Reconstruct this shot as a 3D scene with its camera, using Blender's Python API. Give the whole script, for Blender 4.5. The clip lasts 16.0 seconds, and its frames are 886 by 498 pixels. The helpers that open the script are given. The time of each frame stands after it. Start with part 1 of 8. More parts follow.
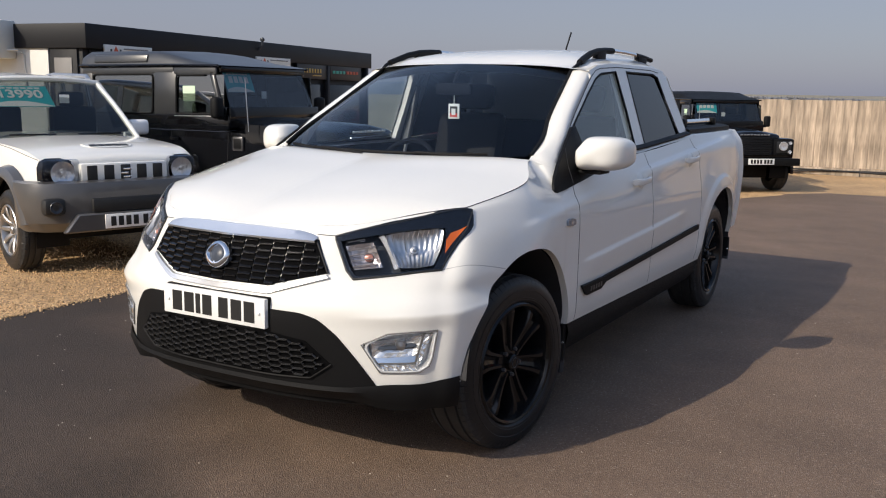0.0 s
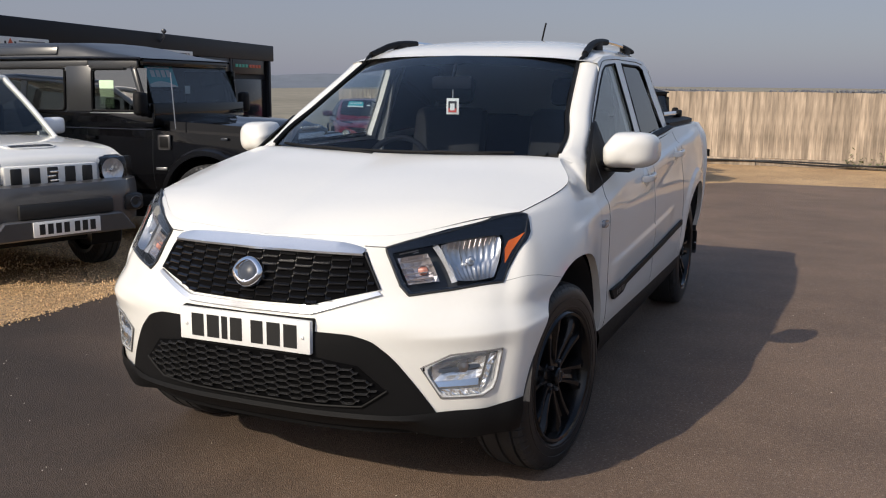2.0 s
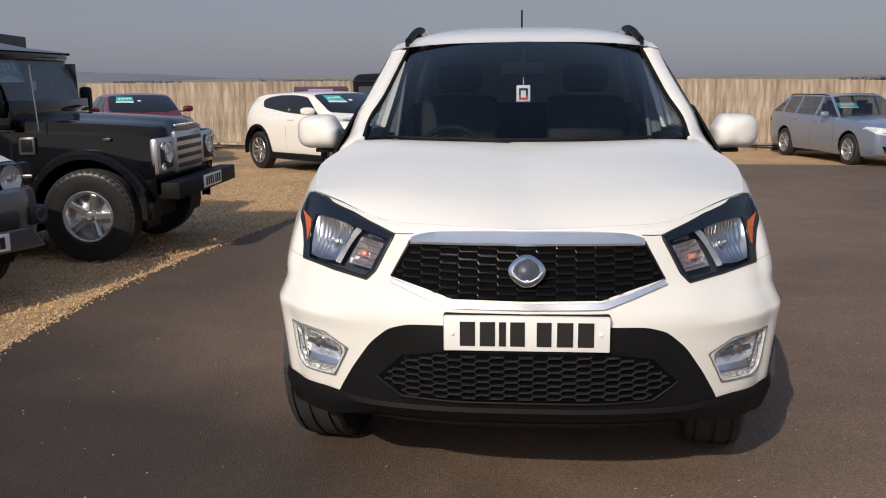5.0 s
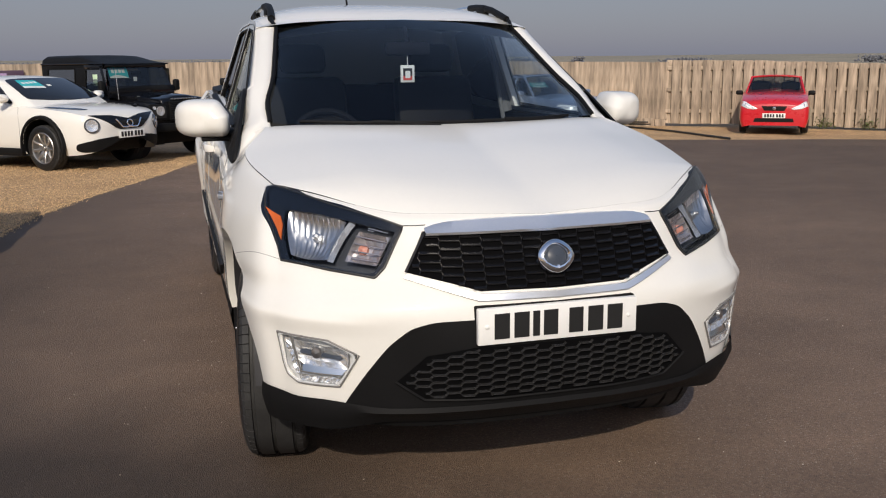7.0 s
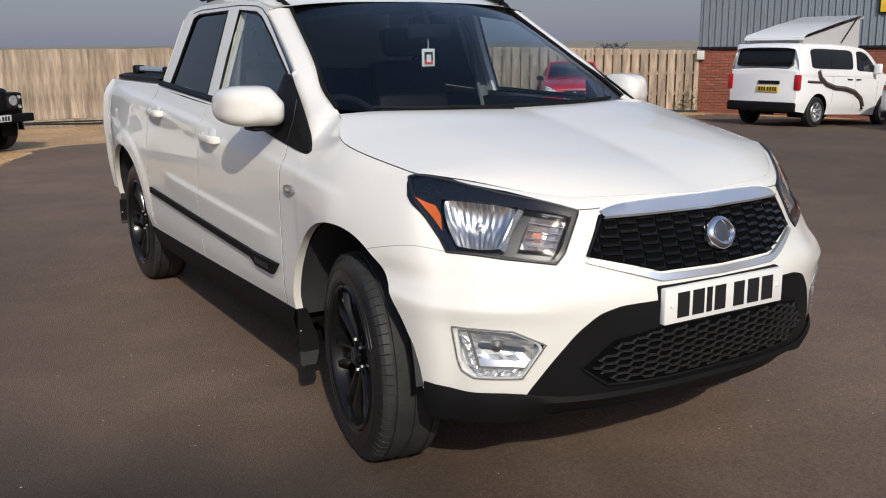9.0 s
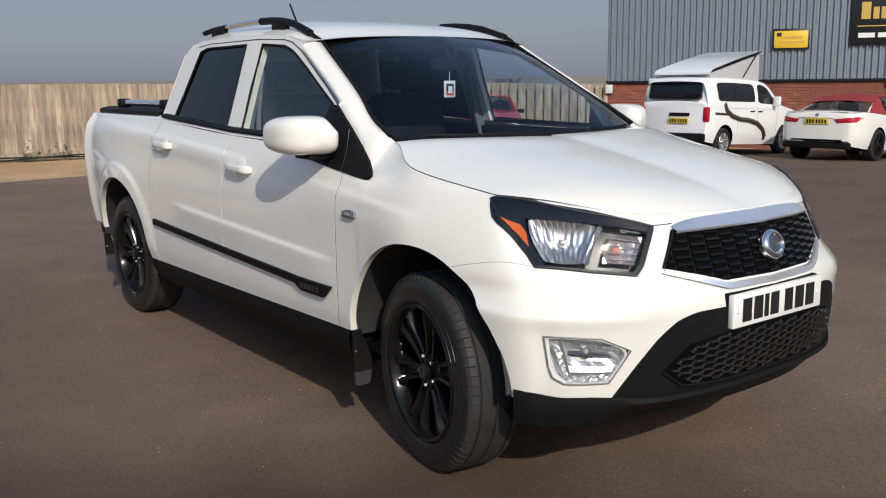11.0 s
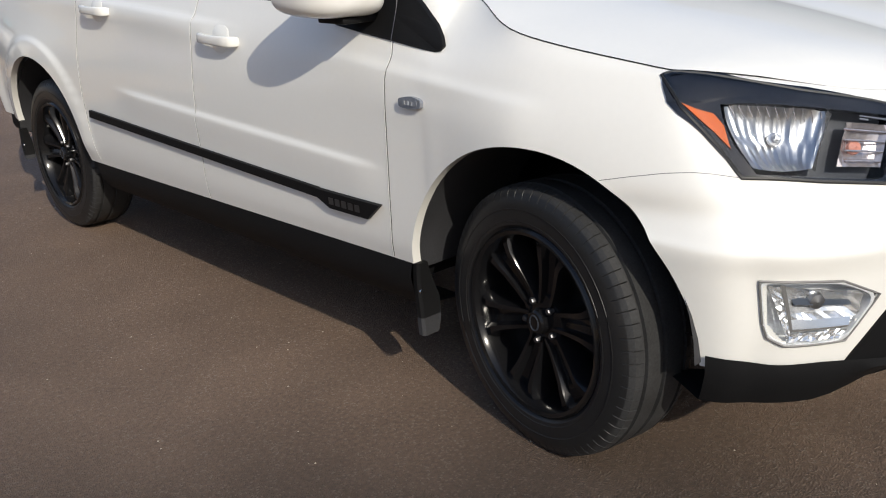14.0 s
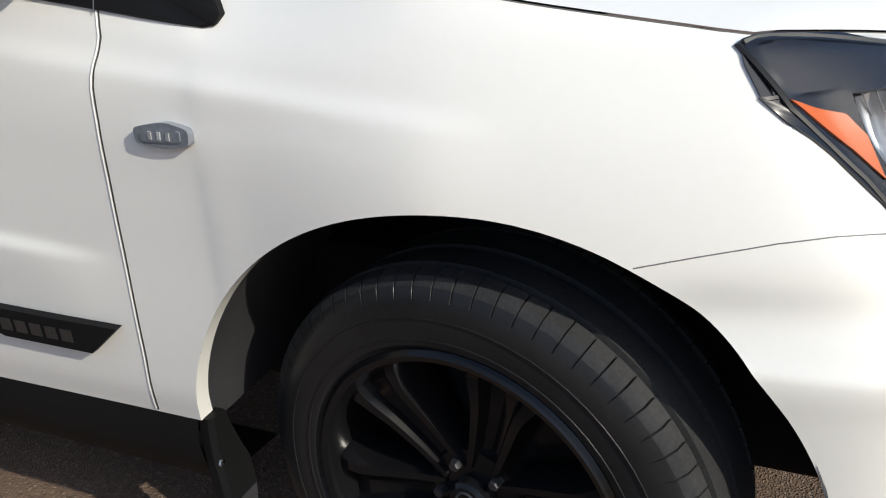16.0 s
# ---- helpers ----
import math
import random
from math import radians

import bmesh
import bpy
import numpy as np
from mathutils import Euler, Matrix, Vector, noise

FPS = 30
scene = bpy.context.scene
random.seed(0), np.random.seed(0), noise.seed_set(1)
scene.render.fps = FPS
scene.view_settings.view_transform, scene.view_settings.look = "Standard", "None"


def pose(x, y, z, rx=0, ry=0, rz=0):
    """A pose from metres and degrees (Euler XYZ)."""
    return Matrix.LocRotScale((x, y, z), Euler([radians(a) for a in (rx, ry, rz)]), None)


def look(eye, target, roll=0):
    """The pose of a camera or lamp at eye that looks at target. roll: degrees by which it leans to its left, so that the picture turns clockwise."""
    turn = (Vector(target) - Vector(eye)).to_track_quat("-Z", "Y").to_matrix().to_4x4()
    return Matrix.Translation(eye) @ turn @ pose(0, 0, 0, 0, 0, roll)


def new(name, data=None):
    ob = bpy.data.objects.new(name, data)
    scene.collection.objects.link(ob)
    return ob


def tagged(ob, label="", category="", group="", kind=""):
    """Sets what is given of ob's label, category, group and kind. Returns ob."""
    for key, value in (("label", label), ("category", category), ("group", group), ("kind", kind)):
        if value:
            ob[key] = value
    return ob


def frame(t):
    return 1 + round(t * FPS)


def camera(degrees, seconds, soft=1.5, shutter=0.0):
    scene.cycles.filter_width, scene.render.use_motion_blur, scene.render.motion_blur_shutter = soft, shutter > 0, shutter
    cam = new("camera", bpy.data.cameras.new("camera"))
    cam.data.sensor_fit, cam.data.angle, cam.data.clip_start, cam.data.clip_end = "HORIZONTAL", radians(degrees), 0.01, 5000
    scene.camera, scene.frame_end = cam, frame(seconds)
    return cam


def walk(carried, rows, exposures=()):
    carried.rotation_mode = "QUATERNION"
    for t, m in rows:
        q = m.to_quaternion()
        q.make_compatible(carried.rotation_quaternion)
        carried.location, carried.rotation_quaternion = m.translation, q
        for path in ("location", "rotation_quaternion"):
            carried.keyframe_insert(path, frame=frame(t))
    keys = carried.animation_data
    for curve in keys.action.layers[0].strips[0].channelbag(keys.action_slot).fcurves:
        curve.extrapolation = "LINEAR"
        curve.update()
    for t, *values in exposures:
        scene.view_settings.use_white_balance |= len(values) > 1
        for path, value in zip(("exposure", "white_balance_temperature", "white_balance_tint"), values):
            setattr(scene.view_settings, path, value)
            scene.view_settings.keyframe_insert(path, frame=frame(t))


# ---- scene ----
cam = camera(51.4, 16.0, soft=1.1)
PATH = [
    (0, (2.482, -3.461, 1.483), (1.488, -1.758, 1.148), 0.9),
    (0.5, (2.381, -3.484, 1.492), (1.419, -1.764, 1.153), 0.9),
    (1, (2.235, -3.492, 1.5), (1.349, -1.729, 1.175), 0.6),
    (1.5, (2.017, -3.432, 1.49), (1.168, -1.649, 1.174), 0.3),
    (2, (1.783, -3.452, 1.479), (1.018, -1.637, 1.133), 0.6),
    (2.5, (1.478, -3.546, 1.485), (0.871, -1.681, 1.092), 0.1),
    (3, (1.219, -3.565, 1.464), (0.694, -1.676, 1.07), 0.3),
    (3.5, (0.932, -3.596, 1.466), (0.489, -1.677, 1.112), -0.2),
    (4, (0.604, -3.736, 1.471), (0.264, -1.797, 1.116), -0.3),
    (4.2, (0.461, -3.758, 1.468), (0.153, -1.814, 1.115), -0.3),
    (6.3, (-0.667, -3.565, 1.447), (-0.398, -1.62, 1.065), -0.4),
    (6.5, (-0.759, -3.515, 1.449), (-0.403, -1.584, 1.069), -0.4),
    (7, (-1.093, -3.435, 1.447), (-0.544, -1.554, 1.045), -0.5),
    (7.5, (-1.392, -3.311, 1.443), (-0.753, -1.458, 1.044), -1.2),
    (8, (-1.647, -3.127, 1.447), (-0.868, -1.324, 1.069), -0.8),
    (8.5, (-1.958, -3.012, 1.446), (-1.014, -1.298, 1.034), -0.6),
    (9, (-2.181, -2.87, 1.437), (-1.177, -1.194, 1.006), -0.6),
    (9.2, (-2.273, -2.76, 1.43), (-1.246, -1.096, 1.006), -0.6),
    (11.3, (-2.817, -2.691, 1.428), (-1.615, -1.133, 1.068), -0.8),
    (11.5, (-2.832, -2.694, 1.442), (-1.628, -1.139, 1.077), -0.8),
    (12, (-2.832, -2.666, 1.437), (-1.631, -1.114, 1.052), -0.5),
    (12.5, (-2.758, -2.473, 1.409), (-1.565, -0.939, 0.936), -1.1),
    (13, (-2.672, -2.179, 1.398), (-1.497, -0.652, 0.861), -1.5),
    (13.5, (-2.635, -1.861, 1.384), (-1.426, -0.385, 0.785), -1.8),
    (14, (-2.553, -1.521, 1.364), (-1.269, -0.136, 0.705), -2.3),
    (14.5, (-2.423, -1.219, 1.379), (-1.001, 0.016, 0.707), -2.7),
    (15, (-2.279, -0.907, 1.367), (-0.772, 0.199, 0.656), -2.9),
    (15.5, (-2.107, -0.593, 1.33), (-0.497, 0.283, 0.532), -3.0),
    (16, (-1.849, -0.476, 1.263), (-0.188, 0.281, 0.445), -3.2),
]
walk(cam, [(t, look(eye, target, roll)) for t, eye, target, roll in PATH], [(0, .30, 6800, 11), (2, .21, 6850, 11), (4, .06, 6900, 12), (6.5, -.10, 6850, 12), (9, -.04, 6550, 10), (11.5, .04, 6500, 9), (13, .12, 6500, 9), (14.5, .18, 6450, 8), (16, .28, 6350, 7)])

# ---------------------------------------------------------------- light
world = bpy.data.worlds.new("sky")
scene.world = world
world.use_nodes = True
wn = world.node_tree
SUN = Vector((0.56, 1.5, -1.0)).normalized()      # the way the sunlight travels
sky = wn.nodes.new("ShaderNodeTexSky")
sky.sky_type = 'NISHITA'
sky.sun_disc = False
sky.sun_elevation = math.asin(-SUN.z)
sky.sun_rotation = math.atan2(-SUN.x, -SUN.y)
sky.air_density, sky.dust_density, sky.ozone_density = 1.0, 1.5, 2.0
haze = wn.nodes.new("ShaderNodeMix")
haze.data_type = 'RGBA'
up, thin = wn.nodes.new("ShaderNodeSeparateXYZ"), wn.nodes.new("ShaderNodeMapRange")
wn.links.new(wn.nodes.new("ShaderNodeTexCoord").outputs["Generated"], up.inputs[0])
wn.links.new(up.outputs["Z"], thin.inputs["Value"])
thin.inputs["From Min"].default_value, thin.inputs["From Max"].default_value = 0.12, 0.60
thin.inputs["To Min"].default_value, thin.inputs["To Max"].default_value = 0.86, 0.10
wn.links.new(thin.outputs[0], haze.inputs[0])
haze.inputs[7].default_value = (1.98, 2.14, 3.00, 1)      # haze, thinning towards the zenith
gain = wn.nodes.new("ShaderNodeVectorMath")
gain.operation = 'SCALE'
gain.inputs["Scale"].default_value = 1.9
wn.links.new(sky.outputs[0], gain.inputs[0])
wn.links.new(gain.outputs[0], haze.inputs[6])
wn.nodes["Background"].inputs[1].default_value = 0.097
wn.links.new(haze.outputs[2], wn.nodes["Background"].inputs[0])
sun = new("sun", bpy.data.lights.new("sun", 'SUN'))
sun.data.energy, sun.data.angle, sun.data.color = 3.18, radians(0.6), (1.0, 0.925, 0.80)
sun.rotation_mode = 'QUATERNION'
sun.rotation_quaternion = SUN.to_track_quat('-Z', 'Y')
sun.location = (-20, -50, 40)


# ---------------------------------------------------------------- materials
def mat(name, color, rough=0.5, metal=0.0, coat=0.0, var=0.12, scale=8.0, fine=120.0, bump=0.0, rvar=0.1, spec=0.5,
        random_tint=0.0, stretch=(1, 1, 1)):
    """A surface whose colour and gloss vary at two scales, with fine relief."""
    m = bpy.data.materials.new(name)
    m.use_nodes = True
    nt = m.node_tree
    b = nt.nodes["Principled BSDF"]
    b.inputs["Metallic"].default_value = metal
    b.inputs["Coat Weight"].default_value = coat
    b.inputs["Coat Roughness"].default_value = 0.04
    b.inputs["Specular IOR Level"].default_value = spec
    tc = nt.nodes.new("ShaderNodeTexCoord")
    mp = nt.nodes.new("ShaderNodeMapping")
    mp.inputs["Scale"].default_value = stretch
    nt.links.new(tc.outputs["Object"], mp.inputs[0])
    big, small = nt.nodes.new("ShaderNodeTexNoise"), nt.nodes.new("ShaderNodeTexNoise")
    for n, s in ((big, scale), (small, fine)):
        n.inputs["Scale"].default_value = s
        n.inputs["Detail"].default_value = 5
        nt.links.new(mp.outputs[0], n.inputs["Vector"])
    add = nt.nodes.new("ShaderNodeMath")
    add.operation = 'ADD'
    nt.links.new(big.outputs[0], add.inputs[0])
    nt.links.new(small.outputs[0], add.inputs[1])
    half = nt.nodes.new("ShaderNodeMath")
    half.operation = 'MULTIPLY'
    half.inputs[1].default_value = 0.5
    nt.links.new(add.outputs[0], half.inputs[0])
    ramp = nt.nodes.new("ShaderNodeValToRGB")
    ramp.color_ramp.elements[0].position, ramp.color_ramp.elements[1].position = 0.3, 0.7
    ramp.color_ramp.elements[0].color = (*[c * (1 - var) for c in color], 1)
    ramp.color_ramp.elements[1].color = (*[min(1, c * (1 + var)) for c in color], 1)
    nt.links.new(half.outputs[0], ramp.inputs[0])
    out = ramp.outputs[0]
    if random_tint:
        info = nt.nodes.new("ShaderNodeObjectInfo")
        hsv = nt.nodes.new("ShaderNodeHueSaturation")
        rng = nt.nodes.new("ShaderNodeMapRange")
        rng.inputs["To Min"].default_value, rng.inputs["To Max"].default_value = 1 - random_tint, 1 + random_tint
        nt.links.new(info.outputs["Random"], rng.inputs["Value"])
        nt.links.new(rng.outputs[0], hsv.inputs["Value"])
        nt.links.new(out, hsv.inputs["Color"])
        out = hsv.outputs[0]
    nt.links.new(out, b.inputs["Base Color"])
    rr = nt.nodes.new("ShaderNodeMapRange")
    rr.inputs["To Min"].default_value, rr.inputs["To Max"].default_value = max(0.01, rough * (1 - rvar)), min(1, rough * (1 + rvar))
    nt.links.new(big.outputs[0], rr.inputs["Value"])
    nt.links.new(rr.outputs[0], b.inputs["Roughness"])
    if bump:
        bp = nt.nodes.new("ShaderNodeBump")
        bp.inputs["Strength"].default_value = bump
        bp.inputs["Distance"].default_value = 0.01
        nt.links.new(small.outputs[0], bp.inputs["Height"])
        nt.links.new(bp.outputs[0], b.inputs["Normal"])
    return m


def glass(name, tint, gloss=0.05, rough=0.015):
    """Thin window glass: a tinted clear sheet with a mirror gloss that grows at a slant."""
    m = bpy.data.materials.new(name)
    m.use_nodes = True
    nt = m.node_tree
    nt.nodes.remove(nt.nodes["Principled BSDF"])
    tr, gl, mx, lw = (nt.nodes.new(k) for k in ("ShaderNodeBsdfTransparent", "ShaderNodeBsdfGlossy", "ShaderNodeMixShader", "ShaderNodeLayerWeight"))
    tr.inputs[0].default_value = (*tint, 1)
    gl.inputs["Roughness"].default_value = rough
    pw, sc = nt.nodes.new("ShaderNodeMath"), nt.nodes.new("ShaderNodeMath")
    lw.inputs["Blend"].default_value = 0.5
    pw.operation, sc.operation = 'POWER', 'MULTIPLY_ADD'
    pw.inputs[1].default_value = 5.0
    sc.inputs[1].default_value, sc.inputs[2].default_value = 1 - gloss, gloss
    nt.links.new(lw.outputs["Facing"], pw.inputs[0])
    nt.links.new(pw.outputs[0], sc.inputs[0])
    nt.links.new(sc.outputs[0], mx.inputs[0])
    nt.links.new(tr.outputs[0], mx.inputs[1])
    nt.links.new(gl.outputs[0], mx.inputs[2])
    nt.links.new(mx.outputs[0], nt.nodes["Material Output"].inputs[0])
    return m


WHITE = mat("white paint", (0.77, 0.757, 0.715), 0.62, coat=1.0, var=0.012, scale=3, fine=60, rvar=0.15, spec=0.15)
BLACKPAINT = mat("black paint", (0.004, 0.004, 0.005), 0.07, var=0.05, spec=0.42)
REDPAINT = mat("red paint", (0.55, 0.012, 0.02), 0.28, coat=0.8, var=0.04)
DARKRED = mat("dark red paint", (0.13, 0.006, 0.014), 0.28, coat=0.8, var=0.05)
SILVER = mat("silver blue paint", (0.25, 0.30, 0.40), 0.3, metal=0.5, coat=0.8, var=0.03)
GREYPLASTIC = mat("grey plastic", (0.16, 0.155, 0.15), 0.5, var=0.1, bump=0.05, fine=300)
PLASTIC = mat("black textured plastic", (0.0075, 0.0075, 0.008), 0.58, var=0.2, scale=5, fine=500, bump=0.08, spec=0.14)
GLOSSBLACK = mat("gloss black", (0.006, 0.006, 0.007), 0.12, var=0.1, coat=0.15, spec=0.35)
REPEATER = mat("clear repeater glass", (0.26, 0.28, 0.32), 0.12, metal=0.4, var=0.15, scale=60, coat=0.6)
SIDEWALL = mat("dressed tyre wall", (0.016, 0.016, 0.0165), 0.36, var=0.3, scale=14, fine=180, bump=0.03, spec=0.3)
RUBBER = mat("tyre rubber", (0.034, 0.034, 0.0345), 0.55, var=0.35, scale=12, fine=160, bump=0.06, spec=0.2)
BLACKALLOY = mat("black alloy", (0.007, 0.007, 0.0078), 0.14, var=0.1, spec=0.30)
ALLOY = mat("silver alloy", (0.55, 0.55, 0.56), 0.3, metal=0.9, var=0.08)
CHROME = mat("chrome", (0.85, 0.86, 0.88), 0.06, metal=1.0, var=0.02)
SATINCHROME = mat("satin chrome", (0.78, 0.79, 0.8), 0.16, metal=1.0, var=0.03)
LAMPDARK = mat("lamp housing", (0.005, 0.007, 0.012), 0.12, var=0.02, coat=0.3, spec=0.35)
LAMPBOWL = mat("lamp bowl", (0.48, 0.50, 0.55), 0.24, metal=0.96, var=0.3, scale=40)
LAMPGREY = mat("lamp inner grey", (0.040, 0.045, 0.055), 0.30, spec=0.25, var=0.03, fine=40)
REFLECT = mat("lamp reflector", (0.78, 0.79, 0.80), 0.20, metal=0.7, var=0.06, scale=30)
nt = REFLECT.node_tree
facet, fb = nt.nodes.new("ShaderNodeTexVoronoi"), nt.nodes.new("ShaderNodeBump")
facet.inputs["Scale"].default_value = 26
stretch = nt.nodes.new("ShaderNodeMapping")
stretch.inputs["Scale"].default_value = (1.6, 1.6, 0.55)
fb.inputs["Strength"].default_value, fb.inputs["Distance"].default_value = 0.5, 0.012
nt.links.new(nt.nodes["Texture Coordinate"].outputs["Object"], stretch.inputs[0])
nt.links.new(stretch.outputs[0], facet.inputs["Vector"])
nt.links.new(facet.outputs["Distance"], fb.inputs["Height"])
nt.links.new(fb.outputs[0], nt.nodes["Principled BSDF"].inputs["Normal"])
FOGBOWL = mat("bright satin bowl", (0.84, 0.85, 0.86), 0.26, metal=0.75, var=0.12, scale=60)
LAMPCHROME = mat("mirror bowl", (0.54, 0.55, 0.57), 0.33, metal=1.0, var=0.10, scale=50)
AMBER = mat("amber lens", (0.58, 0.115, 0.018), 0.2, var=0.08, fine=300)
REDLENS = mat("red lens", (0.4, 0.01, 0.02), 0.15, var=0.08)
PLATEWHITE = mat("white plate", (0.8, 0.8, 0.78), 0.35, var=0.02)
PLATEYELLOW = mat("yellow plate", (0.75, 0.5, 0.02), 0.35, var=0.03)
INK = mat("black ink", (0.012, 0.012, 0.012), 0.5, var=0.05)
TRIMDARK = mat("cabin trim", (0.008, 0.009, 0.012), 0.8, var=0.15, fine=300, bump=0.05, spec=0.1)
TRIMGREY = mat("cabin pillar trim", (0.15, 0.155, 0.16), 0.7, var=0.06)
WINDSCREEN = glass("windscreen", (0.70, 0.78, 0.86), 0.055)
SIDEGLASS = glass("side glass", (0.88, 0.92, 0.92), 0.04)
TINTED = glass("tinted glass", (0.03, 0.03, 0.035), 0.05)
FARGLASS = glass("far car glass", (0.50, 0.54, 0.55), 0.08)
LENS = glass("clear lens", (0.93, 0.94, 0.95), 0.012, 0.05)
TEAL = mat("teal price sticker", (0.02, 0.42, 0.45), 0.4, var=0.06)
PAPER = mat("paper", (0.75, 0.76, 0.72), 0.7, var=0.05)
FOGCLEAR = mat("bright lamp bowl", (0.78, 0.79, 0.8), 0.3, metal=0.25, var=0.22, scale=45, fine=220)
CHROMEBAR = mat("bright satin chrome", (0.90, 0.91, 0.93), 0.34, metal=0.85, var=0.03)
VANWHITE = mat("cool white paint", (0.84, 0.85, 0.86), 0.32, coat=0.8, var=0.012)
EMBLEM = mat("blue grey emblem", (0.05, 0.06, 0.08), 0.35, var=0.05, spec=0.25)
LIMEPAPER = mat("pale green paper", (0.55, 0.72, 0.5), 0.7, var=0.05)
REDPRINT = mat("red print", (0.6, 0.07, 0.05), 0.6, var=0.05)


# ---------------------------------------------------------------- mesh helpers
def part(name, bm, material, parent=None, label="", sharp=38, smooth=True):
    """Links a bmesh as one mesh object, under a thing or a part."""
    me = bpy.data.meshes.new(name)
    bmesh.ops.recalc_face_normals(bm, faces=bm.faces)
    bm.to_mesh(me)
    bm.free()
    if smooth:
        for p in me.polygons:
            p.use_smooth = True
        me.set_sharp_from_angle(angle=radians(sharp))
    for m in (material if isinstance(material, (list, tuple)) else [material]):
        me.materials.append(m)
    ob = new(name, me)
    if parent:
        ob.parent = parent
    if label:
        ob["label"] = label
    return ob


def thing(name, m, label, category, group="", kind=""):
    ob = new(name)
    ob.empty_display_size = 0.2
    ob.matrix_basis = m
    return tagged(ob, label, category, group, kind)


def box(bm, lo, hi, bevel=0.0, m=None):
    """A box from corner to corner, its edges rounded by bevel."""
    r = bmesh.ops.create_cube(bm, size=1.0)
    c, s = (Vector(lo) + Vector(hi)) / 2, Vector(hi) - Vector(lo)
    for v in r["verts"]:
        v.co = Vector((v.co.x * s.x, v.co.y * s.y, v.co.z * s.z)) + c
    if bevel:
        edges = list({e for v in r["verts"] for e in v.link_edges})
        r2 = bmesh.ops.bevel(bm, geom=edges, offset=bevel, segments=2, profile=0.5, affect='EDGES')
        verts = list({v for f in r2["faces"] for v in f.verts} | {v for v in r["verts"] if v.is_valid})
    else:
        verts = r["verts"]
    if m is not None:
        bmesh.ops.transform(bm, matrix=m, verts=verts)
    return verts


def grid(bm, rows, closed=False):
    """Quads between rows of points."""
    vs = [[bm.verts.new(p) for p in row] for row in rows]
    n = len(rows[0])
    for a, b in zip(vs, vs[1:]):
        for k in range(n if closed else n - 1):
            q = (a[k], a[(k + 1) % n], b[(k + 1) % n], b[k])
            if len({id(v) for v in q}) == 4:
                bm.faces.new(q)
    return vs


def spline(pts, n):
    """n points along a Catmull-Rom curve through pts, n a segment, ends included."""
    p = [Vector(q) for q in pts]
    p = [2 * p[0] - p[1]] + p + [2 * p[-1] - p[-2]]
    out = []
    for k in range(1, len(p) - 2):
        for s in range(n):
            t = s / n
            a, b, c, d = p[k - 1:k + 3]
            out.append(0.5 * ((2 * b) + (c - a) * t + (2 * a - 5 * b + 4 * c - d) * t * t + (3 * b - a - 3 * c + d) * t ** 3))
    out.append(p[-2])
    return out


def mirror_x(bm):
    """Adds the other half of a thing that is symmetric about x = 0."""
    r = bmesh.ops.duplicate(bm, geom=bm.verts[:] + bm.edges[:] + bm.faces[:])
    vs = [g for g in r["geom"] if isinstance(g, bmesh.types.BMVert)]
    for v in vs:
        v.co.x = -v.co.x
    fs = [g for g in r["geom"] if isinstance(g, bmesh.types.BMFace)]
    bmesh.ops.reverse_faces(bm, faces=fs)
    bmesh.ops.remove_doubles(bm, verts=bm.verts[:], dist=0.0006)


def tube(bm, pts, r, seg=8, closed=False, flat=1.0):
    """A round bar along points; flat squeezes it in z."""
    pts = [Vector(p) for p in pts]
    n = len(pts)
    rows = []
    for k, p in enumerate(pts):
        a = pts[(k - 1) % n] if closed or k else p
        b = pts[(k + 1) % n] if closed or k < n - 1 else p
        d = (b - a).normalized()
        up = Vector((0, 0, 1)) if abs(d.z) < 0.95 else Vector((0, 1, 0))
        s = d.cross(up).normalized()
        u = s.cross(d)
        rows.append([p + r * (math.cos(t) * s + flat * math.sin(t) * u) for t in (2 * math.pi * q / seg for q in range(seg))])
    if closed:
        rows.append(rows[0])
    vs = grid(bm, rows, closed=True)
    if not closed:
        bm.faces.new(vs[0][::-1])
        bm.faces.new(vs[-1])
    else:
        bmesh.ops.remove_doubles(bm, verts=bm.verts[:], dist=1e-5)


def lathe(bm, profile, seg=48, m=None):
    """Turns a profile of (radius, x) about the x axis."""
    rows = [[Vector((x, r * math.cos(t), r * math.sin(t))) for t in (2 * math.pi * q / seg for q in range(seg))] for r, x in profile]
    if m is not None:
        rows = [[m @ p for p in row] for row in rows]
    return grid(bm, rows, closed=True)


def plate(bm, outline, depth, m=None, bevel=0.0):
    """A flat sheet of that outline (x, z), as thick as depth along +y."""
    f = bm.faces.new([bm.verts.new((x, 0, z)) for x, z in outline])
    r = bmesh.ops.extrude_face_region(bm, geom=[f])
    top = [g for g in r["geom"] if isinstance(g, bmesh.types.BMVert)]
    bmesh.ops.translate(bm, verts=top, vec=(0, depth, 0))
    vs = list({v for v in top} | {v for v in f.verts})
    if bevel:
        es = [e for e in {e for v in vs for e in v.link_edges}]
        q = bmesh.ops.bevel(bm, geom=es, offset=bevel, segments=1, affect='EDGES')
        vs = list({v for fc in q["faces"] for v in fc.verts} | {v for v in vs if v.is_valid})
    if m is not None:
        bmesh.ops.transform(bm, matrix=m, verts=vs)
    return vs


def drop(x, y):
    """The yard falls gently away from its middle."""
    d = math.hypot(x, y - 1.2)
    return -0.012 * max(0.0, min(d, 60) - 3.0) - 0.008 * max(0.0, min(x, 40) - 3.0) - 0.02 * max(0.0, min(x, 40) - 13.0)


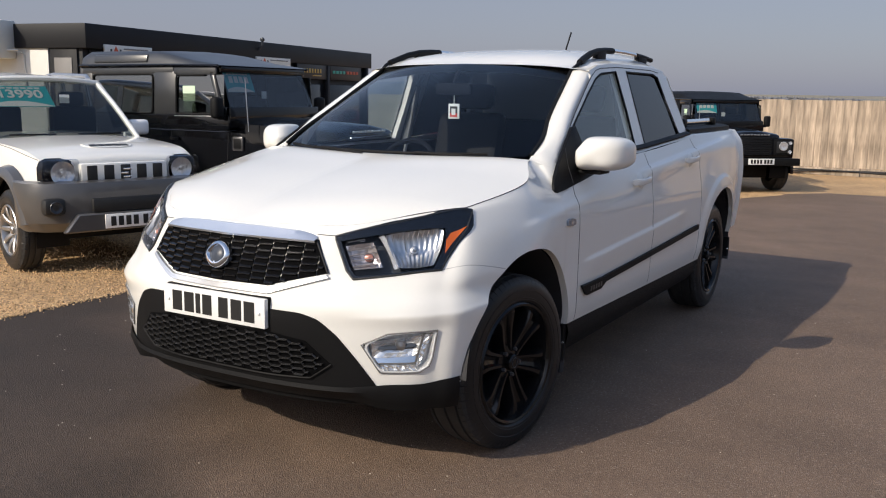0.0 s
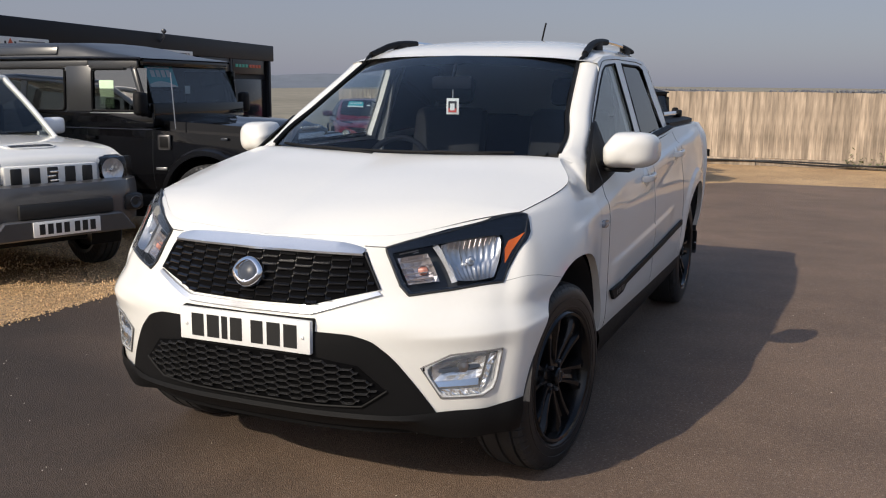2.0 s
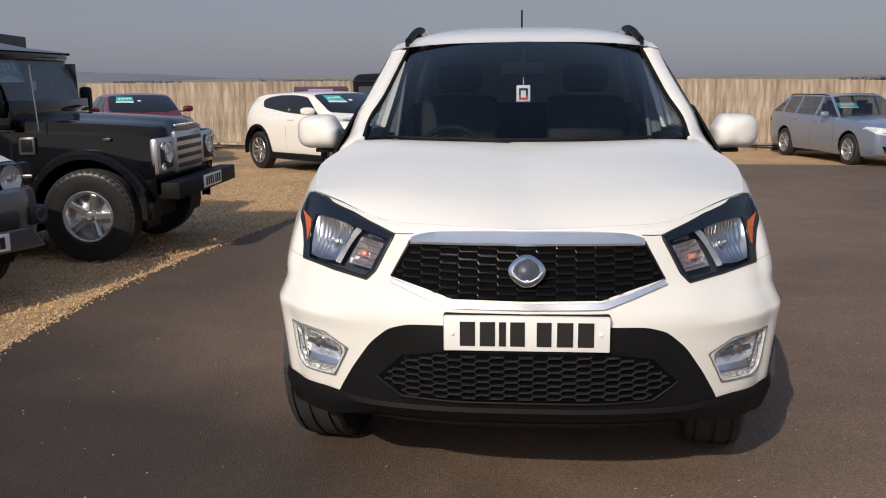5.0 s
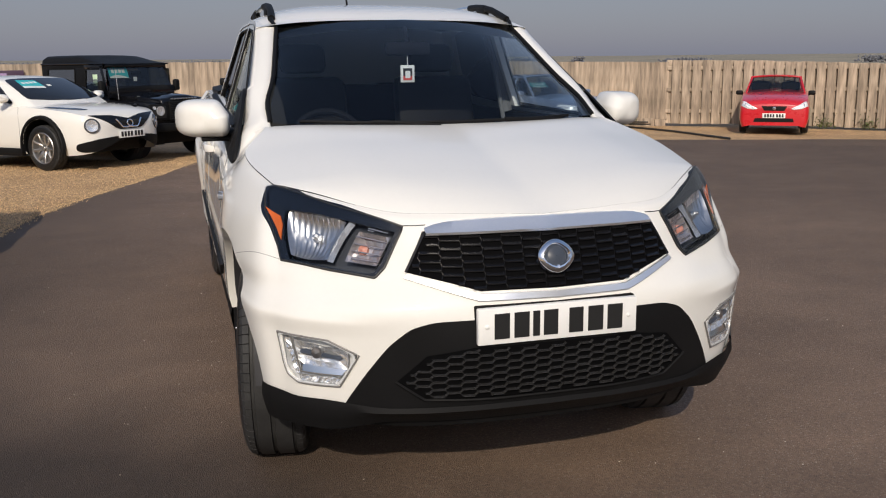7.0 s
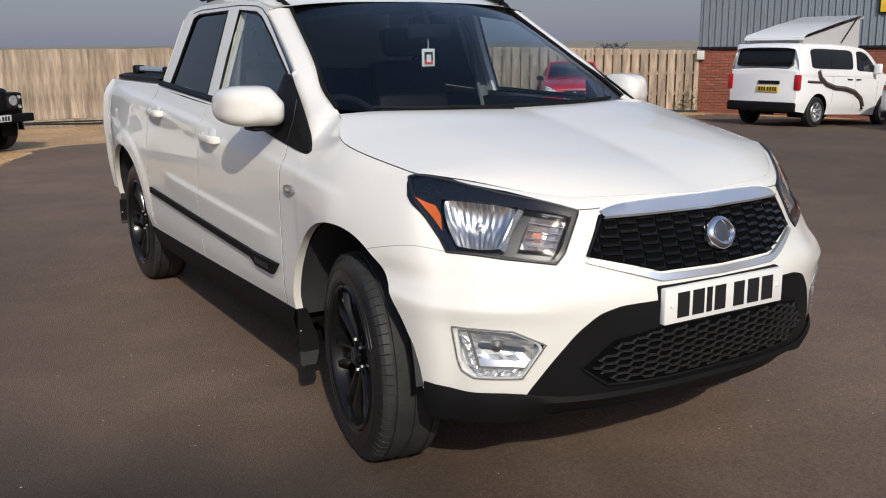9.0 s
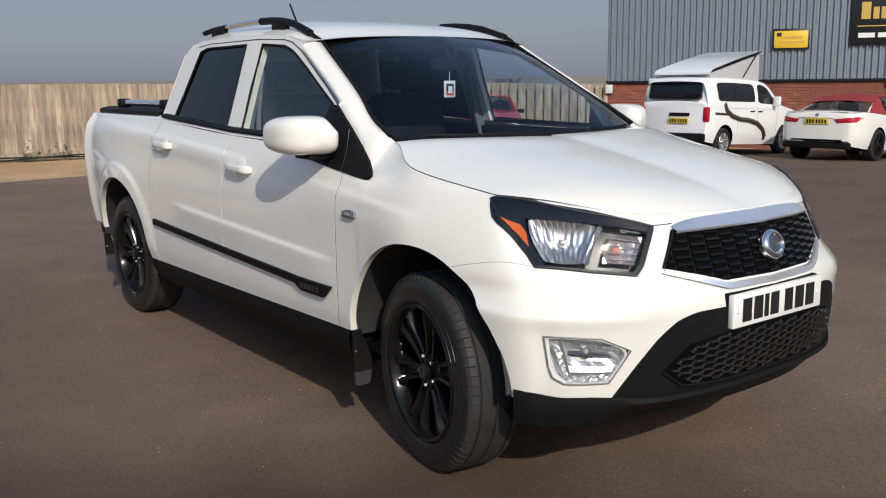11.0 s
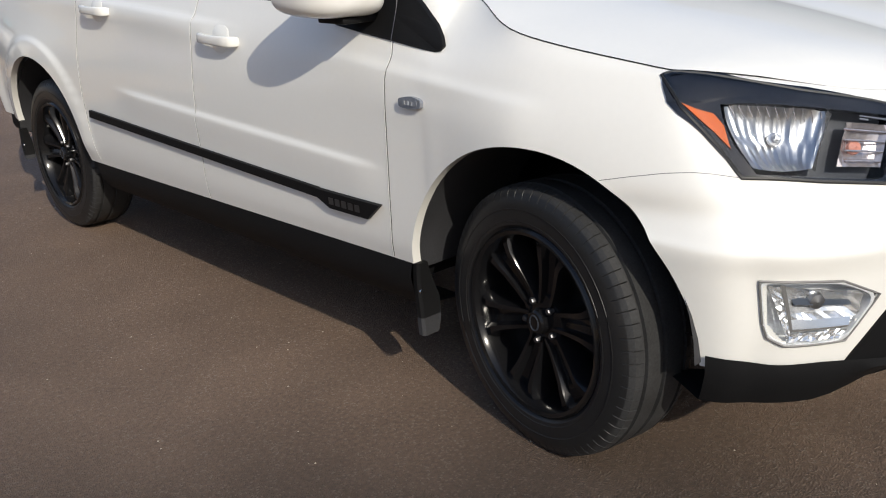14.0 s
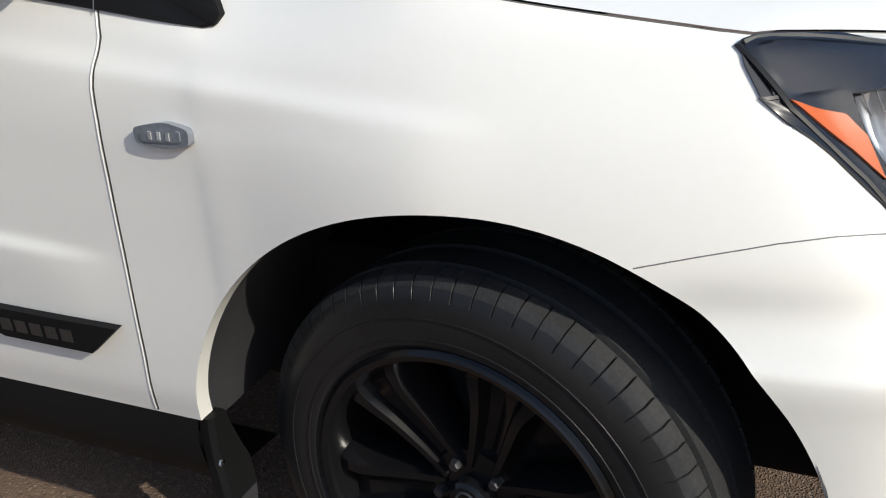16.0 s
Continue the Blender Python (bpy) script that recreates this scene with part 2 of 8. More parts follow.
# ---------------------------------------------------------------- ground
def sheet(name, outline, lift, material, label, category, step):
    """A level patch of ground inside an outline, laid on the fall of the yard."""
    bm = bmesh.new()
    bm.faces.new([bm.verts.new((x, y, 0)) for x, y in outline])
    lo = [min(p[k] for p in outline) for k in (0, 1)]
    hi = [max(p[k] for p in outline) for k in (0, 1)]
    for k in (0, 1):
        c = lo[k] + step
        while c < hi[k]:
            co, no = [0, 0, 0], [0, 0, 0]
            co[k], no[k] = c, 1
            bmesh.ops.bisect_plane(bm, geom=bm.verts[:] + bm.edges[:] + bm.faces[:], plane_co=co, plane_no=no)
            c += step
    for v in bm.verts:
        v.co.z = drop(v.co.x, v.co.y) + lift
    return tagged(part(name, bm, material), label, category, kind="structure")


def ground_mat(name, c1, c2, scale, fine, bump, rough, speck=None, speck_scale=300.0, amount=0.62):
    m = bpy.data.materials.new(name)
    m.use_nodes = True
    nt = m.node_tree
    b = nt.nodes["Principled BSDF"]
    tc = nt.nodes.new("ShaderNodeTexCoord")
    big, mid, vor = nt.nodes.new("ShaderNodeTexNoise"), nt.nodes.new("ShaderNodeTexNoise"), nt.nodes.new("ShaderNodeTexVoronoi")
    big.inputs["Scale"].default_value, mid.inputs["Scale"].default_value, vor.inputs["Scale"].default_value = scale, fine, speck_scale
    big.inputs["Detail"].default_value = mid.inputs["Detail"].default_value = 6
    for n in (big, mid, vor):
        nt.links.new(tc.outputs["Object"], n.inputs["Vector"])
    r1 = nt.nodes.new("ShaderNodeValToRGB")
    r1.color_ramp.elements[0].position, r1.color_ramp.elements[1].position = 0.35, 0.65
    r1.color_ramp.elements[0].color, r1.color_ramp.elements[1].color = (*c1, 1), (*c2, 1)
    nt.links.new(big.outputs[0], r1.inputs[0])
    mx = nt.nodes.new("ShaderNodeMix")
    mx.data_type, mx.blend_type = 'RGBA', 'MULTIPLY'
    mx.inputs[0].default_value = 1.0
    r2 = nt.nodes.new("ShaderNodeValToRGB")
    r2.color_ramp.elements[0].position, r2.color_ramp.elements[1].position = 0.3, 0.75
    r2.color_ramp.elements[0].color, r2.color_ramp.elements[1].color = (0.72, 0.72, 0.72, 1), (1.28, 1.28, 1.28, 1)
    nt.links.new(mid.outputs[0], r2.inputs[0])
    nt.links.new(r1.outputs[0], mx.inputs[6])
    nt.links.new(r2.outputs[0], mx.inputs[7])
    out = mx.outputs[2]
    if speck:
        bw = nt.nodes.new("ShaderNodeSeparateColor")
        nt.links.new(vor.outputs["Color"], bw.inputs[0])
        gt = nt.nodes.new("ShaderNodeMath")
        gt.operation = 'GREATER_THAN'
        gt.inputs[1].default_value = amount
        nt.links.new(bw.outputs[0], gt.inputs[0])
        m2 = nt.nodes.new("ShaderNodeMix")
        m2.data_type = 'RGBA'
        m2.inputs[7].default_value = (*speck, 1)
        nt.links.new(gt.outputs[0], m2.inputs[0])
        nt.links.new(out, m2.inputs[6])
        out = m2.outputs[2]
    nt.links.new(out, b.inputs["Base Color"])
    b.inputs["Roughness"].default_value = rough
    bp = nt.nodes.new("ShaderNodeBump")
    bp.inputs["Strength"].default_value, bp.inputs["Distance"].default_value = bump, 0.008
    nt.links.new(vor.outputs["Distance"], bp.inputs["Height"])
    nt.links.new(bp.outputs[0], b.inputs["Normal"])
    return m


ASPHALT = ground_mat("asphalt", (0.104, 0.068, 0.046), (0.142, 0.094, 0.064), 0.45, 75, 0.6, 0.8, (0.19, 0.145, 0.11), 200, 0.93)
# brightness put into the colour by place: darker towards -x and -y, ragged join
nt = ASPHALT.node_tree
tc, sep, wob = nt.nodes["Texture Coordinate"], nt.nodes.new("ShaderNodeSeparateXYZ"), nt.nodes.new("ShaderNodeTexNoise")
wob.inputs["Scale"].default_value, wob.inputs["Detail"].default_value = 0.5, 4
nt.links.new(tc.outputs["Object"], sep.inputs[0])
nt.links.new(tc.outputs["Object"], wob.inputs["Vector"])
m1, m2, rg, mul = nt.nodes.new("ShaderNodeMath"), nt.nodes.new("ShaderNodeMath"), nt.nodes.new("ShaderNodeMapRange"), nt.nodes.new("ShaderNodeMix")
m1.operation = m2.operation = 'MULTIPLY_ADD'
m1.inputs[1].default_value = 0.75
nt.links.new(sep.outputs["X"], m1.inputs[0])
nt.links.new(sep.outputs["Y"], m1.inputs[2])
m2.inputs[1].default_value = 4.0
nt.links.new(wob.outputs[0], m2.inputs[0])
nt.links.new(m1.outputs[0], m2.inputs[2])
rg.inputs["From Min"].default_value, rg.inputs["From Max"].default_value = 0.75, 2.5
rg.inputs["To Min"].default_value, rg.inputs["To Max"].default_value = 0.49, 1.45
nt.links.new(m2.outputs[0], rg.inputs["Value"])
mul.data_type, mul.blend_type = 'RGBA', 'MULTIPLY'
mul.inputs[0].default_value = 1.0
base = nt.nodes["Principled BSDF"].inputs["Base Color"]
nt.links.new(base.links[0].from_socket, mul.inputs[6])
# base colour scaled down from x 2.5 to 7.5 to lower far brightness
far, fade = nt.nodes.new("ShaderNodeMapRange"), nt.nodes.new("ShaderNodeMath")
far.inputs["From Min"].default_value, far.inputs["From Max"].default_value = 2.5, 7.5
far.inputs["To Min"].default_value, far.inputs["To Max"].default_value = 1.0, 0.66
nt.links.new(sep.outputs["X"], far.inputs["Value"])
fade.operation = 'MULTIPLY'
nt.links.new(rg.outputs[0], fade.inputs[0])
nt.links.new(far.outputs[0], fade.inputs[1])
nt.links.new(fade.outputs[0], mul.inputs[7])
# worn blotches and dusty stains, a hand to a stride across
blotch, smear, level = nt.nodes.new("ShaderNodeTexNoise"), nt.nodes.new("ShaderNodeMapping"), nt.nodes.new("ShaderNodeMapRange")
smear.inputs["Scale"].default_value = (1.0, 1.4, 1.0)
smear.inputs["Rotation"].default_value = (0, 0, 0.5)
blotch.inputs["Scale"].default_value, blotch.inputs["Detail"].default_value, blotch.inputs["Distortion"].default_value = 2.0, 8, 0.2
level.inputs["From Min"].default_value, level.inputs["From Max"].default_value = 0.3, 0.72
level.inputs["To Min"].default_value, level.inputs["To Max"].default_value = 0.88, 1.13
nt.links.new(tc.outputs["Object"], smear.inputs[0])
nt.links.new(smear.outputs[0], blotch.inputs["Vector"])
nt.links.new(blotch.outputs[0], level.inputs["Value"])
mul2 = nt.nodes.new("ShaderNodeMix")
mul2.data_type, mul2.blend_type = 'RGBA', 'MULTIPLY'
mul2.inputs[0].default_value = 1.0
# a darker strip beside the gravel, its brightness put into the colour by x
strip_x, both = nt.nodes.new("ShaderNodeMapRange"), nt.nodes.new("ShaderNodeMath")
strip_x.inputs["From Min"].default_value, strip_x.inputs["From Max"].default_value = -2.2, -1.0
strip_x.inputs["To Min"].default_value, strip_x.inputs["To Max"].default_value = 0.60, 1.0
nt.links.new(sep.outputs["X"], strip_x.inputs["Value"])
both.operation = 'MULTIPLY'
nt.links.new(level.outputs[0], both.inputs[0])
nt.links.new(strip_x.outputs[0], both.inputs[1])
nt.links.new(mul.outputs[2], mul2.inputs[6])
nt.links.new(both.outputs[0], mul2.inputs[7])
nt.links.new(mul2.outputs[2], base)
GRAVELBED = ground_mat("gravel bed", (0.50, 0.315, 0.155), (0.66, 0.43, 0.22), 0.8, 30, 0.9, 0.85, (0.25, 0.165, 0.095), 75, 0.79)
FIELD = ground_mat("dry field", (0.20, 0.18, 0.13), (0.30, 0.26, 0.19), 0.012, 0.5, 0.2, 0.95)

rings = [0, 30, 60, 120, 250, 500, 1000, 2000, 4000]
bm = bmesh.new()
rows = []
for r in rings:
    z = -0.55 - 0.002 * min(r, 120) + 0.004 * max(0, r - 500)
    rows.append([Vector((max(r, 0.01) * math.cos(a), max(r, 0.01) * math.sin(a), z + (6 * noise.noise(Vector((r, 9 * a, 0))) if r > 500 else 0))) for a in (2 * math.pi * k / 64 for k in range(64))])
grid(bm, rows, closed=True)
tagged(part("ground", bm, FIELD), "dry open fields running to a hazy horizon", "field", kind="structure")
GRAVEL_EDGE = [(-2.75, -14), (-2.82, -6), (-2.88, -2), (-2.88, 0.1), (-2.86, 1.1), (-2.9, 2.3), (-2.8, 3.7), (-2.45, 6.2), (-2.12, 7.4),
               (-1.25, 9.9), (-0.85, 11.2), (-0.25, 12.7), (0.3, 13.35), (1.4, 13.45), (5.6, 13.9), (7.2, 13.7), (10.9, 12.9), (14.2, 12.5), (19, 11.5)]
sheet("gravel", [(-26, -14)] + GRAVEL_EDGE + [(19, 30), (-26, 30)], -0.012, GRAVELBED, "golden pea gravel parking strip along the fence", "gravel", 4.0)
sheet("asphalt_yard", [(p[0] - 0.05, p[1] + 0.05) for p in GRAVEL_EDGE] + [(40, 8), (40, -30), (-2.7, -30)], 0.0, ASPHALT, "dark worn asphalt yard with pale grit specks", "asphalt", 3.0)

# ---------------------------------------------------------------- fence, cabin office, shed
TIMBER = mat("weathered fence timber", (0.40, 0.318, 0.240), 0.85, var=0.45, scale=3.5, fine=26, bump=0.3, random_tint=0.16, stretch=(1, 1, 0.12))
nt = TIMBER.node_tree
stain, run, fall, dark = nt.nodes.new("ShaderNodeTexNoise"), nt.nodes.new("ShaderNodeMapping"), nt.nodes.new("ShaderNodeMapRange"), nt.nodes.new("ShaderNodeMix")
oi, shift = nt.nodes.new("ShaderNodeObjectInfo"), nt.nodes.new("ShaderNodeVectorMath")
run.inputs["Scale"].default_value = (9, 9, 1.3)
stain.inputs["Scale"].default_value, stain.inputs["Detail"].default_value = 1.0, 6
fall.inputs["From Min"].default_value, fall.inputs["From Max"].default_value = 0.36, 0.66
fall.inputs["To Min"].default_value, fall.inputs["To Max"].default_value = 0.62, 1.12
shift.operation = 'MULTIPLY_ADD'
shift.inputs[1].default_value, shift.inputs[2].default_value = (40, 40, 40), (0, 0, 0)
nt.links.new(oi.outputs["Random"], shift.inputs[0])
nt.links.new(nt.nodes["Texture Coordinate"].outputs["Object"], run.inputs[0])
nt.links.new(shift.outputs[0], run.inputs["Location"])
nt.links.new(run.outputs[0], stain.inputs["Vector"])
nt.links.new(stain.outputs[0], fall.inputs["Value"])
dark.data_type, dark.blend_type = 'RGBA', 'MULTIPLY'
dark.inputs[0].default_value = 1.0
wood = nt.nodes["Principled BSDF"].inputs["Base Color"]
nt.links.new(wood.links[0].from_socket, dark.inputs[6])
nt.links.new(fall.outputs[0], dark.inputs[7])
nt.links.new(dark.outputs[2], wood)
CLADDING = mat("dark grey cladding", (0.015, 0.016, 0.0185), 0.5, var=0.14, scale=1.5, spec=0.2)
CABINWHITE = mat("off-white panel", (0.62, 0.62, 0.58), 0.5, var=0.05)
SHEETMETAL = mat("grey corrugated steel", (0.225, 0.26, 0.30), 0.4, metal=0.35, var=0.06, scale=1.5)
BRICK = mat("red brick", (0.25, 0.085, 0.055), 0.85, var=0.3, scale=6, fine=60, bump=0.3, random_tint=0.2)
MORTAR = mat("mortar", (0.20, 0.15, 0.125), 0.9, var=0.15)


def along(a, b):
    """The pose whose x axis runs level from a to b, and the length."""
    d = Vector(b) - Vector(a)
    return Matrix.Translation((a[0], a[1], 0)) @ Matrix.Rotation(math.atan2(d.y, d.x), 4, 'Z'), d.length


FENCE_A, FENCE_B, FENCE_C = (-10.6, 18.6), (11.3, 18.2), (17.1, 15.7)
m, ln = along(FENCE_A, FENCE_B)
fence = thing("fence", m, "weathered close-board timber fence with gravel board", "fence", kind="structure")
me = bpy.data.meshes.new("board")
bm = bmesh.new()
box(bm, (0, -.011, 0), (.148, .011, 1.46), .004)
bm.to_mesh(me)
bm.free()
me.materials.append(TIMBER)
k, x = 0, 0.0
while x < ln:
    zz = drop(*(m @ Vector((x, 0, 0))).xy) + 0.16
    ob = new("board", me)
    ob.parent = fence
    ob.matrix_basis = Matrix.Translation((x, 0.008 * (k % 2) + random.uniform(-.003, .003), zz + random.uniform(-.008, .008))) @ Matrix.Rotation(random.uniform(-.004, .004), 4, 'Y')
    x += .138
    k += 1
for k in range(int(ln / 2.7) + 1):
    x0, x1 = 2.7 * k, min(ln, 2.7 * k + 2.68)
    z0 = drop(*(m @ Vector((x0, 0, 0))).xy)
    bm = bmesh.new()
    box(bm, (x0, -.02, z0 - .1), (x1, .02, z0 + .155), .004)
    part("gravel_board", bm, TIMBER, fence)
    bm = bmesh.new()
    box(bm, (x0, .02, z0 + 1.40), (x1, .09, z0 + 1.48), .004)
    part("fence_rail", bm, TIMBER, fence)
m, ln = along(FENCE_B, FENCE_C)
gate = thing("fence_return", m, "hit-and-miss timber fence panels with gaps beside the gate", "fence", kind="structure")
bm = bmesh.new()
box(bm, (0, -.01, 0), (.205, .012, 1.62), .004)
me = bpy.data.meshes.new("slat")
bm.to_mesh(me)
bm.free()
me.materials.append(TIMBER)
x, k = 0.0, 0
while x < ln:
    zz = drop(*(m @ Vector((x, 0, 0))).xy) + 0.05
    ob = new("slat", me)
    ob.parent = gate
    ob.matrix_basis = Matrix.Translation((x, -.05 if k % 2 else .05, zz + random.uniform(-.01, .01)))
    x += .128
    k += 1
for h in (.3, .85, 1.4):
    bm = bmesh.new()
    box(bm, (0, -.03, -.25 + h), (ln, .035, -.25 + h + .09), .004)
    part("fence_rail", bm, TIMBER, gate)

# shed: brick plinth, corrugated wall above
m, ln = along((17.15, 15.6), (17.15 + .57 * 34, 15.6 - .82 * 34))
shed = thing("shed", m, "large grey corrugated steel shed on a red brick plinth", "shed", kind="structure")
ZB, ZT = 1.31, 9.0
bm = bmesh.new()
box(bm, (0, .02, -1.2), (ln, .35, ZB))
part("plinth_wall", bm, MORTAR, shed, "red brick plinth wall")
bm = bmesh.new()
prof = []
x = 0.0
while x < ln:
    prof += [(x, 0), (x + .05, 0), (x + .075, -.05), (x + .125, -.05), (x + .15, 0)]
    x += .165
grid(bm, [[Vector((px, py - .03, z)) for px, py in prof] for z in (ZB + .02, ZT)])
box(bm, (-.03, 0, ZB), (ln, .32, ZT))
part("corrugated_wall", bm, SHEETMETAL, shed, smooth=False)
bm = bmesh.new()
box(bm, (-.06, -.09, ZB - .03), (ln, .0, ZB + .03), .005)
part("drip_flashing", bm, CLADDING, shed)
bm = bmesh.new()
box(bm, (-.3, -.3, ZT), (ln, 16, ZT + .3))
part("roof", bm, SHEETMETAL, shed)
bm = bmesh.new()
box(bm, (-.02, .36, -1.2), (.3, 16, ZT))
part("side_wall", bm, SHEETMETAL, shed)

# office cabin
CA, CB = (-7.75, 4.75), (-9.35, 13.4)
m, ln = along(CA, CB)
cabin = thing("office_cabin", m, "dark grey flat-roofed portable office cabin with signs", "cabin", kind="structure")
bm = bmesh.new()
box(bm, (0, .05, -.4), (ln, 3.6, 2.05), .01)
part("wall", bm, CLADDING, cabin)
bm = bmesh.new()
box(bm, (-.06, -.06, 1.98), (ln + .1, 3.7, 2.3), .015)
part("roof_fascia", bm, CLADDING, cabin)

# end wall: pale panel, door, air conditioner
bm = bmesh.new()
box(bm, (-.02, .60, -.3), (.05, 3.5, 2.02), .005)
part("end_panel", bm, CABINWHITE, cabin, "off-white end wall panel")
bm = bmesh.new()
box(bm, (-.03, .12, -.2), (.05, .56, 1.99), .008)
dr = part("door", bm, CLADDING, cabin, "grey-framed end door with a pale panel")
bm = bmesh.new()
box(bm, (-.04, .20, .1), (-.028, .49, 1.86), .004)
part("door_panel", bm, GREYPLASTIC, dr, "pale grey door panel")
bm = bmesh.new()
box(bm, (-.05, .14, .9), (-.02, .17, 1.1), .006)
part("door_handle", bm, PLASTIC, dr)
bm = bmesh.new()
box(bm, (-.40, 1.12, 1.84), (-.02, 1.95, 2.34), .02)
ac = part("air_conditioner", bm, CABINWHITE, cabin, "off-white air conditioner box on the end wall")
bm = bmesh.new()
tube(bm, [(-.2, 1.15, 1.95), (-.1, 1.02, 1.95), (-.03, 1.0, 1.9), (-.03, .98, 1.4)], .02, 6)
part("pipe", bm, CABINWHITE, ac)
GOLD = mat("gold print", (.55, .36, .08), .4, var=.05)
GREENINK = mat("green print", (.02, .35, .25), .4, var=.05)
ORANGEINK = mat("orange red print", (.6, .09, .03), .4, var=.05)
SIGNBLACK = mat("black sign board", (.008, .008, .009), .4, var=.05)


def board(name, x0, x1, z0, z1, material, label, y=-.02):
    bm = bmesh.new()
    box(bm, (x0, y - .015, z0), (x1, y + .015, z1), .004)
    return part(name, bm, material, cabin, label)


def marks(parent, y, z, h, xs, material, name="sign_bar"):
    for a, b in xs:
        bm = bmesh.new()
        box(bm, (a, y - .022, z), (b, y - .016, z + h), .001)
        part(name, bm, material, parent)


for x0, x1 in ((.27, 1.25), (4.08, 5.24)):
    b_ = board("sign", x0, x1, 1.905, 2.045, PAPER, "white sign with a red mark and plain bars", y=-.075)
    w_ = x1 - x0
    bm = bmesh.new()
    plate(bm, [(x0 + w_ * .16, 1.95), (x0 + w_ * .27, 1.95), (x0 + w_ * .215, 2.03)], .006, pose(0, -.094, 0))
    part("sign_mark", bm, ORANGEINK, b_)
    marks(b_, -.075, 1.95, .04, [(x0 + w_ * .10, x0 + w_ * .13), (x0 + w_ * .29, x0 + w_ * .32)], INK)
    marks(b_, -.075, 1.99, .018, [(x0 + w_ * (.38 + .09 * k), x0 + w_ * (.455 + .09 * k)) for k in range(6)], GREYPLASTIC)
b_ = board("sign", 5.56, 6.86, 1.70, 2.03, SIGNBLACK, "black sign with plain gold bars")
marks(b_, -.02, 1.82, .08, [(5.72 + .11 * k, 5.775 + .11 * k) for k in range(8)], GOLD)
marks(b_, -.02, 1.76, .02, [(6.2, 6.55)], GOLD)
b_ = board("sign", 6.95, 8.40, 1.70, 2.03, SIGNBLACK, "black sign with plain green and red bars")
marks(b_, -.02, 1.825, .06, [(7.05 + .15 * k, 7.16 + .15 * k) for k in range(4)], GREENINK)
marks(b_, -.02, 1.825, .06, [(7.68 + .15 * k, 7.79 + .15 * k) for k in range(4)], ORANGEINK)
for x0, x1 in ((5.7, 6.72), (6.98, 8.62)):
    bm = bmesh.new()
    box(bm, (x0, .0, .1), (x1, .03, 1.60), .005)
    part("window", bm, GLOSSBLACK, cabin, "dark glazed front panel")
for x in (5.6, 6.85, 8.70):
    bm = bmesh.new()
    box(bm, (x - .05, -.05, -.3), (x + .05, .05, 1.98), .005)
    part("post", bm, CLADDING, cabin)
for k in range(14):
    bm = bmesh.new()
    x = .1 + .4 * k
    box(bm, (x, .02, -.3), (x + .385, .06, 1.98), .006)
    part("cladding_panel", bm, CLADDING, cabin)
bm = bmesh.new()
tube(bm, [(4.18, -.07, 2.16), (4.18, -.14, 2.24), (4.18, -.14, 2.36)], .02, 6)
lathe(bm, [(.001, .04), (.03, .03), (.04, 0), (.03, -.03), (.001, -.04)], 14, Matrix.Translation((4.18, -.14, 2.33)))
part("dome_camera", bm, LAMPGREY, cabin, "small dome camera on the fascia")

# signs and fittings on the shed
sb = thing("shed_sign", along((17.15, 15.6), (17.15 + .57 * 34, 15.6 - .82 * 34))[0], "yellow sign board in a black frame on corrugated wall", "sign")
bm = bmesh.new()
box(bm, (4.36, -.14, 2.12), (5.28, -.09, 2.66), .006)
part("frame", bm, SIGNBLACK, sb)
bm = bmesh.new()
box(bm, (4.40, -.15, 2.16), (5.24, -.138, 2.60), .004)
part("board", bm, mat("yellow board", (.75, .48, .03), .4, var=.05), sb, "yellow board with plain bars")
for k, (x0, x1, z0, z1) in enumerate(((4.46, 4.58, 2.46, 2.56), (4.62, 5.1, 2.40, 2.46), (4.5, 5.15, 2.28, 2.33))):
    bm = bmesh.new()
    box(bm, (x0, -.155, z0), (x1, -.149, z1))
    part("sign_bar", bm, GOLD if k else INK, sb)
sb = thing("shed_sign", along((17.15, 15.6), (17.15 + .57 * 34, 15.6 - .82 * 34))[0], "large black sign board with plain gold and white bars", "sign")
bm = bmesh.new()
box(bm, (6.27, -.15, 2.20), (9.4, -.09, 3.75), .006)
part("board", bm, SIGNBLACK, sb)
for x0, x1, z0, z1, mt in ((6.50, 6.72, 2.85, 3.28, GOLD), (6.78, 6.92, 2.85, 3.15, GOLD), (6.97, 7.11, 2.85, 3.15, GOLD), (7.16, 7.3, 2.85, 3.15, GOLD), (7.35, 7.5, 2.85, 3.15, GOLD), (6.42, 9.2, 2.66, 2.685, GOLD), (6.45, 6.85, 2.38, 2.50, PAPER), (6.92, 7.9, 2.38, 2.50, PAPER)):
    bm = bmesh.new()
    box(bm, (x0, -.158, z0), (x1, -.149, z1))
    part("sign_bar", bm, mt, sb)
bm = bmesh.new()
box(bm, (-.06, -.12, 1.00), (.14, .0, 1.24), .01)
part("meter_box", bm, CABINWHITE, shed, "small pale wall box")
bm = bmesh.new()
box(bm, (7.22, -.10, 1.14), (7.55, .0, 1.26), .01)
part("exit_light", bm, CABINWHITE, shed, "small emergency light")

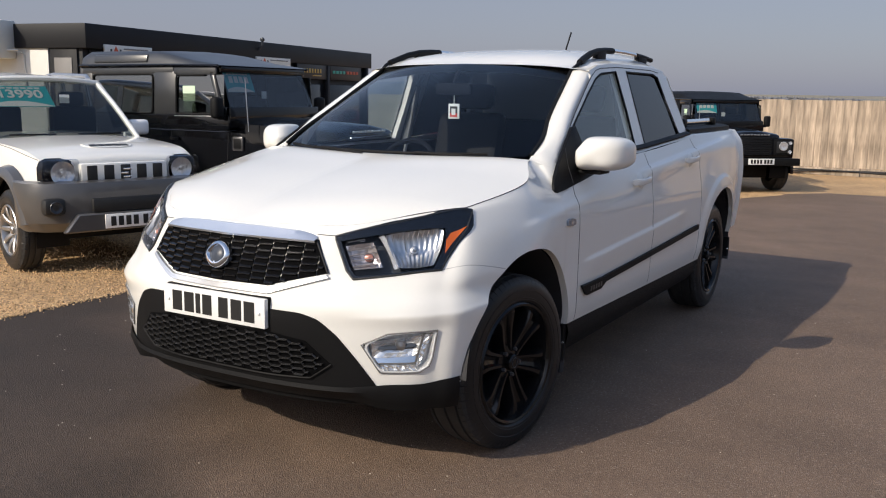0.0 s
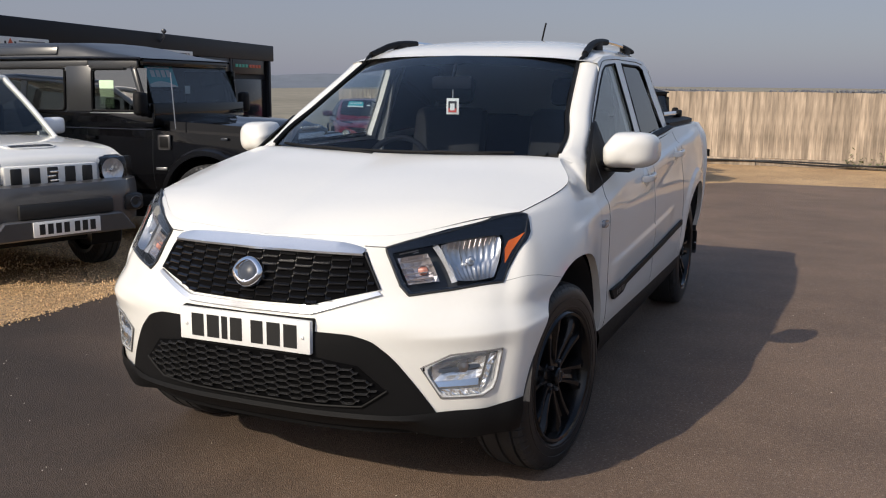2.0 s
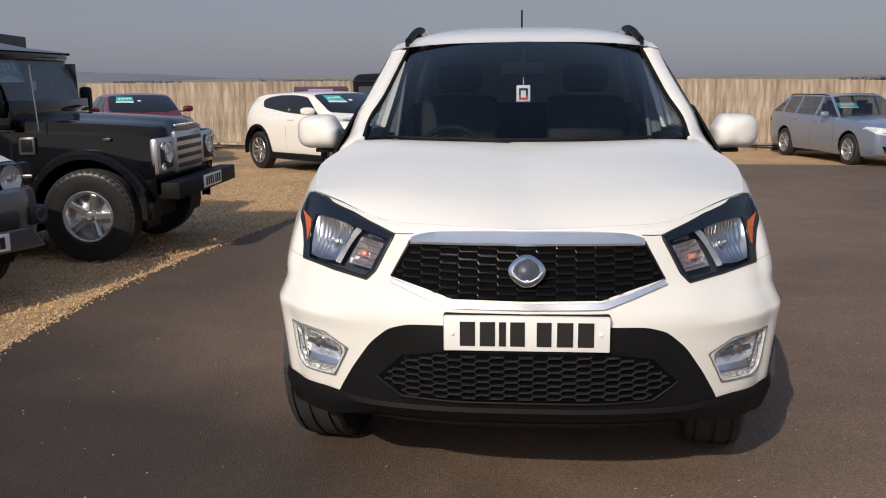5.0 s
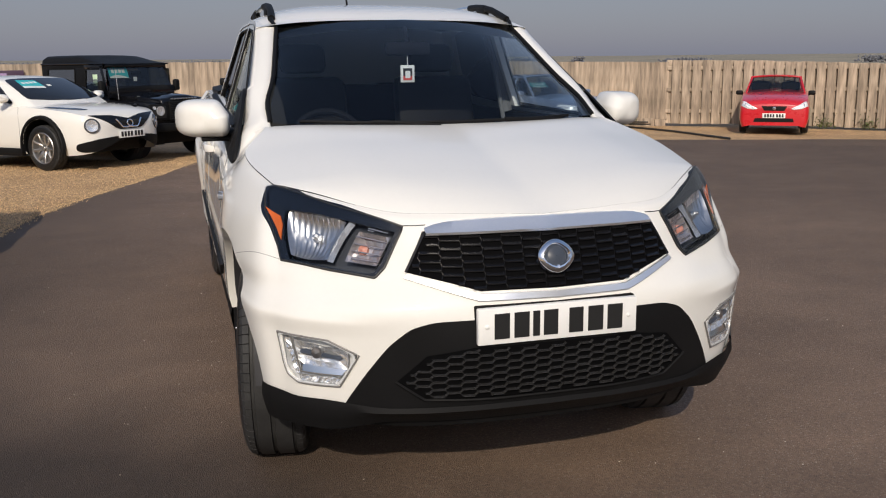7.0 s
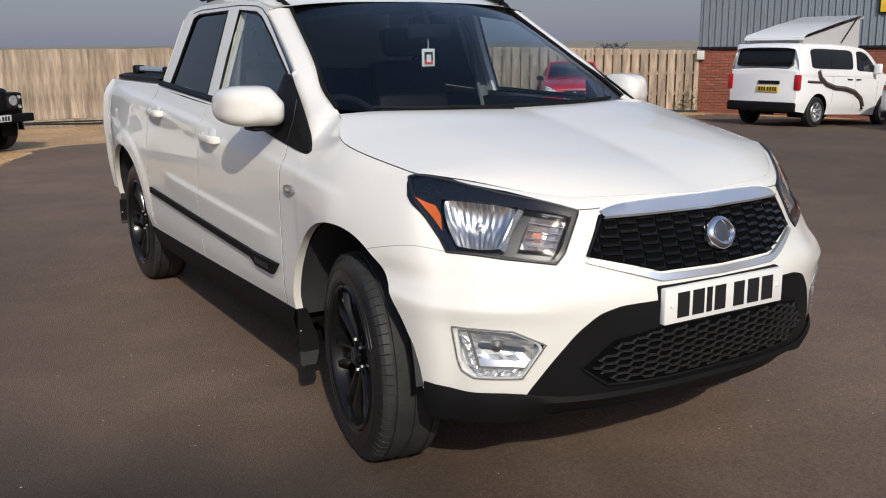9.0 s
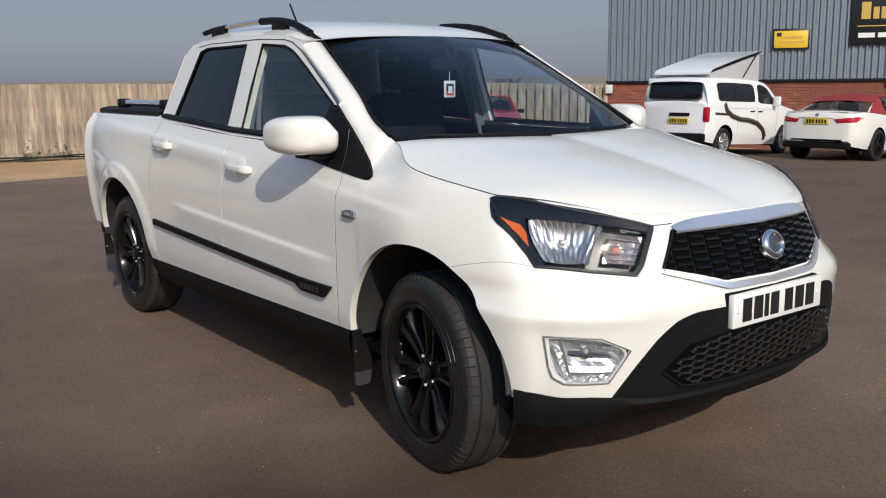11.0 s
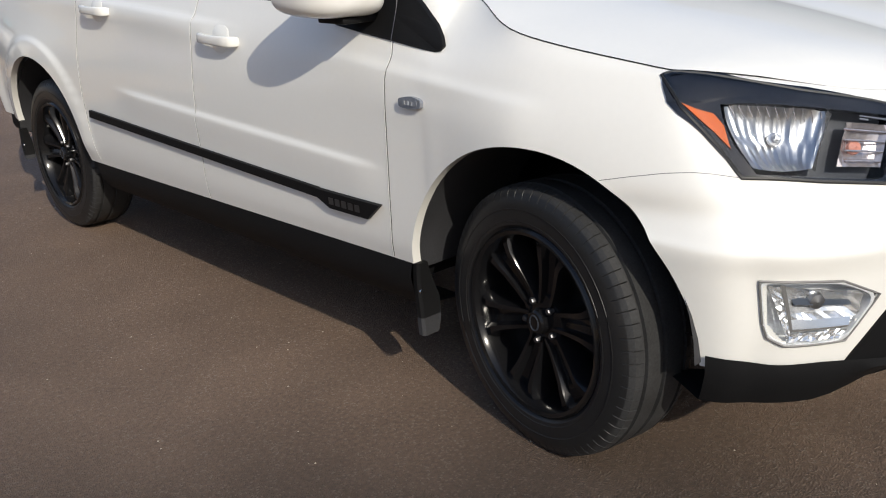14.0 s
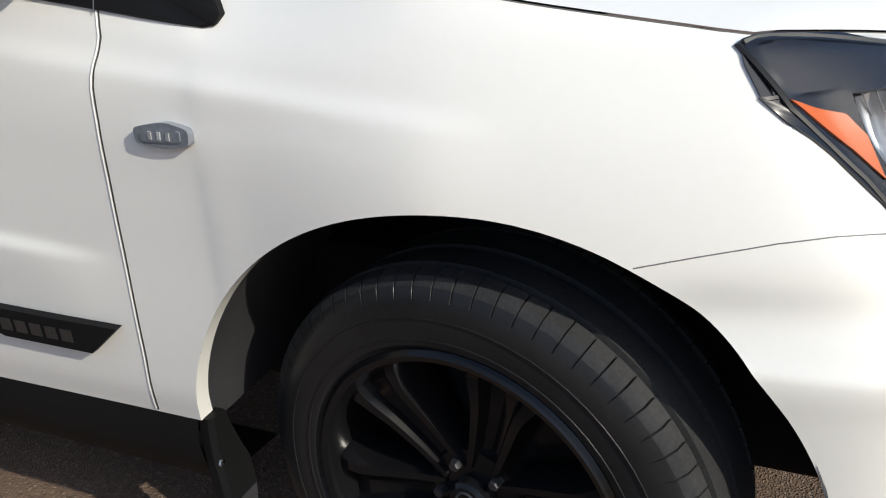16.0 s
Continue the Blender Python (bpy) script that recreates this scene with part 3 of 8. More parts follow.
# hoses lying along the foot of the fence
HOSE = mat("black hose", (.012, .012, .012), .5, var=.1)
hose = thing("hose", pose(0, 0, 0), "black hose lying along the foot of the fence", "hose")
for off in (.10, .22):
    bm = bmesh.new()
    tube(bm, [(x, 18.6 - .018 * (x + 10.6) - off + .05 * math.sin(x * 1.3 + off * 20), drop(x, 18.4) + .05 + .06 * abs(math.sin(x * .7 + off * 9))) for x in [-9 + .25 * k for k in range(80)]], .018, 5)
    part("run", bm, HOSE, hose)
fh = thing("ground_cable", pose(0, 0, 0), "dark hose crossing the gravel by the fence return", "hose")
bm = bmesh.new()
tube(bm, [(p.x, p.y, drop(p.x, p.y) + .022) for p in spline([(9.55, 17.85, 0), (9.87, 17.31, 0), (10.04, 15.65, 0), (9.96, 14.08, 0), (9.92, 13.15, 0)], 6)], .026, 6)
part("run", bm, HOSE, fh)

# loose stones on the near gravel and spilled over the edge
STONE = mat("pea gravel", (.57, .385, .21), .8, var=.35, scale=14, fine=60)
nt = STONE.node_tree
geo, hsv = nt.nodes.new("ShaderNodeNewGeometry"), nt.nodes.new("ShaderNodeHueSaturation")
rng = nt.nodes.new("ShaderNodeMapRange")
rng.inputs["To Min"].default_value, rng.inputs["To Max"].default_value = 0.5, 1.25
nt.links.new(geo.outputs["Random Per Island"], rng.inputs["Value"])
nt.links.new(rng.outputs[0], hsv.inputs["Value"])
bsdf = nt.nodes["Principled BSDF"]
nt.links.new(bsdf.inputs["Base Color"].links[0].from_socket, hsv.inputs["Color"])
nt.links.new(hsv.outputs[0], bsdf.inputs["Base Color"])
rnd = random.Random(7)


def edge_x(y):
    for (xa, ya), (xb, yb) in zip(GRAVEL_EDGE, GRAVEL_EDGE[1:]):
        if ya <= y <= yb:
            return xa + (xb - xa) * (y - ya) / (yb - ya)
    return -2.9


verts, faces = [], []
for k in range(26000):
    y = rnd.uniform(-1.5, 8.5) if k < 19000 else rnd.uniform(8.5, 12.5)
    ex = edge_x(y)
    u = rnd.random()
    x = ex - 3.2 * u ** 1.3 if k % 7 else ex + rnd.expovariate(45) - .03
    r = rnd.uniform(.0045, .0105)
    c = Vector((x, y, drop(x, y) + r * .35))
    n0 = len(verts)
    q = Euler((rnd.uniform(0, 6), rnd.uniform(0, 6), rnd.uniform(0, 6))).to_matrix()
    for d in ((1.2, 0, 0), (-1.1, 0, 0), (0, .9, 0), (0, -1, 0), (0, 0, .75), (0, 0, -.75)):
        verts.append(tuple(c + q @ (Vector(d) * r)))
    for f in ((0, 2, 4), (2, 1, 4), (1, 3, 4), (3, 0, 4), (2, 0, 5), (1, 2, 5), (3, 1, 5), (0, 3, 5)):
        faces.append(tuple(n0 + i for i in f))
me = bpy.data.meshes.new("loose_gravel")
me.from_pydata(verts, [], faces)
me.materials.append(STONE)
tagged(new("loose_gravel", me), "loose golden pea gravel stones", "gravel", kind="stuff")
# pale grit on the asphalt
GRIT = mat("pale grit", (.62, .55, .45), .8, var=.2)
verts, faces = [], []
for k in range(700):
    x, y = rnd.uniform(-6.5, 7), rnd.uniform(-3.4, 9)
    if x < -2.8:
        x += 4
    r = rnd.uniform(.0018, .0042)
    n0 = len(verts)
    for d in ((1.2, 0, 0), (-1.1, 0, 0), (0, .9, 0), (0, -1, 0), (0, 0, .7)):
        verts.append((x + d[0] * r, y + d[1] * r, drop(x, y) + .0005 + d[2] * r))
    faces += [(n0, n0 + 2, n0 + 4), (n0 + 2, n0 + 1, n0 + 4), (n0 + 1, n0 + 3, n0 + 4), (n0 + 3, n0, n0 + 4)]
me = bpy.data.meshes.new("grit")
me.from_pydata(verts, [], faces)
me.materials.append(GRIT)
tagged(new("grit", me), "pale grit scattered over the asphalt", "grit", kind="stuff")

# banner on the fence
PURPLE = mat("dark purple banner", (.045, .018, .05), .6, var=.1)
bn = thing("banner", pose(0, 18.43, 0), "dark purple banner with a pale line fixed to the fence", "banner")
bm = bmesh.new()
box(bm, (-5.35, -.02, 1.12), (-4.06, .0, 1.31), .004)
part("sheet", bm, PURPLE, bn)
bm = bmesh.new()
box(bm, (-5.0, -.026, 1.20), (-4.4, -.019, 1.25), .001)
part("print_bar", bm, mat("lilac print", (.35, .25, .45), .6, var=.1), bn)

# weeds at the foot of the fence
WEED = mat("weed leaves", (.10, .12, .045), .7, var=.4)
verts, faces = [], []
for k in range(900):
    if k < 500:
        cx = rnd.choice((-7.5, -3.2, 2.2, 2.8, 4.4, 4.9, 6.2, 8.6, 10.2)) + rnd.gauss(0, .18)
        cy = 18.58 - .018 * (cx + 10.6) - .05 - abs(rnd.gauss(0, .05))
        hz = abs(rnd.gauss(0, .16))
    else:
        t = rnd.choice((.62, .78, .93, .97)) + rnd.gauss(0, .02)
        cx, cy = 11.3 + 5.8 * t, 18.2 - 2.5 * t - .12 - abs(rnd.gauss(0, .06))
        hz = abs(rnd.gauss(0, .30 if t > .9 else .15))
    z = drop(cx, cy) + hz
    a, l = rnd.uniform(0, 6.28), rnd.uniform(.02, .05)
    dx, dy = math.cos(a) * l, math.sin(a) * l
    n0 = len(verts)
    verts += [(cx - dx, cy - dy, z), (cx - dy * .4, cy + dx * .4, z + l * .8), (cx + dx, cy + dy, z + l * 1.4), (cx + dy * .4, cy - dx * .4, z + l * .5)]
    faces.append((n0, n0 + 1, n0 + 2, n0 + 3))
me = bpy.data.meshes.new("weeds")
me.from_pydata(verts, [], faces)
me.materials.append(WEED)
tagged(new("weeds", me), "scrubby weeds growing at the foot of the fence", "weeds", kind="stuff")

# far woods and hills, the haze put into their base colours
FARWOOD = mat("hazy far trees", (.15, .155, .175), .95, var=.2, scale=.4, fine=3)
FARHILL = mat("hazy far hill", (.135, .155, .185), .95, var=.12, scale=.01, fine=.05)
verts, faces = [], []


def clump(cx, cy, cz, r):
    n0 = len(verts)
    q = Euler((rnd.uniform(0, 6), rnd.uniform(0, 6), rnd.uniform(0, 6))).to_matrix()
    for d in ((1, 0, 0), (-1, 0, 0), (0, 1, 0), (0, -1, 0), (0, 0, 1), (0, 0, -1), (.6, .6, .5), (-.6, .5, -.6)):
        verts.append(tuple(Vector((cx, cy, cz)) + q @ (Vector(d) * r * rnd.uniform(.6, 1.2))))
    for f in ((0, 6, 4), (6, 2, 4), (2, 1, 4), (1, 3, 4), (3, 0, 4), (2, 0, 5), (1, 7, 5), (7, 2, 5), (3, 1, 5), (0, 3, 5), (0, 2, 6)):
        faces.append(tuple(n0 + i for i in f))


WOODS = [(-16.5, -8, .19), (-8, -6, .10), (-3.4, 4.0, .24), (4.3, 5.6, .15), (9.0, 10.5, .10), (18.8, 20.0, .12), (20.4, 21.9, .26), (24.4, 24.8, .45), (29.7, 32.3, .12), (40.7, 41.8, .26), (-24, -20.5, .25)]
for a0, a1, el in WOODS:
    dist = 420
    n = int(40 + 90 * (a1 - a0))
    for k in range(n):
        a = radians(rnd.uniform(a0, a1))
        prof = math.sin(math.pi * min(1, max(0, (math.degrees(a) - a0) / (a1 - a0)))) ** .35 * (.55 + .45 * noise.noise(Vector((math.degrees(a) * 2.2, a0, 0))))
        top = 1.2 + .42 * dist * math.tan(radians(el)) * max(.12, prof + .25)
        clump(dist * math.sin(a), dist * math.cos(a) + rnd.uniform(-6, 6), rnd.uniform(-.8, top), rnd.uniform(.35, .75))
me = bpy.data.meshes.new("far_trees")
me.from_pydata(verts, [], faces)
me.materials.append(FARWOOD)
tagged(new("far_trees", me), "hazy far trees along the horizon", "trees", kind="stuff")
for nm, dist, base, peaks in (("hill_ridge", 1500, -6, ((-29, 4.5, .60), (-22, 5, .40), (-36, 6, .5))), ("hill_ridge", 950, -6, ((-26, 5, .34), (-33, 4, .26), (-17, 5, .16)))):
    bm = bmesh.new()
    low, high = [], []
    for k in range(121):
        az_ = -50 + 45 * k / 120
        el = sum(h * math.exp(-((az_ - c) / w) ** 2) for c, w, h in peaks) + .03 * noise.noise(Vector((az_ * 1.7, dist, 0)))
        a = radians(az_)
        low.append(Vector((dist * math.sin(a), dist * math.cos(a), base)))
        high.append(Vector((dist * 1.05 * math.sin(a), dist * 1.05 * math.cos(a), 1.4 + dist * math.tan(radians(max(-.1, el))))))
    grid(bm, [low, high])
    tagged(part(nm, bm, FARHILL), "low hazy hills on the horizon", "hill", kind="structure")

# bricks of the shed's plinth, the nearest stretch as single pieces
bm = bmesh.new()
box(bm, (0, 0, 0), (.215, .02, .065), .003)
me = bpy.data.meshes.new("brick")
bm.to_mesh(me)
bm.free()
me.materials.append(BRICK)
plinth = [o for o in shed.children if o.name.startswith("plinth_wall")][0]
row, z, count = 0, 1.27 - .075, 0
rest = bmesh.new()
while z > -.75:
    x = .0 if row % 2 == 0 else -.112
    while x < 9.5:
        if x > -.02 and count < 300 and x < 5.2 and row < 13:
            ob = new("brick", me)
            ob.parent = plinth
            ob.matrix_basis = Matrix.Translation((x, -.002 + random.uniform(-.003, .003), z))
            count += 1
        else:
            x0 = max(0, x)
            box(rest, (x0, -.002, z), (x + .215, .018, z + .065))
        x += .225
    z -= .075
    row += 1
tagged(part("brickwork", rest, BRICK, plinth, smooth=False), kind="stuff")

# ---------------------------------------------------------------- the white pickup (front axle over the origin, nose towards -y)
from mathutils.bvhtree import BVHTree

PICKUP = thing("pickup_truck", pose(0, 0, 0), "white double-cab pickup truck with black wheels and grille parked on asphalt", "pickup truck")
# Plan curves of the lower body from front centre round the corner to the tail, one a level.
LEVELS = [
    [(0, -.885, .40), (.26, -.875, .40), (.50, -.825, .40), (.70, -.715, .40), (.79, -.63, .40), (.862, -.51, .405), (.905, -.06, .42), (.898, .25, .435), (.898, .46, .44), (.905, 1.53, .43), (.905, 2.52, .42), (.905, 3.06, .42), (.87, 3.58, .50), (.79, 3.79, .52), (0, 3.84, .52)],
    [(0, -.915, .50), (.26, -.903, .50), (.50, -.838, .50), (.70, -.730, .50), (.795, -.645, .50), (.872, -.51, .50), (.918, -.06, .50), (.910, .25, .50), (.909, .46, .50), (.916, 1.53, .50), (.916, 2.52, .50), (.918, 3.06, .50), (.88, 3.59, .58), (.80, 3.80, .60), (0, 3.85, .60)],
    [(0, -.932, .62), (.26, -.920, .62), (.50, -.850, .62), (.70, -.738, .62), (.806, -.640, .62), (.886, -.50, .62), (.931, -.06, .62), (.918, .25, .61), (.914, .46, .60), (.920, 1.53, .60), (.920, 2.52, .60), (.932, 3.06, .62), (.89, 3.60, .68), (.81, 3.81, .70), (0, 3.86, .70)],
    [(0, -.925, .72), (.26, -.912, .72), (.50, -.850, .715), (.70, -.748, .71), (.818, -.640, .71), (.895, -.49, .71), (.939, -.06, .73), (.921, .25, .72), (.916, .46, .72), (.922, 1.53, .72), (.922, 2.52, .73), (.940, 3.06, .75), (.895, 3.61, .80), (.815, 3.82, .82), (0, 3.87, .82)],
    [(0, -.905, .81), (.26, -.872, .805), (.50, -.782, .80), (.70, -.662, .805), (.790, -.572, .82), (.872, -.46, .82), (.936, -.06, .84), (.922, .25, .83), (.917, .46, .83), (.922, 1.53, .84), (.920, 2.52, .86), (.938, 3.06, .88), (.895, 3.62, .90), (.82, 3.825, .91), (0, 3.875, .91)],
    [(0, -.868, .90), (.26, -.830, .905), (.50, -.735, .91), (.70, -.575, .935), (.785, -.470, .95), (.848, -.395, .94), (.914, -.06, .94), (.914, .25, .93), (.912, .46, .93), (.914, 1.53, .95), (.908, 2.52, .98), (.920, 3.06, 1.0), (.888, 3.63, 1.02), (.815, 3.825, 1.02), (0, 3.87, 1.02)],
    [(0, -.838, .955), (.26, -.798, .962), (.48, -.715, .970), (.68, -.520, 1.015), (.772, -.415, 1.030), (.812, -.350, 1.030), (.877, -.03, 1.042), (.884, .25, 1.035), (.888, .46, 1.04), (.893, 1.53, 1.07), (.886, 2.52, 1.11), (.892, 3.06, 1.13), (.865, 3.64, 1.15), (.80, 3.815, 1.15), (0, 3.86, 1.15)],
    [(0, -.815, .978), (.26, -.772, .985), (.47, -.692, .990), (.67, -.500, 1.030), (.760, -.395, 1.045), (.790, -.335, 1.052), (.838, .03, 1.113), (.738, .285, 1.190), (.838, .46, 1.155), (.850, 1.53, 1.175), (.838, 2.52, 1.222), (.835, 3.06, 1.230), (.815, 3.64, 1.238), (.75, 3.79, 1.238), (0, 3.83, 1.238)],
]
NC, NL = 18, 14
cols = [spline(lv, NC) for lv in LEVELS]
rows = [spline([c[k] for c in cols], NL) for k in range(len(cols[0]))]      # rows[column][level]


def ease(t):
    t = min(1, max(0, t))
    return t * t * (3 - 2 * t)


def crease(v, at, soft_up, soft_down):
    d = v - at
    return math.exp(-(d / (soft_up if d > 0 else soft_down)) ** 2)


# pressed lines along the doors and the bed
for row in rows:
    for p in row:
        if p.x > .6:
            low = .708 + .043 * (p.y - .5)
            p.x += .009 * crease(p.z, low, .011, .085) * ease((p.y - .48) / .15) * ease((2.25 - p.y) / .3)
            d_ = math.hypot(p.y - 3.06, p.z - .40)
            p.x += .011 * ease((.560 - d_) / .026) * ease((p.z - .40) / .12)
            p.x += .016 * crease(p.z, 1.080 + .058 * (p.y - 1.4), .010, .07) * ease((p.y - 1.2) / .5) * ease((3.65 - p.y) / .6)
            p.x += .008 * crease(p.z, .955 + .09 * p.y, .018, .10) * ease((p.y + .15) / .15) * ease((.9 - p.y) / .4)
for row in rows:
    for p in row:
        if p.x > .45 and p.y < -.25:
            side = Vector((p.x, p.y + .12, 0)).normalized()
            amt = ease((p.x - .50) / .20) * ease((-.25 - p.y) / .12)
            p += side * amt * (.006 * crease(p.z, .672 + .05 * max(0, -.4 - p.y) * -1 + .02, .014, .12) - .015 * crease(p.z, .750, .040, .045))
ARCHES = [(-0.068, 0.392, 0.464), (3.06, 0.40, 0.462)]


def cut_arches(bm, arches, inner=0.5):
    """Cuts round wheel arches cleanly out of side panels and notes their rims."""
    for yc, zc, r in arches:
        def inside(v):
            return math.hypot(v.co.y - yc, v.co.z - zc) < r - 1e-6 and abs(v.co.x) > inner
        rim = set()
        for e in list(bm.edges):
            a, b = e.verts
            if inside(a) != inside(b) and abs(a.co.x) > inner and abs(b.co.x) > inner:
                i, o = (a, b) if inside(a) else (b, a)
                lo, hi = 0.0, 1.0
                for _ in range(30):
                    t = (lo + hi) / 2
                    q = i.co.lerp(o.co, t)
                    lo, hi = (t, hi) if math.hypot(q.y - yc, q.z - zc) < r else (lo, t)
                _, v = bmesh.utils.edge_split(e, i, min(0.999, max(0.001, hi)))
                rim.add(v)
        for f in list(bm.faces):
            mine = [v for v in f.verts if v in rim]
            if len(mine) == 2 and not bm.edges.get(mine):
                bmesh.utils.face_split(f, *mine)
        dead = [f for f in bm.faces if math.hypot(f.calc_center_median().y - yc, f.calc_center_median().z - zc) < r - 1e-4 and abs(f.calc_center_median().x) > inner and all(v in rim or inside(v) for v in f.verts)]
        bmesh.ops.delete(bm, geom=dead, context='FACES')
        done = [e for e in bm.edges if e.is_boundary and all(v in rim for v in e.verts)]
        left = sorted({v for e in done for v in e.verts if v.co.x > 0}, key=lambda v: math.atan2(v.co.z - zc, v.co.y - yc) % (2 * math.pi) if v.co.z > zc - .2 and not (v.co.y > yc and v.co.z < zc) else math.atan2(v.co.z - zc, v.co.y - yc))
        RIMS.append([v.co.copy() for v in left])


RIMS = []
full = bmesh.new()
grid(full, rows)
cut_arches(full, ARCHES)
mirror_x(full)
bmesh.ops.recalc_face_normals(full, faces=full.faces)
full.verts.ensure_lookup_table()


def region(f):
    c = f.calc_center_median()
    s = "L" if c.x > 0 else "R"
    if c.y < -0.40 and c.z < 0.80 and c.y < -0.42:
        return "front_bumper"
    if c.y < 0.46:
        return "front_fender" + s
    if c.y < 1.53:
        return "front_door" + s
    if c.y < 2.52:
        return "rear_door" + s
    if abs(c.x) < 0.74 and c.y > 3.7:
        return "tailgate"
    return "bed_side" + s


# openings for the headlamps and the fog lamps, in the front view (x, z)
LAMP_HOLE = [(.437, .950), (.61, 1.000), (.775, 1.044), (.800, 1.040), (.820, .978), (.808, .940), (.796, .895), (.785, .836), (.655, .820), (.528, .803), (.478, .880)]
FOG_HOLE = [(.590, .573), (.675, .617), (.812, .626), (.798, .522), (.762, .467), (.645, .466)]


def in_poly(poly):
    def test(x, z):
        ins = False
        for (x0, z0), (x1, z1) in zip(poly, poly[1:] + poly[:1]):
            if (z0 > z) != (z1 > z) and x < (x1 - x0) * (z - z0) / (z1 - z0) + x0:
                ins = not ins
        return ins
    return test


def shrunk(poly, k):
    cx, cz = sum(p[0] for p in poly) / len(poly), sum(p[1] for p in poly) / len(poly)
    return [(cx + (x - cx) * k, cz + (z - cz) * k) for x, z in poly]


holes = [in_poly(shrunk(LAMP_HOLE, .99)), in_poly(shrunk(FOG_HOLE, .95))]
kinds = {}
for f in full.faces:
    mid_ = f.calc_center_median()
    if mid_.y < -.33 and any(h(abs(mid_.x), mid_.z) for h in holes):
        continue
    kinds.setdefault(region(f), []).append([v.co.copy() for v in f.verts])
SHELL = BVHTree.FromBMesh(full)
full.normal_update()
full.faces.ensure_lookup_table()
SHELL_FACES = [([v.co.copy() for v in f.verts], [v.normal.copy() for v in f.verts]) for f in full.faces]
shell_me = bpy.data.meshes.new("shell_work")
full.to_mesh(shell_me)
for p in shell_me.polygons:
    p.use_smooth = True
full.normal_update()
normal_of = {tuple(round(c, 5) for c in v.co): v.normal.copy() for v in full.verts}
BODY = {}
for k, faces in kinds.items():
    bm = bmesh.new()
    seen = {}
    for f in faces:
        vs = []
        for c in f:
            key = tuple(round(q, 5) for q in c)
            if key not in seen:
                seen[key] = bm.verts.new(c)
            vs.append(seen[key])
        if len(set(vs)) == len(vs) and len(vs) > 2:
            try:
                bm.faces.new(vs)
            except ValueError:
                pass
    keys = list(seen)
    me = bpy.data.meshes.new(k.rstrip("LR"))
    bm.normal_update()
    bm.to_mesh(me)
    bm.free()
    for p in me.polygons:
        p.use_smooth = True
    me.normals_split_custom_set_from_vertices([normal_of.get(q, Vector((0, 0, 1))) for q in keys])
    me.materials.append(WHITE)
    ob = new(k.rstrip("LR"), me)
    ob.parent = PICKUP
    BODY[k] = ob
bpy.data.meshes.remove(shell_me)
full.free()
for rim in RIMS:
    for s in (1, -1):
        bm = bmesh.new()
        grid(bm, [[Vector((s * (p.x + dx), p.y, p.z)) for p in rim] for dx in (0.0, -.004, -.030)])
        part("arch_lip", bm, WHITE, PICKUP, sharp=80)

# bonnet: a crowned patch between the leading edge, the wings and the scuttle
edge = spline(LEVELS[7], NC)
n_lead = int(2.4 * NC)
lead, wing = edge[:n_lead + 1], edge[n_lead:7 * NC + 1]


def resample(pts, n):
    d = [0.0]
    for a, b in zip(pts, pts[1:]):
        d.append(d[-1] + (b - a).length)
    out, k = [], 0
    for q in range(n + 1):
        s = d[-1] * q / n
        while k < len(d) - 2 and d[k + 1] < s:
            k += 1
        out.append(pts[k].lerp(pts[k + 1], (s - d[k]) / max(1e-9, d[k + 1] - d[k])))
    return out


NB = 28
lead, wing = resample(lead, NB), resample(wing, NB)
scuttle = resample(spline([(0, .140, 1.192), (.30, .166, 1.194), (.58, .243, 1.197), tuple(wing[-1])], 8), NB)
spine = resample(spline([(0, -.815, .978), (0, -.62, 1.040), (0, -.35, 1.103), (0, -.1, 1.150), (0, .140, 1.192)], 8), NB)


def coons(a, b, c, d, n):
    """Patch with sides a (u, v=0), b (u, v=1), c (v, u=0), d (v, u=1)."""
    out = []
    for j in range(n + 1):
        v = j / n
        row = []
        for i in range(n + 1):
            u = i / n
            p = (1 - v) * a[i] + v * b[i] + (1 - u) * c[j] + u * d[j]
            p -= (1 - u) * (1 - v) * a[0] + u * (1 - v) * a[-1] + (1 - u) * v * b[0] + u * v * b[-1]
            row.append(p)
        out.append(row)
    return out


hood_rows = coons(lead, scuttle, spine, wing, NB)
for j, row in enumerate(hood_rows):
    for i, p in enumerate(row):
        u, v = i / NB, j / NB
        p.z += 0.030 * (4 * u * (1 - u)) * (4 * v * (1 - v)) ** 0.6 + 0.0035 * math.exp(-((u - 0.62) / 0.14) ** 2) * math.sin(math.pi * min(1, v * 1.1)) ** 0.7
bm = bmesh.new()
grid(bm, hood_rows)
bm.verts.ensure_lookup_table()
for k, v in enumerate(bm.verts):
    v.co.z += 0.003 * min(1, k // (NB + 1) / 4) + 0.0004
mirror_x(bm)
part("bonnet", bm, WHITE, PICKUP, sharp=70)


# ---- cab
def side_x(y, z):
    return 0.818 - 0.335 * (z - 1.19) - 0.10 * max(0.0, 0.60 - y) - 0.012 * max(0.0, y - 1.4)


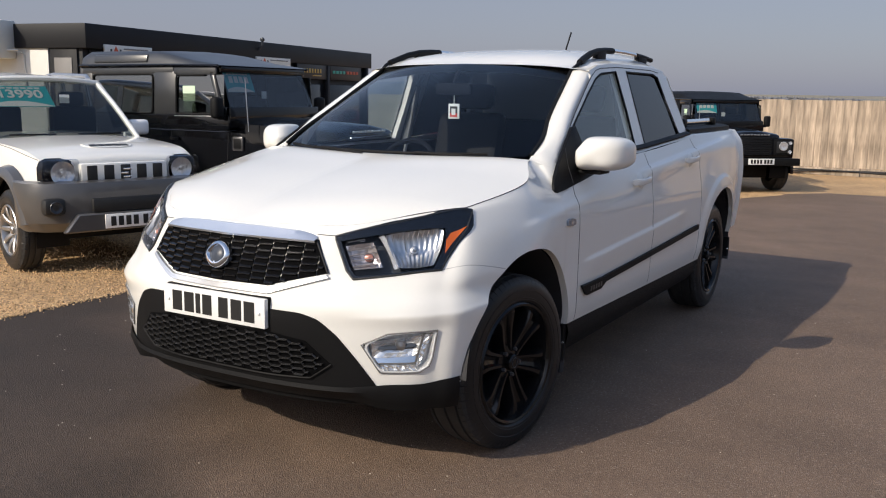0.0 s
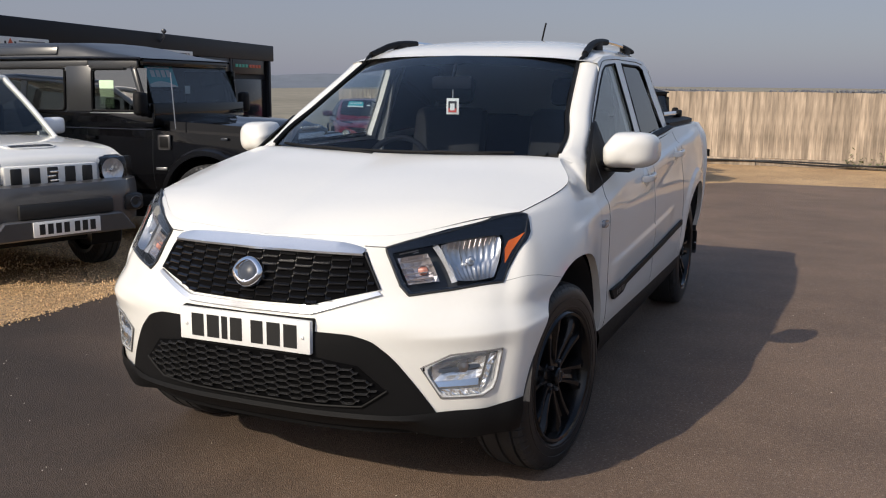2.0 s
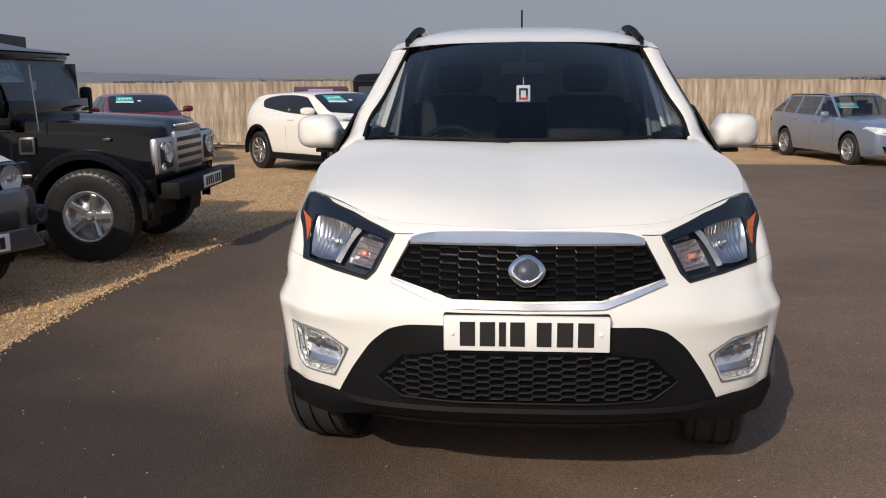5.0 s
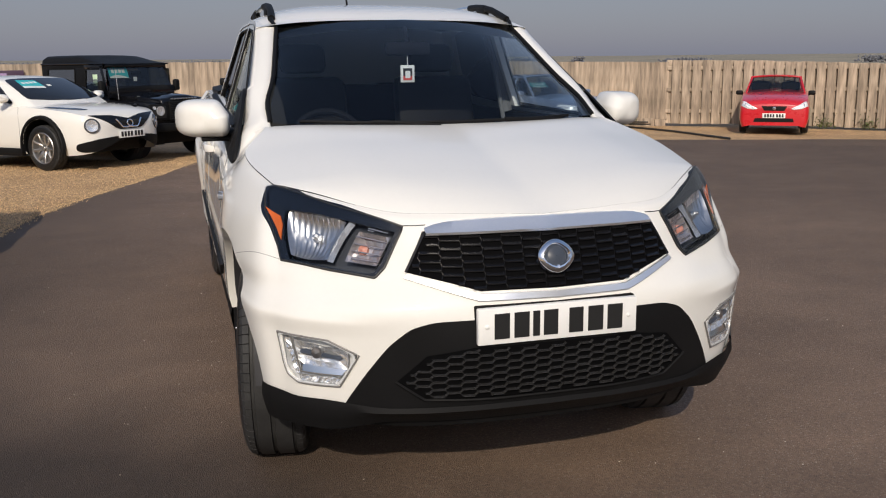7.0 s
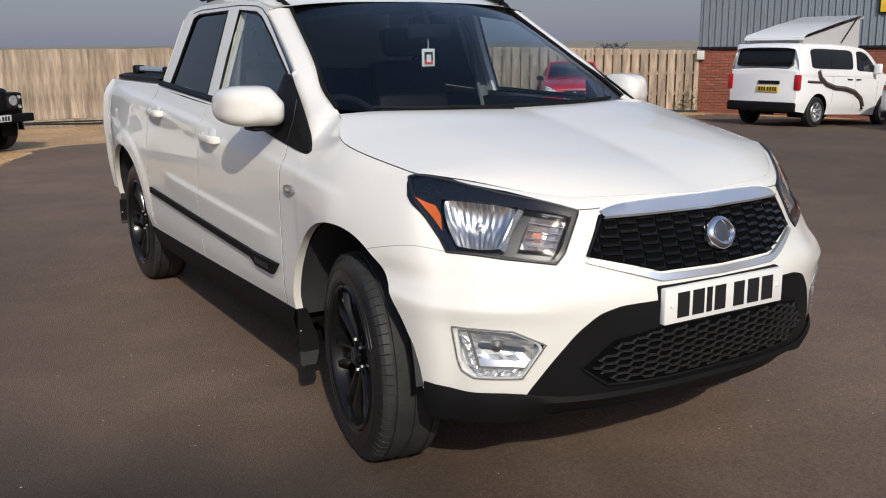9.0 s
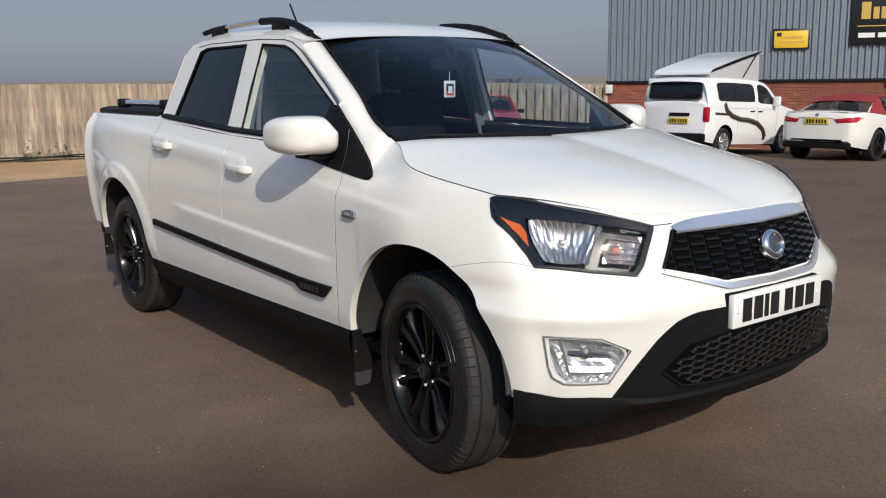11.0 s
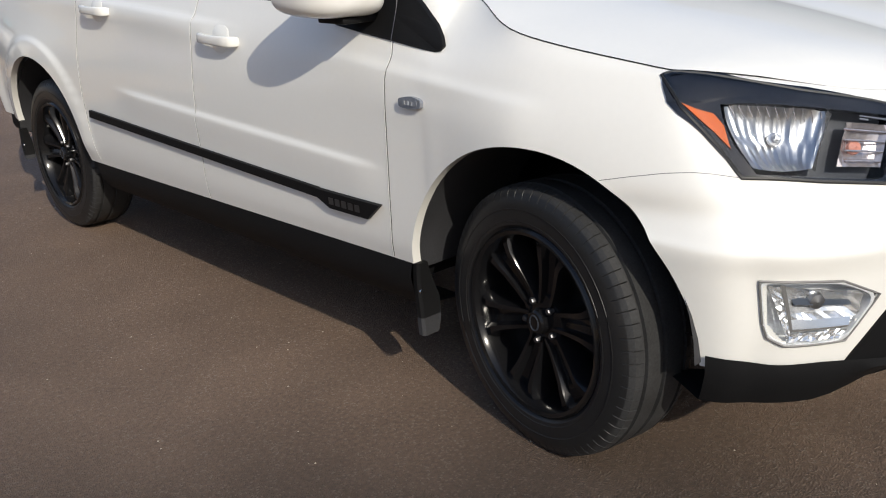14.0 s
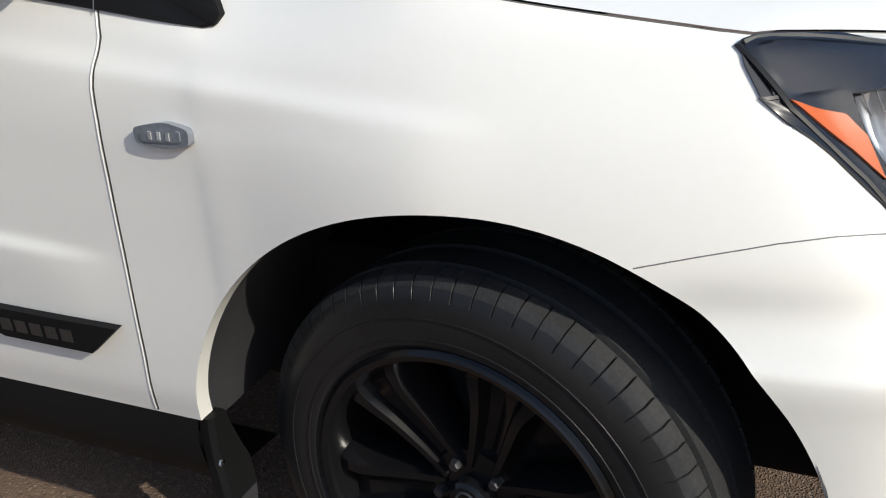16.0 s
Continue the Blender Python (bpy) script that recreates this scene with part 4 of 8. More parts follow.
def side_poly(bm, pts, off=0.0, thick=0.012, sign=1):
    """A slab of that outline (y, z) on the slope of the cab's side."""
    dense = []
    for (y0, z0), (y1, z1) in zip(pts, pts[1:] + pts[:1]):
        for k in range(5):
            dense.append((y0 + (y1 - y0) * k / 5, z0 + (z1 - z0) * k / 5))
    f = bm.faces.new([bm.verts.new((sign * (side_x(y, z) + off), y, z)) for y, z in dense])
    r = bmesh.ops.extrude_face_region(bm, geom=[f])
    bmesh.ops.translate(bm, verts=[g for g in r["geom"] if isinstance(g, bmesh.types.BMVert)], vec=(-sign * thick, 0, 0))


FRONT_WIN = [(.60, 1.185), (.690, 1.333), (.871, 1.423), (.99, 1.485), (1.112, 1.543), (1.17, 1.569), (1.258, 1.594), (1.50, 1.611), (1.505, 1.40), (1.495, 1.19)]
REAR_WIN = [(1.665, 1.195), (1.675, 1.40), (1.68, 1.614), (2.18, 1.612), (2.26, 1.595), (2.41, 1.235)]
A_EDGE = [(.255, 1.148), (.60, 1.362), (.90, 1.532), (1.08, 1.603), (1.25, 1.640), (1.48, 1.656), (2.2, 1.656), (2.40, 1.640), (2.46, 1.60)]
DOOR_EDGE = [(.60, 1.304), (.678, 1.350), (.778, 1.407), (.893, 1.467), (1.044, 1.547), (1.10, 1.574)]
for s in (1, -1):
    bm = bmesh.new()
    side_poly(bm, DOOR_EDGE + FRONT_WIN[4::-1], 0, .04, s)
    side_poly(bm, [DOOR_EDGE[-1], (1.10, 1.607)] + A_EDGE[4:6] + [(1.68, 1.614), (1.50, 1.611), (1.258, 1.594), (1.17, 1.569), (1.112, 1.543)], 0, .04, s)
    side_poly(bm, A_EDGE[5:] + [(2.26, 1.595), (2.18, 1.612), (1.68, 1.614)], 0, .04, s)
    side_poly(bm, [(1.50, 1.611), (1.68, 1.614), (1.675, 1.40), (1.665, 1.195), (1.495, 1.19), (1.505, 1.40)], 0, .04, s)
    side_poly(bm, [(2.26, 1.595), (2.46, 1.60), (2.60, 1.232), (2.41, 1.235)], 0, .04, s)
    part("cab_side_frame", bm, WHITE, PICKUP, sharp=30)
    bm = bmesh.new()
    ledge = [(y, z) for y, z in ((.765, 1.161), (.85, 1.163), (1.0, 1.166), (1.53, 1.175), (2.0, 1.2), (2.52, 1.222), (2.60, 1.224))]
    grid(bm, [[Vector((s * (0.842 - 0.02 * max(0, .46 - y) - .004 * (y > 2)), y, z)) for y, z in ledge], [Vector((s * (0.836 - 0.02 * max(0, .46 - y)), y, z + .012)) for y, z in ledge], [Vector((s * (side_x(y, z + .03) - .01), y, z + .03)) for y, z in ledge]])
    part("window_ledge", bm, WHITE, PICKUP, sharp=60)
    bm = bmesh.new()
    side_poly(bm, FRONT_WIN, -.008, .004, s)
    w = part("front_side_window", bm, SIDEGLASS, PICKUP, "clear front side window", smooth=False)
    w.visible_shadow = False
    bm = bmesh.new()
    side_poly(bm, REAR_WIN, -.008, .004, s)
    part("rear_side_window", bm, TINTED, PICKUP, "dark tinted rear side window", smooth=False)
    # rubber seals round the door windows
    for win in (FRONT_WIN, REAR_WIN):
        bm = bmesh.new()
        tube(bm, [(s * (side_x(y, z) - .002), y, z) for y, z in win], .007, 6, closed=True)
        part("window_seal", bm, PLASTIC, PICKUP)
    bm = bmesh.new()
    grid(bm, [[Vector((s * (.833 + dx), y, z + dz)) for y, z in ((.62, 1.168), (1.1, 1.176), (1.58, 1.188), (2.0, 1.21), (2.47, 1.236))] for dx, dz in ((.009, .004), (.011, .012), (.0, .022), (-.02, .026))])
    part("belt_moulding", bm, PLASTIC, PICKUP, "black belt moulding under the windows")
    # thin black gap between door frames and roof
    bm = bmesh.new()
    tube(bm, [(s * (side_x(y, z) + .001), y, z) for y, z in DOOR_EDGE + [(1.194, 1.611), (1.274, 1.624), (1.545, 1.637), (2.15, 1.637), (2.30, 1.625)]], .0022, 6)
    part("door_gap", bm, INK, PICKUP)

WS_BOT = [(0, .15, 1.192), (.35, .175, 1.195), (.60, .275, 1.2), (.70, .355, 1.205)]
WS_TOP = [(0, .975, 1.640), (.30, 1.0, 1.632), (.50, 1.04, 1.615), (.583, 1.07, 1.602)]
wb, wt = resample(spline(WS_BOT, 8), 20), resample(spline(WS_TOP, 8), 20)
bm = bmesh.new()
wsrows = []
for k in range(17):
    t = k / 16
    wsrows.append([a.lerp(b, t) + Vector((0, -0.018, 0.03)) * (4 * t * (1 - t)) * (1 - .96 * (i / 20) ** 5) + Vector((.020, 0, -.004)) * (i / 20) ** 8 * math.exp(-((t - .19) / .15) ** 2) for i, (a, b) in enumerate(zip(wb, wt))])
grid(bm, wsrows)
mirror_x(bm)
ws = part("windscreen", bm, WINDSCREEN, PICKUP, "large raked windscreen", sharp=80)
ws.visible_shadow = False
# windscreen pillars
for s in (1, -1):
    bm = bmesh.new()
    inner = [wsrows[k][-1] for k in range(17)]

    def a_z(y):
        for (y0, z0), (y1, z1) in zip(A_EDGE, A_EDGE[1:]):
            if y <= y1:
                return z0 + (z1 - z0) * (y - y0) / (y1 - y0)

    def on_wing(p, off=0.0):
        return SHELL.find_nearest(p)[0] + Vector((0, 0, off))
    foot = [on_wing(Vector(p)) for p in ((.744, .288, 1.188), (.792, .350, 1.166), (.815, .405, 1.160))]
    outer = resample(spline([tuple(p) for p in foot] + [(side_x(y, z), y, z) for y, z in [(.47, 1.205), (.53, 1.250)] + DOOR_EDGE], 6), 16)
    rws = []
    for k, (a, b) in enumerate(zip(inner, outer)):
        t = ease((k - 8) / 8)
        ridge = a.lerp(b, .66) + Vector((.009, -.006, .011)) * min(1, k / 4)
        ridge = ridge.lerp(Vector((side_x(1.09, 1.605) - .004, 1.092, 1.604)), t * t)
        rws.append([a + Vector((.004, 0, -.012)), a + Vector((.006, 0, .002)), a.lerp(ridge, .5) + Vector((.006, -.006, .007)) * min(1, k / 3 + .2), ridge, b.copy(), b + Vector((-.010, .008, -.07)).lerp(Vector((-.012, .004, -.004)), ease((k - 3) / 6))])
    # the foot runs out on the wing
    first, run = rws[0], 5
    for q in range(1, run + 1):
        moved = [p + Vector((0, -.034, -.012)) * q for p in first]
        rws.insert(0, [p.lerp(on_wing(p, -.0015 * (q > 2)), ease(q / 3)) if n_ > 1 else p + Vector((0, 0, -.012 - .014 * q)) for n_, p in enumerate(moved)])
    rws = [[Vector((s * p.x, p.y, p.z)) for p in row] for row in rws]
    grid(bm, rws)
    bm.normal_update()
    shade = []
    for n_, v in enumerate(bm.verts):
        row_, col_ = divmod(n_, len(rws[0]))
        w = ease((run + 4 - row_) / 6) * (1 if col_ > 1 else 0)
        own = v.normal if v.normal.z > -.2 else -v.normal
        _, _, face_, _ = SHELL.find_nearest(v.co)
        wing_n = sum(SHELL_FACES[face_][1], Vector()).normalized()
        shade.append(own.lerp(wing_n, w).normalized())
    pillar = part("windscreen_pillar", bm, WHITE, PICKUP, sharp=70)
    pillar.data.normals_split_custom_set_from_vertices(shade)
# roof
bm = bmesh.new()
rr = []
ZC = spline([(0, .975, 1.642), (0, 1.2, 1.702), (0, 1.6, 1.746), (0, 2.0, 1.760), (0, 2.28, 1.751), (0, 2.42, 1.722), (0, 2.48, 1.68)], 6)
for c in ZC:
    y = c.y
    row = []
    yb = max(1.08, y)
    ze = a_z(min(2.45, yb))
    xe = side_x(min(y, 2.46), ze)
    for q in range(21):
        u = q / 20
        yy = y + (1 - min(1, (y - .975) / .35)) * 0.105 * u ** 2.2
        row.append(Vector((xe * u, yy, ze + (c.z - .010 - ze) * (1 - u ** 4.2) + 0.006 * (1 - u))))
    rr.append(row)
grid(bm, rr)
mirror_x(bm)
part("roof", bm, WHITE, PICKUP, sharp=70)
# cab back wall with its window
bm = bmesh.new()
back = [[Vector((side_x(y, min(z, 1.60)) * u, y + .015 - .03 * (z > 1.65), z if z < 1.65 else 1.600 + .075 * (1 - u ** 4))) for u in (-1, -.9, -.75, -.5, 0, .5, .75, .9, 1)] for y, z in ((2.46, 1.69), (2.47, 1.60), (2.53, 1.42), (2.60, 1.20))]
grid(bm, back)
part("cab_back", bm, WHITE, PICKUP)


# ---- wheels
SATINNUT = mat("dull steel nut", (0.10, 0.10, 0.105), 0.35, metal=0.8, var=0.2)


def wheel(parent, x, y, z, r, width, side, rim_mat, rim_r, spokes, twist=0.0, steer=0.0, tread=70, name="wheel"):
    """A tyre with shoulder blocks and a spoked rim; its outer face looks along side * x."""
    hub = new(name)
    hub.parent = parent
    hub.matrix_basis = pose(x, y, z, 0, 0, steer) @ Matrix.Diagonal((side, 1, 1, 1))
    h = width / 2
    bm = bmesh.new()
    seg = tread * 4
    prof = [(rim_r, h - .012, 0), (rim_r + .012, h - .002, 0), (rim_r + .03, h, 0), (r - .050, h - .001, 0), (r - .034, h - .006, 0), (r - .018, h - .013, 1), (r - .006, h - .024, 1), (r - .001, h - .045, 1), (r - .009, h - .047, 0), (r - .009, h - .056, 0), (r, h - .058, 0),
            (r, .012, 0), (r - .009, .010, 0), (r - .009, -.002, 0), (r, -.004, 0), (r, -h + .058, 0), (r - .009, -h + .056, 0), (r - .009, -h + .047, 0), (r - .001, -h + .045, 1), (r - .006, -h + .024, 1), (r - .018, -h + .013, 1), (rim_r + .03, -h, 0), (rim_r, -h + .012, 0)]
    rws = []
    for rad, xx, sipe in prof:
        ring = []
        for q in range(seg):
            a = 2 * math.pi * (q + (.80 if q % 4 == 1 else 0) - (.80 if q % 4 == 3 else 0)) / seg
            rq = rad - (.006 if sipe and q % 4 == 2 else 0)
            ring.append(Vector((xx, rq * math.cos(a), rq * math.sin(a))))
        rws.append(ring)
    grid(bm, rws, closed=True)
    bm.faces.ensure_lookup_table()
    for k, f in enumerate(bm.faces):
        if k // seg < 5 or k // seg > 19:
            f.material_index = 1
    part("tyre", bm, (RUBBER, SIDEWALL), hub, "black rubber tyre with dressed walls", sharp=30)
    bm = bmesh.new()
    for rr_ in (rim_r + .022, r - .060):
        tube(bm, [(h - .0005, rr_ * math.cos(a), rr_ * math.sin(a)) for a in (2 * math.pi * q / 64 for q in range(64))], .0016, 5, True)
    part("wall_ring", bm, SIDEWALL, hub)
    bm = bmesh.new()
    lathe(bm, [(rim_r + .004, h - .008), (rim_r - .004, h), (rim_r - .014, h - .004), (rim_r - .022, h - .02), (rim_r - .03, h - .09), (rim_r - .035, -h + .02)], 64)
    lathe(bm, [(rim_r - .03, h - .11), (.10, h - .10), (.05, h - .10)], 40)
    part("rim", bm, rim_mat, hub, sharp=35)
    for k in range(spokes):
        bm = bmesh.new()
        m = Matrix.Rotation(2 * math.pi * k / spokes + twist, 4, 'X')
        if spokes <= 6:
            # two ridges with a sunk web between them, splayed where they meet the rim
            sect = ((-1.0, -.060), (-.98, -.012), (-.80, .004), (-.52, .004), (-.36, -.010), (0, -.014), (.36, -.010), (.52, .004), (.80, .004), (.98, -.012), (1.0, -.060))
            if rim_mat is ALLOY:
                sect = ((-1.0, -.055), (-.97, -.004), (-.6, .006), (.6, .006), (.97, -.004), (1.0, -.055))
            rws = []
            for t in (0, .15, .3, .45, .6, .75, .9, 1):
                rad = .050 + (rim_r - .062) * t
                wide = .034 - .010 * t + .012 * max(0, t - .7) / .3 if rim_mat is ALLOY else .030 + .028 * t + .020 * max(0, t - .7) / .3
                x0 = h - .046 + .034 * t ** 1.6 - .020 * max(0, t - .85) / .15
                rws.append([m @ Vector((x0 + dx * (1 + .7 * t if -.02 < dx < -.005 else 1), u * wide, math.sqrt(max(1e-6, rad * rad - (u * wide) ** 2)))) for u, dx in sect])
        else:
            rws = []
            for t in (0, .25, .5, .75, 1):
                c = Vector((h - .052 + .038 * t + .012 * math.sin(math.pi * t), 0, .055 + (rim_r - .070) * t))
                w = .022 - .005 * t
                rws.append([m @ (c + Vector((dx, dy * w, 0))) for dx, dy in ((-.03, -1), (0, -1), (.006, -.6), (.006, .6), (0, 1), (-.03, 1))])
        grid(bm, rws)
        part("spoke", bm, rim_mat, hub, sharp=28)
    bm = bmesh.new()
    lathe(bm, [(.001, h - .020), (.028, h - .020), (.034, h - .026), (.036, h - .045), (.075, h - .050), (.080, h - .06), (.08, h - .1)], 28)
    part("hub_cap", bm, rim_mat, hub, sharp=35)
    bm = bmesh.new()
    tube(bm, [(h - .0195, .017 * math.cos(a), .021 * math.sin(a)) for a in (2 * math.pi * q / 20 for q in range(20))], .0022, 6, True)
    part("cap_ring", bm, LAMPGREY if rim_mat is BLACKALLOY else rim_mat, hub)
    for k in range(5):
        a = 2 * math.pi * (k + .38) / 5
        nut = bmesh.new()
        lathe(nut, [(.001, h - .030), (.007, h - .030), (.0095, h - .034), (.0095, h - .06)], 6, Matrix.Translation((0, .057 * math.sin(a), .057 * math.cos(a))))
        part("wheel_nut", nut, SATINNUT if rim_mat is BLACKALLOY else rim_mat, hub, sharp=35)
    return hub


for s in (1, -1):
    wheel(PICKUP, s * .765, -.055, .366, .372, .235, s, BLACKALLOY, .258, 6, 0.29, steer=-9.0)
    wheel(PICKUP, s * .765, 3.06, .372, .372, .235, s, BLACKALLOY, .258, 6, 0.5)
LINER = mat("arch liner plastic", (0.034, 0.034, 0.037), 0.6, var=0.25, scale=10, fine=200, bump=0.1, spec=0.3)
# dark wheel wells, floor and engine bay, so that no light shows through
for yc, zc, r in ARCHES:
    for s in (1, -1):
        bm = bmesh.new()
        arc = [math.pi * (.015 + .97 * k / 24) for k in range(25)]
        grid(bm, [[Vector((s * x, yc + (r + .004) * math.cos(a), zc + (r + .004) * math.sin(a))) for a in arc] for x in (.50, .70, .884)])
        part("wheel_arch_liner", bm, LINER, PICKUP, "black plastic wheel arch liner")
bm = bmesh.new()
box(bm, (-.56, -.60, .30), (.56, 3.86, .62), .03)
box(bm, (-.84, .46, .34), (.84, 2.52, .62), .03)
part("underbody", bm, PLASTIC, PICKUP)


# ---- parts laid on the shell
from mathutils.interpolate import poly_3d_calc

SKIN = (SHELL, Vector((0, 1.4, 0.7)))


def snap(p, off=0.0):
    """The place on the vehicle's skin nearest to p, lifted by off."""
    tree, centre = SKIN
    loc, nrm, face, _ = tree.find_nearest(Vector(p))
    if tree is SHELL:
        cos, nrms = SHELL_FACES[face]
        nrm = sum((n * w for n, w in zip(nrms, poly_3d_calc(cos, loc))), Vector()).normalized()
    if nrm.dot(loc - centre) < 0:
        nrm = -nrm
    return loc + nrm * off


def facing(p, off=0.0):
    """A turn at a place on the skin, its x axis pointing out of the body."""
    a, b = snap(p, off), snap(p, off + .05)
    return Matrix.Translation(a) @ (b - a).to_track_quat('X', 'Z').to_matrix().to_4x4()


def ahead_of(x, z, off=0.0):
    """The place on the nose straight behind (x, z), off in front of it."""
    loc, _, _, _ = SKIN[0].ray_cast(Vector((x, -3, z)), Vector((0, 1, 0)))
    return (loc if loc else Vector((x, -.8, z))) + Vector((0, -off, 0))


def dense(pts, n=6, closed=True):
    p = [Vector(q) for q in pts]
    out = []
    for a, b in zip(p, p[1:] + (p[:1] if closed else [])):
        out += [a.lerp(b, k / n) for k in range(n)]
    return out if closed else out + [p[-1]]


def flip(pts, s):
    return [Vector((s * p[0], p[1], p[2])) for p in pts]


def panel(name, outline, off, material, parent=PICKUP, label="", thick=0.008, rings=7, n=6, dome=0.0, round_off=0):
    """A sheet of that outline hugging the skin, off above it, its rim turned down by thick."""
    pts = dense(outline, n)
    for _ in range(round_off):
        pts = [(pts[k - 1] + 2 * pts[k] + pts[(k + 1) % len(pts)]) / 4 for k in range(len(pts))]
    c = sum(pts, Vector()) / len(pts)
    bm = bmesh.new()
    rws = [[snap(p, off - thick) for p in pts]]
    for k in range(rings):
        t = 1 - k / rings
        rws.append([snap(c.lerp(p, t), off + dome * (1 - t * t)) for p in pts])
    vs = grid(bm, rws, closed=True)
    mid = bm.verts.new(snap(c, off + dome))
    for k in range(len(pts)):
        bm.faces.new((vs[-1][k], vs[-1][(k + 1) % len(pts)], mid))
    return part(name, bm, material, parent, label, sharp=45)


def strip(name, pts, r, off, material, parent=PICKUP, label="", closed=False, n=6, flat=1.0, seg=6):
    """A bar that follows the skin."""
    bm = bmesh.new()
    tube(bm, [snap(p, off) for p in dense(pts, n, closed)], r, seg, closed, flat)
    return part(name, bm, material, parent, label, sharp=50)


def honeycomb(name, x0, x1, z0, z1, cw, ch, keep, r, off, material, parent, flat=.30, deep=.007, slant=1.0):
    """A tiling of long hexagons, cw wide and ch high, whose bars stand proud of the skin."""
    bm = bmesh.new()
    step, out = cw * (.5 + flat), Vector((0, -1, 0))
    n = int((x1 - x0) / step / 2) + 1
    for i in range(-n, n + 1):
        x, z = i * step, z0 + (ch / 2 if i % 2 else 0)
        while z <= z1 + ch:
            hexa = [(x - cw * .5, z), (x - cw * flat, z + ch * .5), (x + cw * flat, z + ch * .5), (x + cw * .5, z)]
            for (ax, az), (bx, bz) in zip(hexa, hexa[1:]):
                for q in range(3):
                    px, pz, sx, sz = (ax + (bx - ax) * (q + d) / 3 if e else az + (bz - az) * (q + d) / 3 for d, e in ((0, 1), (0, 0), (1, 1), (1, 0)))
                    if not (keep(px, pz) and keep(sx, sz)):
                        continue
                    a, b = ahead_of(px, pz, off), ahead_of(sx, sz, off)
                    up = (b - a).normalized().cross(out).normalized()
                    up = up if up.z > 0 or abs(up.z) < .01 else -up
                    kk = 1.0 if abs(az - bz) < .001 else slant
                    c4 = [-up * r * kk, -up * r * .5 * kk + out * deep * kk, up * r * .1 * kk + out * deep * kk, up * r * kk]
                    va, vb = [bm.verts.new(a + v) for v in c4], [bm.verts.new(b + v) for v in c4]
                    for k in range(3):
                        bm.faces.new((va[k], va[k + 1], vb[k + 1], vb[k]))
            z += ch
    return part(name, bm, material, parent, "", smooth=False)


# grille
GR = [(0, -.83, .945), (.20, -.82, .945), (.383, -.777, .937), (.441, -.80, .819), (.235, -.897, .767), (0, -.92, .767)]
gr_full = GR + [Vector((-p[0], p[1], p[2])) for p in GR[-2:0:-1]]
GRILLEBACK = mat("grille back", (0.002, 0.002, 0.0025), 0.9, var=0.1, spec=0.08)
GRILLEBAR = mat("gloss black bars", (0.006, 0.006, 0.007), 0.24, var=0.1, spec=0.4)
grille = panel("grille", gr_full, .003, GRILLEBACK, label="gloss black honeycomb grille", rings=8)
honeycomb("grille_mesh", -.44, .44, .765, .945, .068, .0245, in_poly([(p[0] * .985, .86 + (p[2] - .86) * .96) for p in gr_full]), .0062, .003, GRILLEBAR, grille, .41, .010, .28)
bm = bmesh.new()
rws = [[] for _ in range(6)]
for k in range(41):
    x = -.378 + .756 * k / 40
    q = abs(x) / .378
    lo_z, hi_z = .934 - .006 * q ** 2, .9735 - .008 * q ** 2 - .018 * q ** 8
    ylo, yhi = ahead_of(x, lo_z).y, ahead_of(x, hi_z - .012).y + .008
    for row, (y_, z_) in zip(rws, ((ylo, lo_z), (ylo - .016, lo_z), (ylo - .020, lo_z + .008), ((ylo + yhi) / 2 - .017, (lo_z + hi_z) / 2), (yhi - .008, hi_z), (yhi + .02, hi_z + .002))):
        row.append(Vector((x, y_, z_)))
grid(bm, rws)
part("chrome_bar", bm, CHROMEBAR, grille, "broad chrome bar along the grille's top")
bm = bmesh.new()
pl = dense([(-.441, -.80, .817), (-.24, -.90, .762), (0, -.92, .760), (.24, -.90, .762), (.441, -.80, .817)], 8, False)
pl2 = dense([(-.452, -.802, .806), (-.245, -.905, .744), (0, -.925, .742), (.245, -.905, .744), (.452, -.802, .806)], 8, False)
grid(bm, [[ahead_of(a.x, a.z, .002) for a in pl], [ahead_of(a.x, a.z, .014) for a in pl], [ahead_of(b.x, b.z, .013) for b in pl2], [ahead_of(b.x, b.z, -.002) for b in pl2]])
part("chrome_strip", bm, CHROMEBAR, grille, "chrome strip along the grille's lower edge")
for s in (1, -1):
    strip("chrome_edge", flip([(.376, -.78, .934), (.441, -.80, .819)], s), .005, .004, GLOSSBLACK, grille)
# emblem: a plain ring with a dark disc
em = Matrix.Translation((0, -.900, .859)) @ Matrix.Rotation(radians(-20), 4, 'X')
turned = em @ Matrix.Rotation(radians(-90), 4, 'Z')


def badge(k, a):
    """A rounded six-sided outline with drawn-out sides, k of its full size."""
    return k * .052 * math.cos(a) * (1 + .10 * abs(math.cos(a)) ** 8), k * .050 * math.sin(a) * (1 - .05 * abs(math.sin(2 * a)) ** 2)


bm = bmesh.new()
rws = [[turned @ Vector((x_, *badge(k_, a))) for a in (2 * math.pi * q / 48 for q in range(48))] for k_, x_ in ((1.06, -.006), (1.06, .012), (1.0, .020), (.78, .024), (.64, .017), (.60, .008))]
grid(bm, rws, closed=True)
ring_ = part("emblem_ring", bm, CHROME, grille, "plain chrome ring emblem", sharp=50)
bm = bmesh.new()
for q in (1, -1):
    tube(bm, [turned @ Vector((.020, q * y_, z_)) for y_, z_ in ((.046, -.004), (.036, -.020), (.020, -.031), (.004, -.036), (-.004, -.030))], .0042, 6)
part("emblem_wing", bm, CHROME, ring_)
bm = bmesh.new()
lathe(bm, [(.001, .019), (.026, .018), (.033, .013), (.037, .004), (.038, -.006)], 32, turned)
